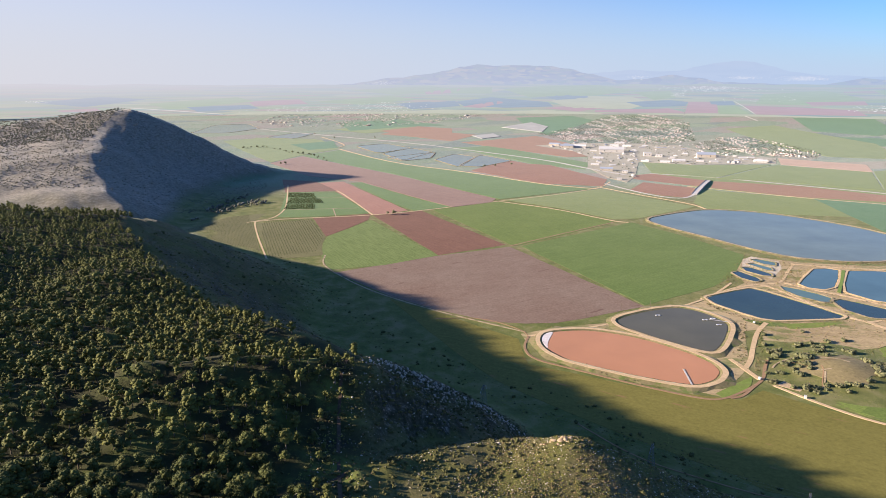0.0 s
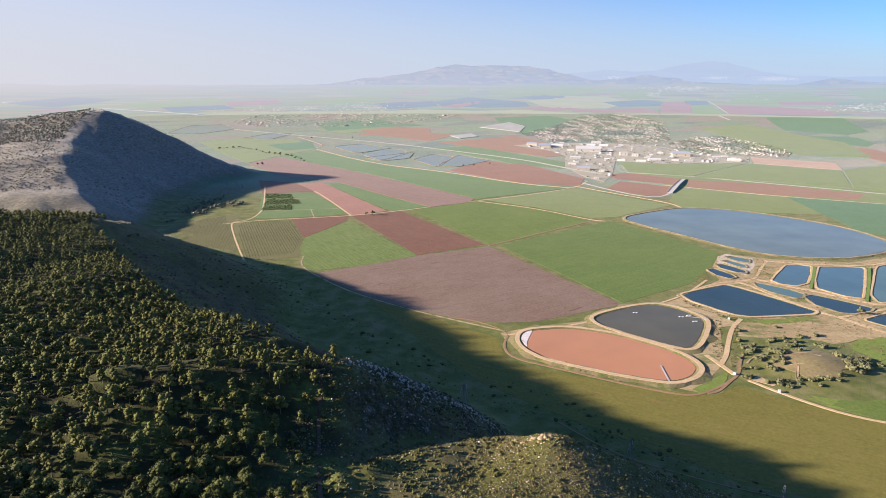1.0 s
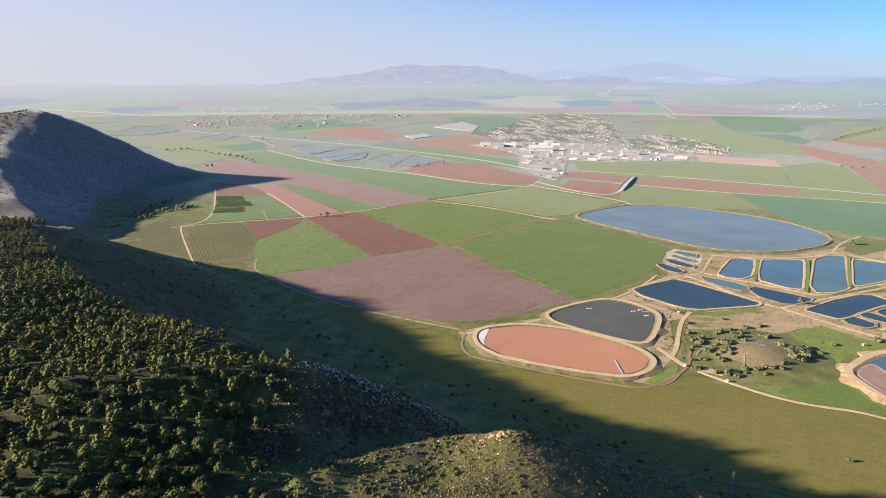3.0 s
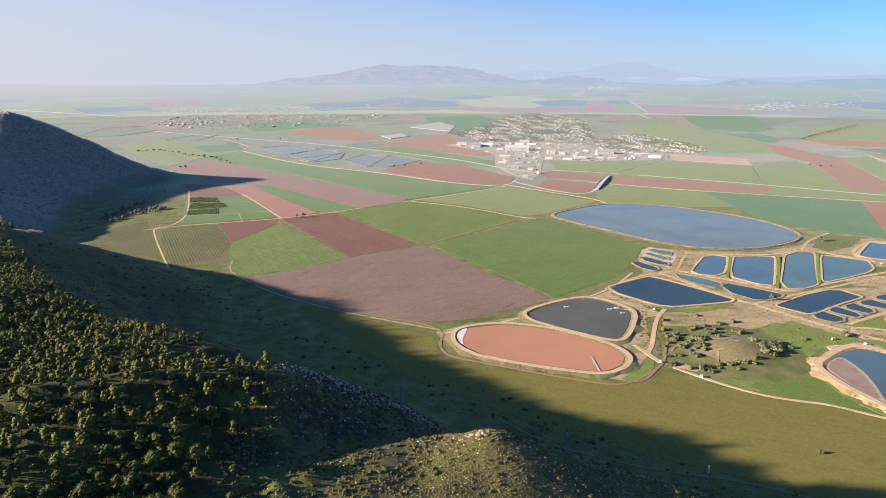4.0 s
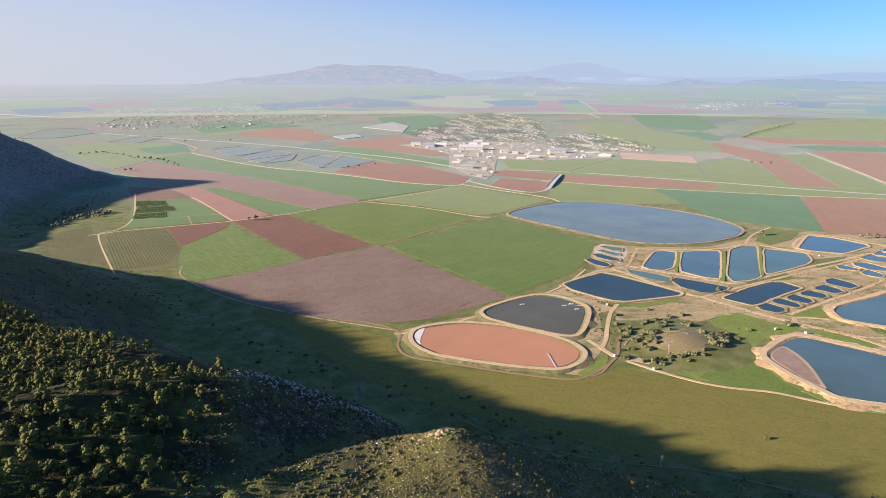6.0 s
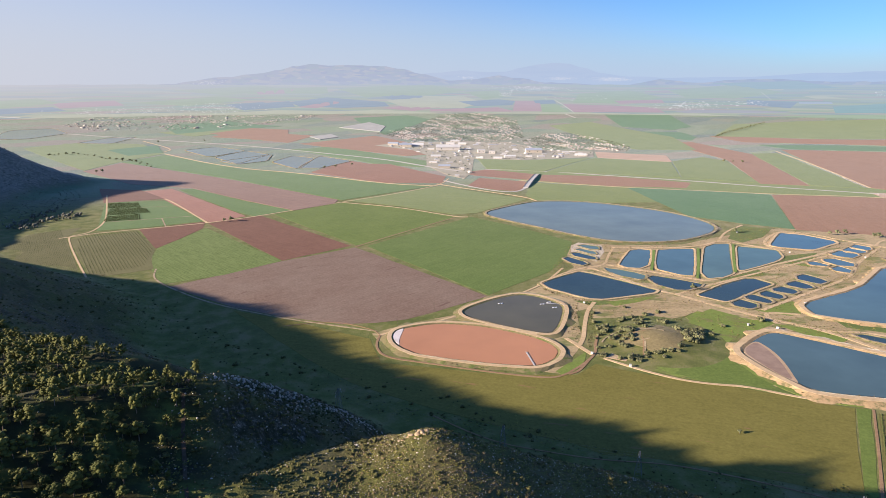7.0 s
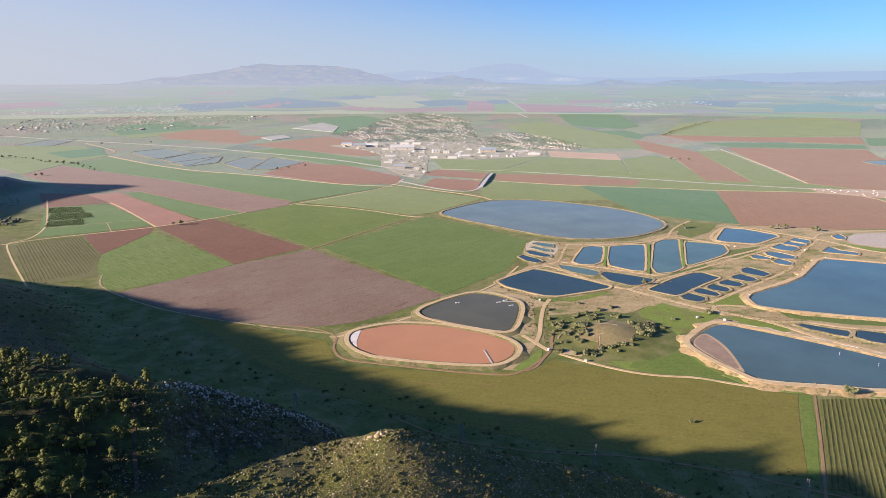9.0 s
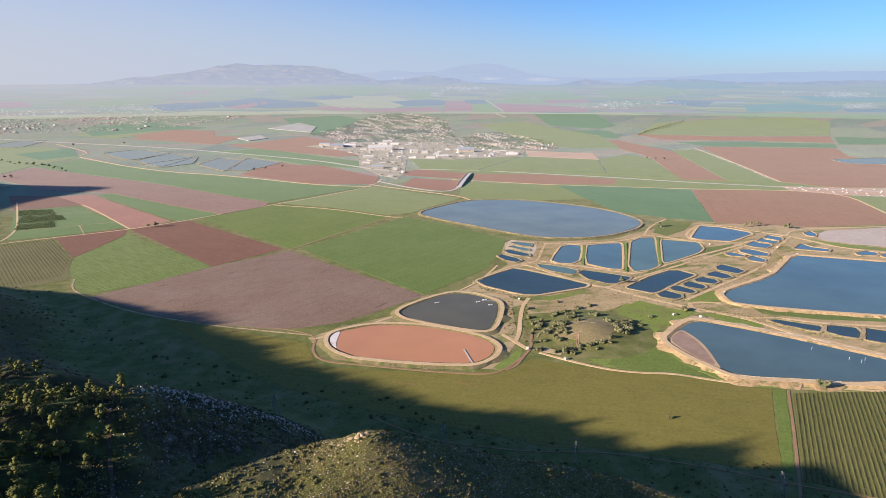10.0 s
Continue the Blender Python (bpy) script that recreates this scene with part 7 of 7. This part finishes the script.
# ---- power line ----
def beam(bm, a, b, w):
    a, b = Vector(a), Vector(b)
    m = Matrix.Translation((a + b) / 2) @ (b - a).to_track_quat("Z", "Y").to_matrix().to_4x4() @ Matrix.Diagonal((w, w, (b - a).length, 1))
    bmesh.ops.create_cube(bm, size=1, matrix=m)


def pylon(height):
    ob = new("power_pylon")
    half = lambda z: 1.9 * (1 - z / height) + 0.35
    for sx, sy in ((-1, -1), (1, -1), (1, 1), (-1, 1)):
        bm = bmesh.new()
        beam(bm, (sx * half(-1), sy * half(-1), -1), (sx * half(height), sy * half(height), height), 0.2)
        part("leg", bm, STEEL, ob)
    for i in range(8):
        z0, z1 = height * i / 8, height * (i + 1) / 8
        for (ax, ay), (bx, by) in (((-1, -1), (1, -1)), ((1, -1), (1, 1)), ((1, 1), (-1, 1)), ((-1, 1), (-1, -1))):
            bm = bmesh.new()
            beam(bm, (ax * half(z0), ay * half(z0), z0), (bx * half(z1), by * half(z1), z1), 0.11)
            part("brace", bm, STEEL, ob)
    for z, w in ((height * 0.78, 4.2), (height * 0.92, 3.2)):
        bm = bmesh.new()
        beam(bm, (0, -w, z), (0, w, z), 0.18)
        arm = part("crossarm", bm, STEEL, ob)
        for s in (-w, w):
            bm = bmesh.new()
            bmesh.ops.create_cone(bm, cap_ends=True, segments=8, radius1=0.14, radius2=0.09, depth=1.2, matrix=Matrix.Translation((0, s, z - 0.7)))
            part("insulator", bm, WHITE_PLASTIC, arm)
    return tagged(ob, "grey steel lattice power pylon on the grassy foot slope", "pylon", "power line")


tower = pylon(17)
bases = [(x, y, land(x, y)[0]) for x, y in PYLONS]
LINE_TURN = -0.63
put(tower, [upright(*b, 1.0, LINE_TURN) for b in bases])
for (ax, ay, az), (bx, by, bz) in zip(sorted(bases, reverse=True), sorted(bases, reverse=True)[1:]):
    for off, zz in ((-4, 12.0), (4, 12.0), (-3, 14.4), (3, 14.4)):
        px, py = -math.sin(LINE_TURN) * off, math.cos(LINE_TURN) * off
        pts = [(ax + (bx - ax) * k / 14 + px, ay + (by - ay) * k / 14 + py, az + (bz - az) * k / 14 + zz - 4 * 5 * (k / 14) * (1 - k / 14) * 0.5 - 0.2) for k in range(15)]
        v, t = tube(pts, [0.03] * 15, 4)
        tagged(fast_mesh("power_cable", v, t, STEEL), "thin grey power cable between pylons", "cable", "cables of the power line")
pole = new("utility_pole")
bm = bmesh.new()
bmesh.ops.create_cone(bm, cap_ends=True, segments=8, radius1=0.16, radius2=0.1, depth=10, matrix=Matrix.Translation((0, 0, 4.5)))
part("post", bm, BARK, pole)
bm = bmesh.new()
box(bm, -1.1, -0.08, 8.7, 1.1, 0.08, 8.9)
part("crossarm", bm, BARK, pole)
tagged(pole, "brown wooden utility pole beside the farm track", "utility pole", "poles by the ploughed field")
put(pole, [upright(x, y, floor_height(x, y) + 0.2, 1.0, 0.5) for x, y in POLES])
mast = tagged(new("radio_mast"), "slim tall mast above the village", "mast")
x, y = MAST[0]
mast.matrix_basis = Matrix.Translation((x, y, floor_height(x, y)))
bm = bmesh.new()
bmesh.ops.create_cone(bm, cap_ends=True, segments=8, radius1=1.6, radius2=0.8, depth=62, matrix=Matrix.Translation((0, 0, 30)))
part("shaft", bm, STEEL, mast)
bm = bmesh.new()
bmesh.ops.create_cone(bm, cap_ends=True, segments=10, radius1=2.4, radius2=2.4, depth=2, matrix=Matrix.Translation((0, 0, 50)))
part("platform", bm, STEEL, mast)

# ---- overpass ----
over = tagged(new("overpass_bridge"), "pale concrete road bridge over the railway", "bridge")
(ax, ay), _, (bx, by) = BRIDGE
n = 12
line = resample([(ax, ay), (bx, by)], math.dist((ax, ay), (bx, by)) / n)
l_side, r_side = path_sides(line, 12)
for nm, zs in (("deck", (0.0, -1.2)), ("parapet", (0.9, 0.0))):
    v, f = [], []
    for i, (p, q) in enumerate(zip(l_side, r_side)):
        z = floor_height(*p) + 1.2 + 2.4 * math.sin(math.pi * i / (len(l_side) - 1)) + zs[0]
        v += [(*p, z), (*q, z)]
    if nm == "deck":
        f = [[2 * i, 2 * i + 1, 2 * i + 3, 2 * i + 2] for i in range(len(l_side) - 1)]
        skirt(v, f, 5.0)
        link_mesh("deck", v, f, CONCRETE, over)
    else:
        for side in (0, 1):
            vv, ff = [], []
            for i in range(len(l_side)):
                x, y, z = v[2 * i + side]
                vv += [(x, y, z), (x, y, z - 1.0), (x + 0.3, y + 0.3, z), (x + 0.3, y + 0.3, z - 1.0)]
            for i in range(len(l_side) - 1):
                a, b = 4 * i, 4 * i + 4
                ff += [[a, b, b + 1, a + 1], [a + 2, a + 3, b + 3, b + 2], [a, a + 2, b + 2, b]]
            link_mesh("parapet", vv, ff, CONCRETE, over)

# ---- mud shore and salt crust ----
MUD_Z = mud_level + 0.12
for name, poly, mat, z, label in (("sand_rim", SAND_RIM, SAND, MUD_Z - 0.06, "pale sand rim where the mud meets the water"), ("mud_shore", MUD_SHORE, MUD, MUD_Z, "bare brown mud shore of the reservoir"), ("salt_crust", SALT_EDGE, SALT, 1.0, "white salt crust at the pond's end")):
    ring = rounded(poly if area(poly) > 0 else poly[::-1], 2)
    v = [(x, y, z) for x, y in ring]
    f = [list(range(len(ring)))]
    skirt(v, f, 0.6)
    tagged(link_mesh(name, v, f, mat), label, "shore", kind="structure")
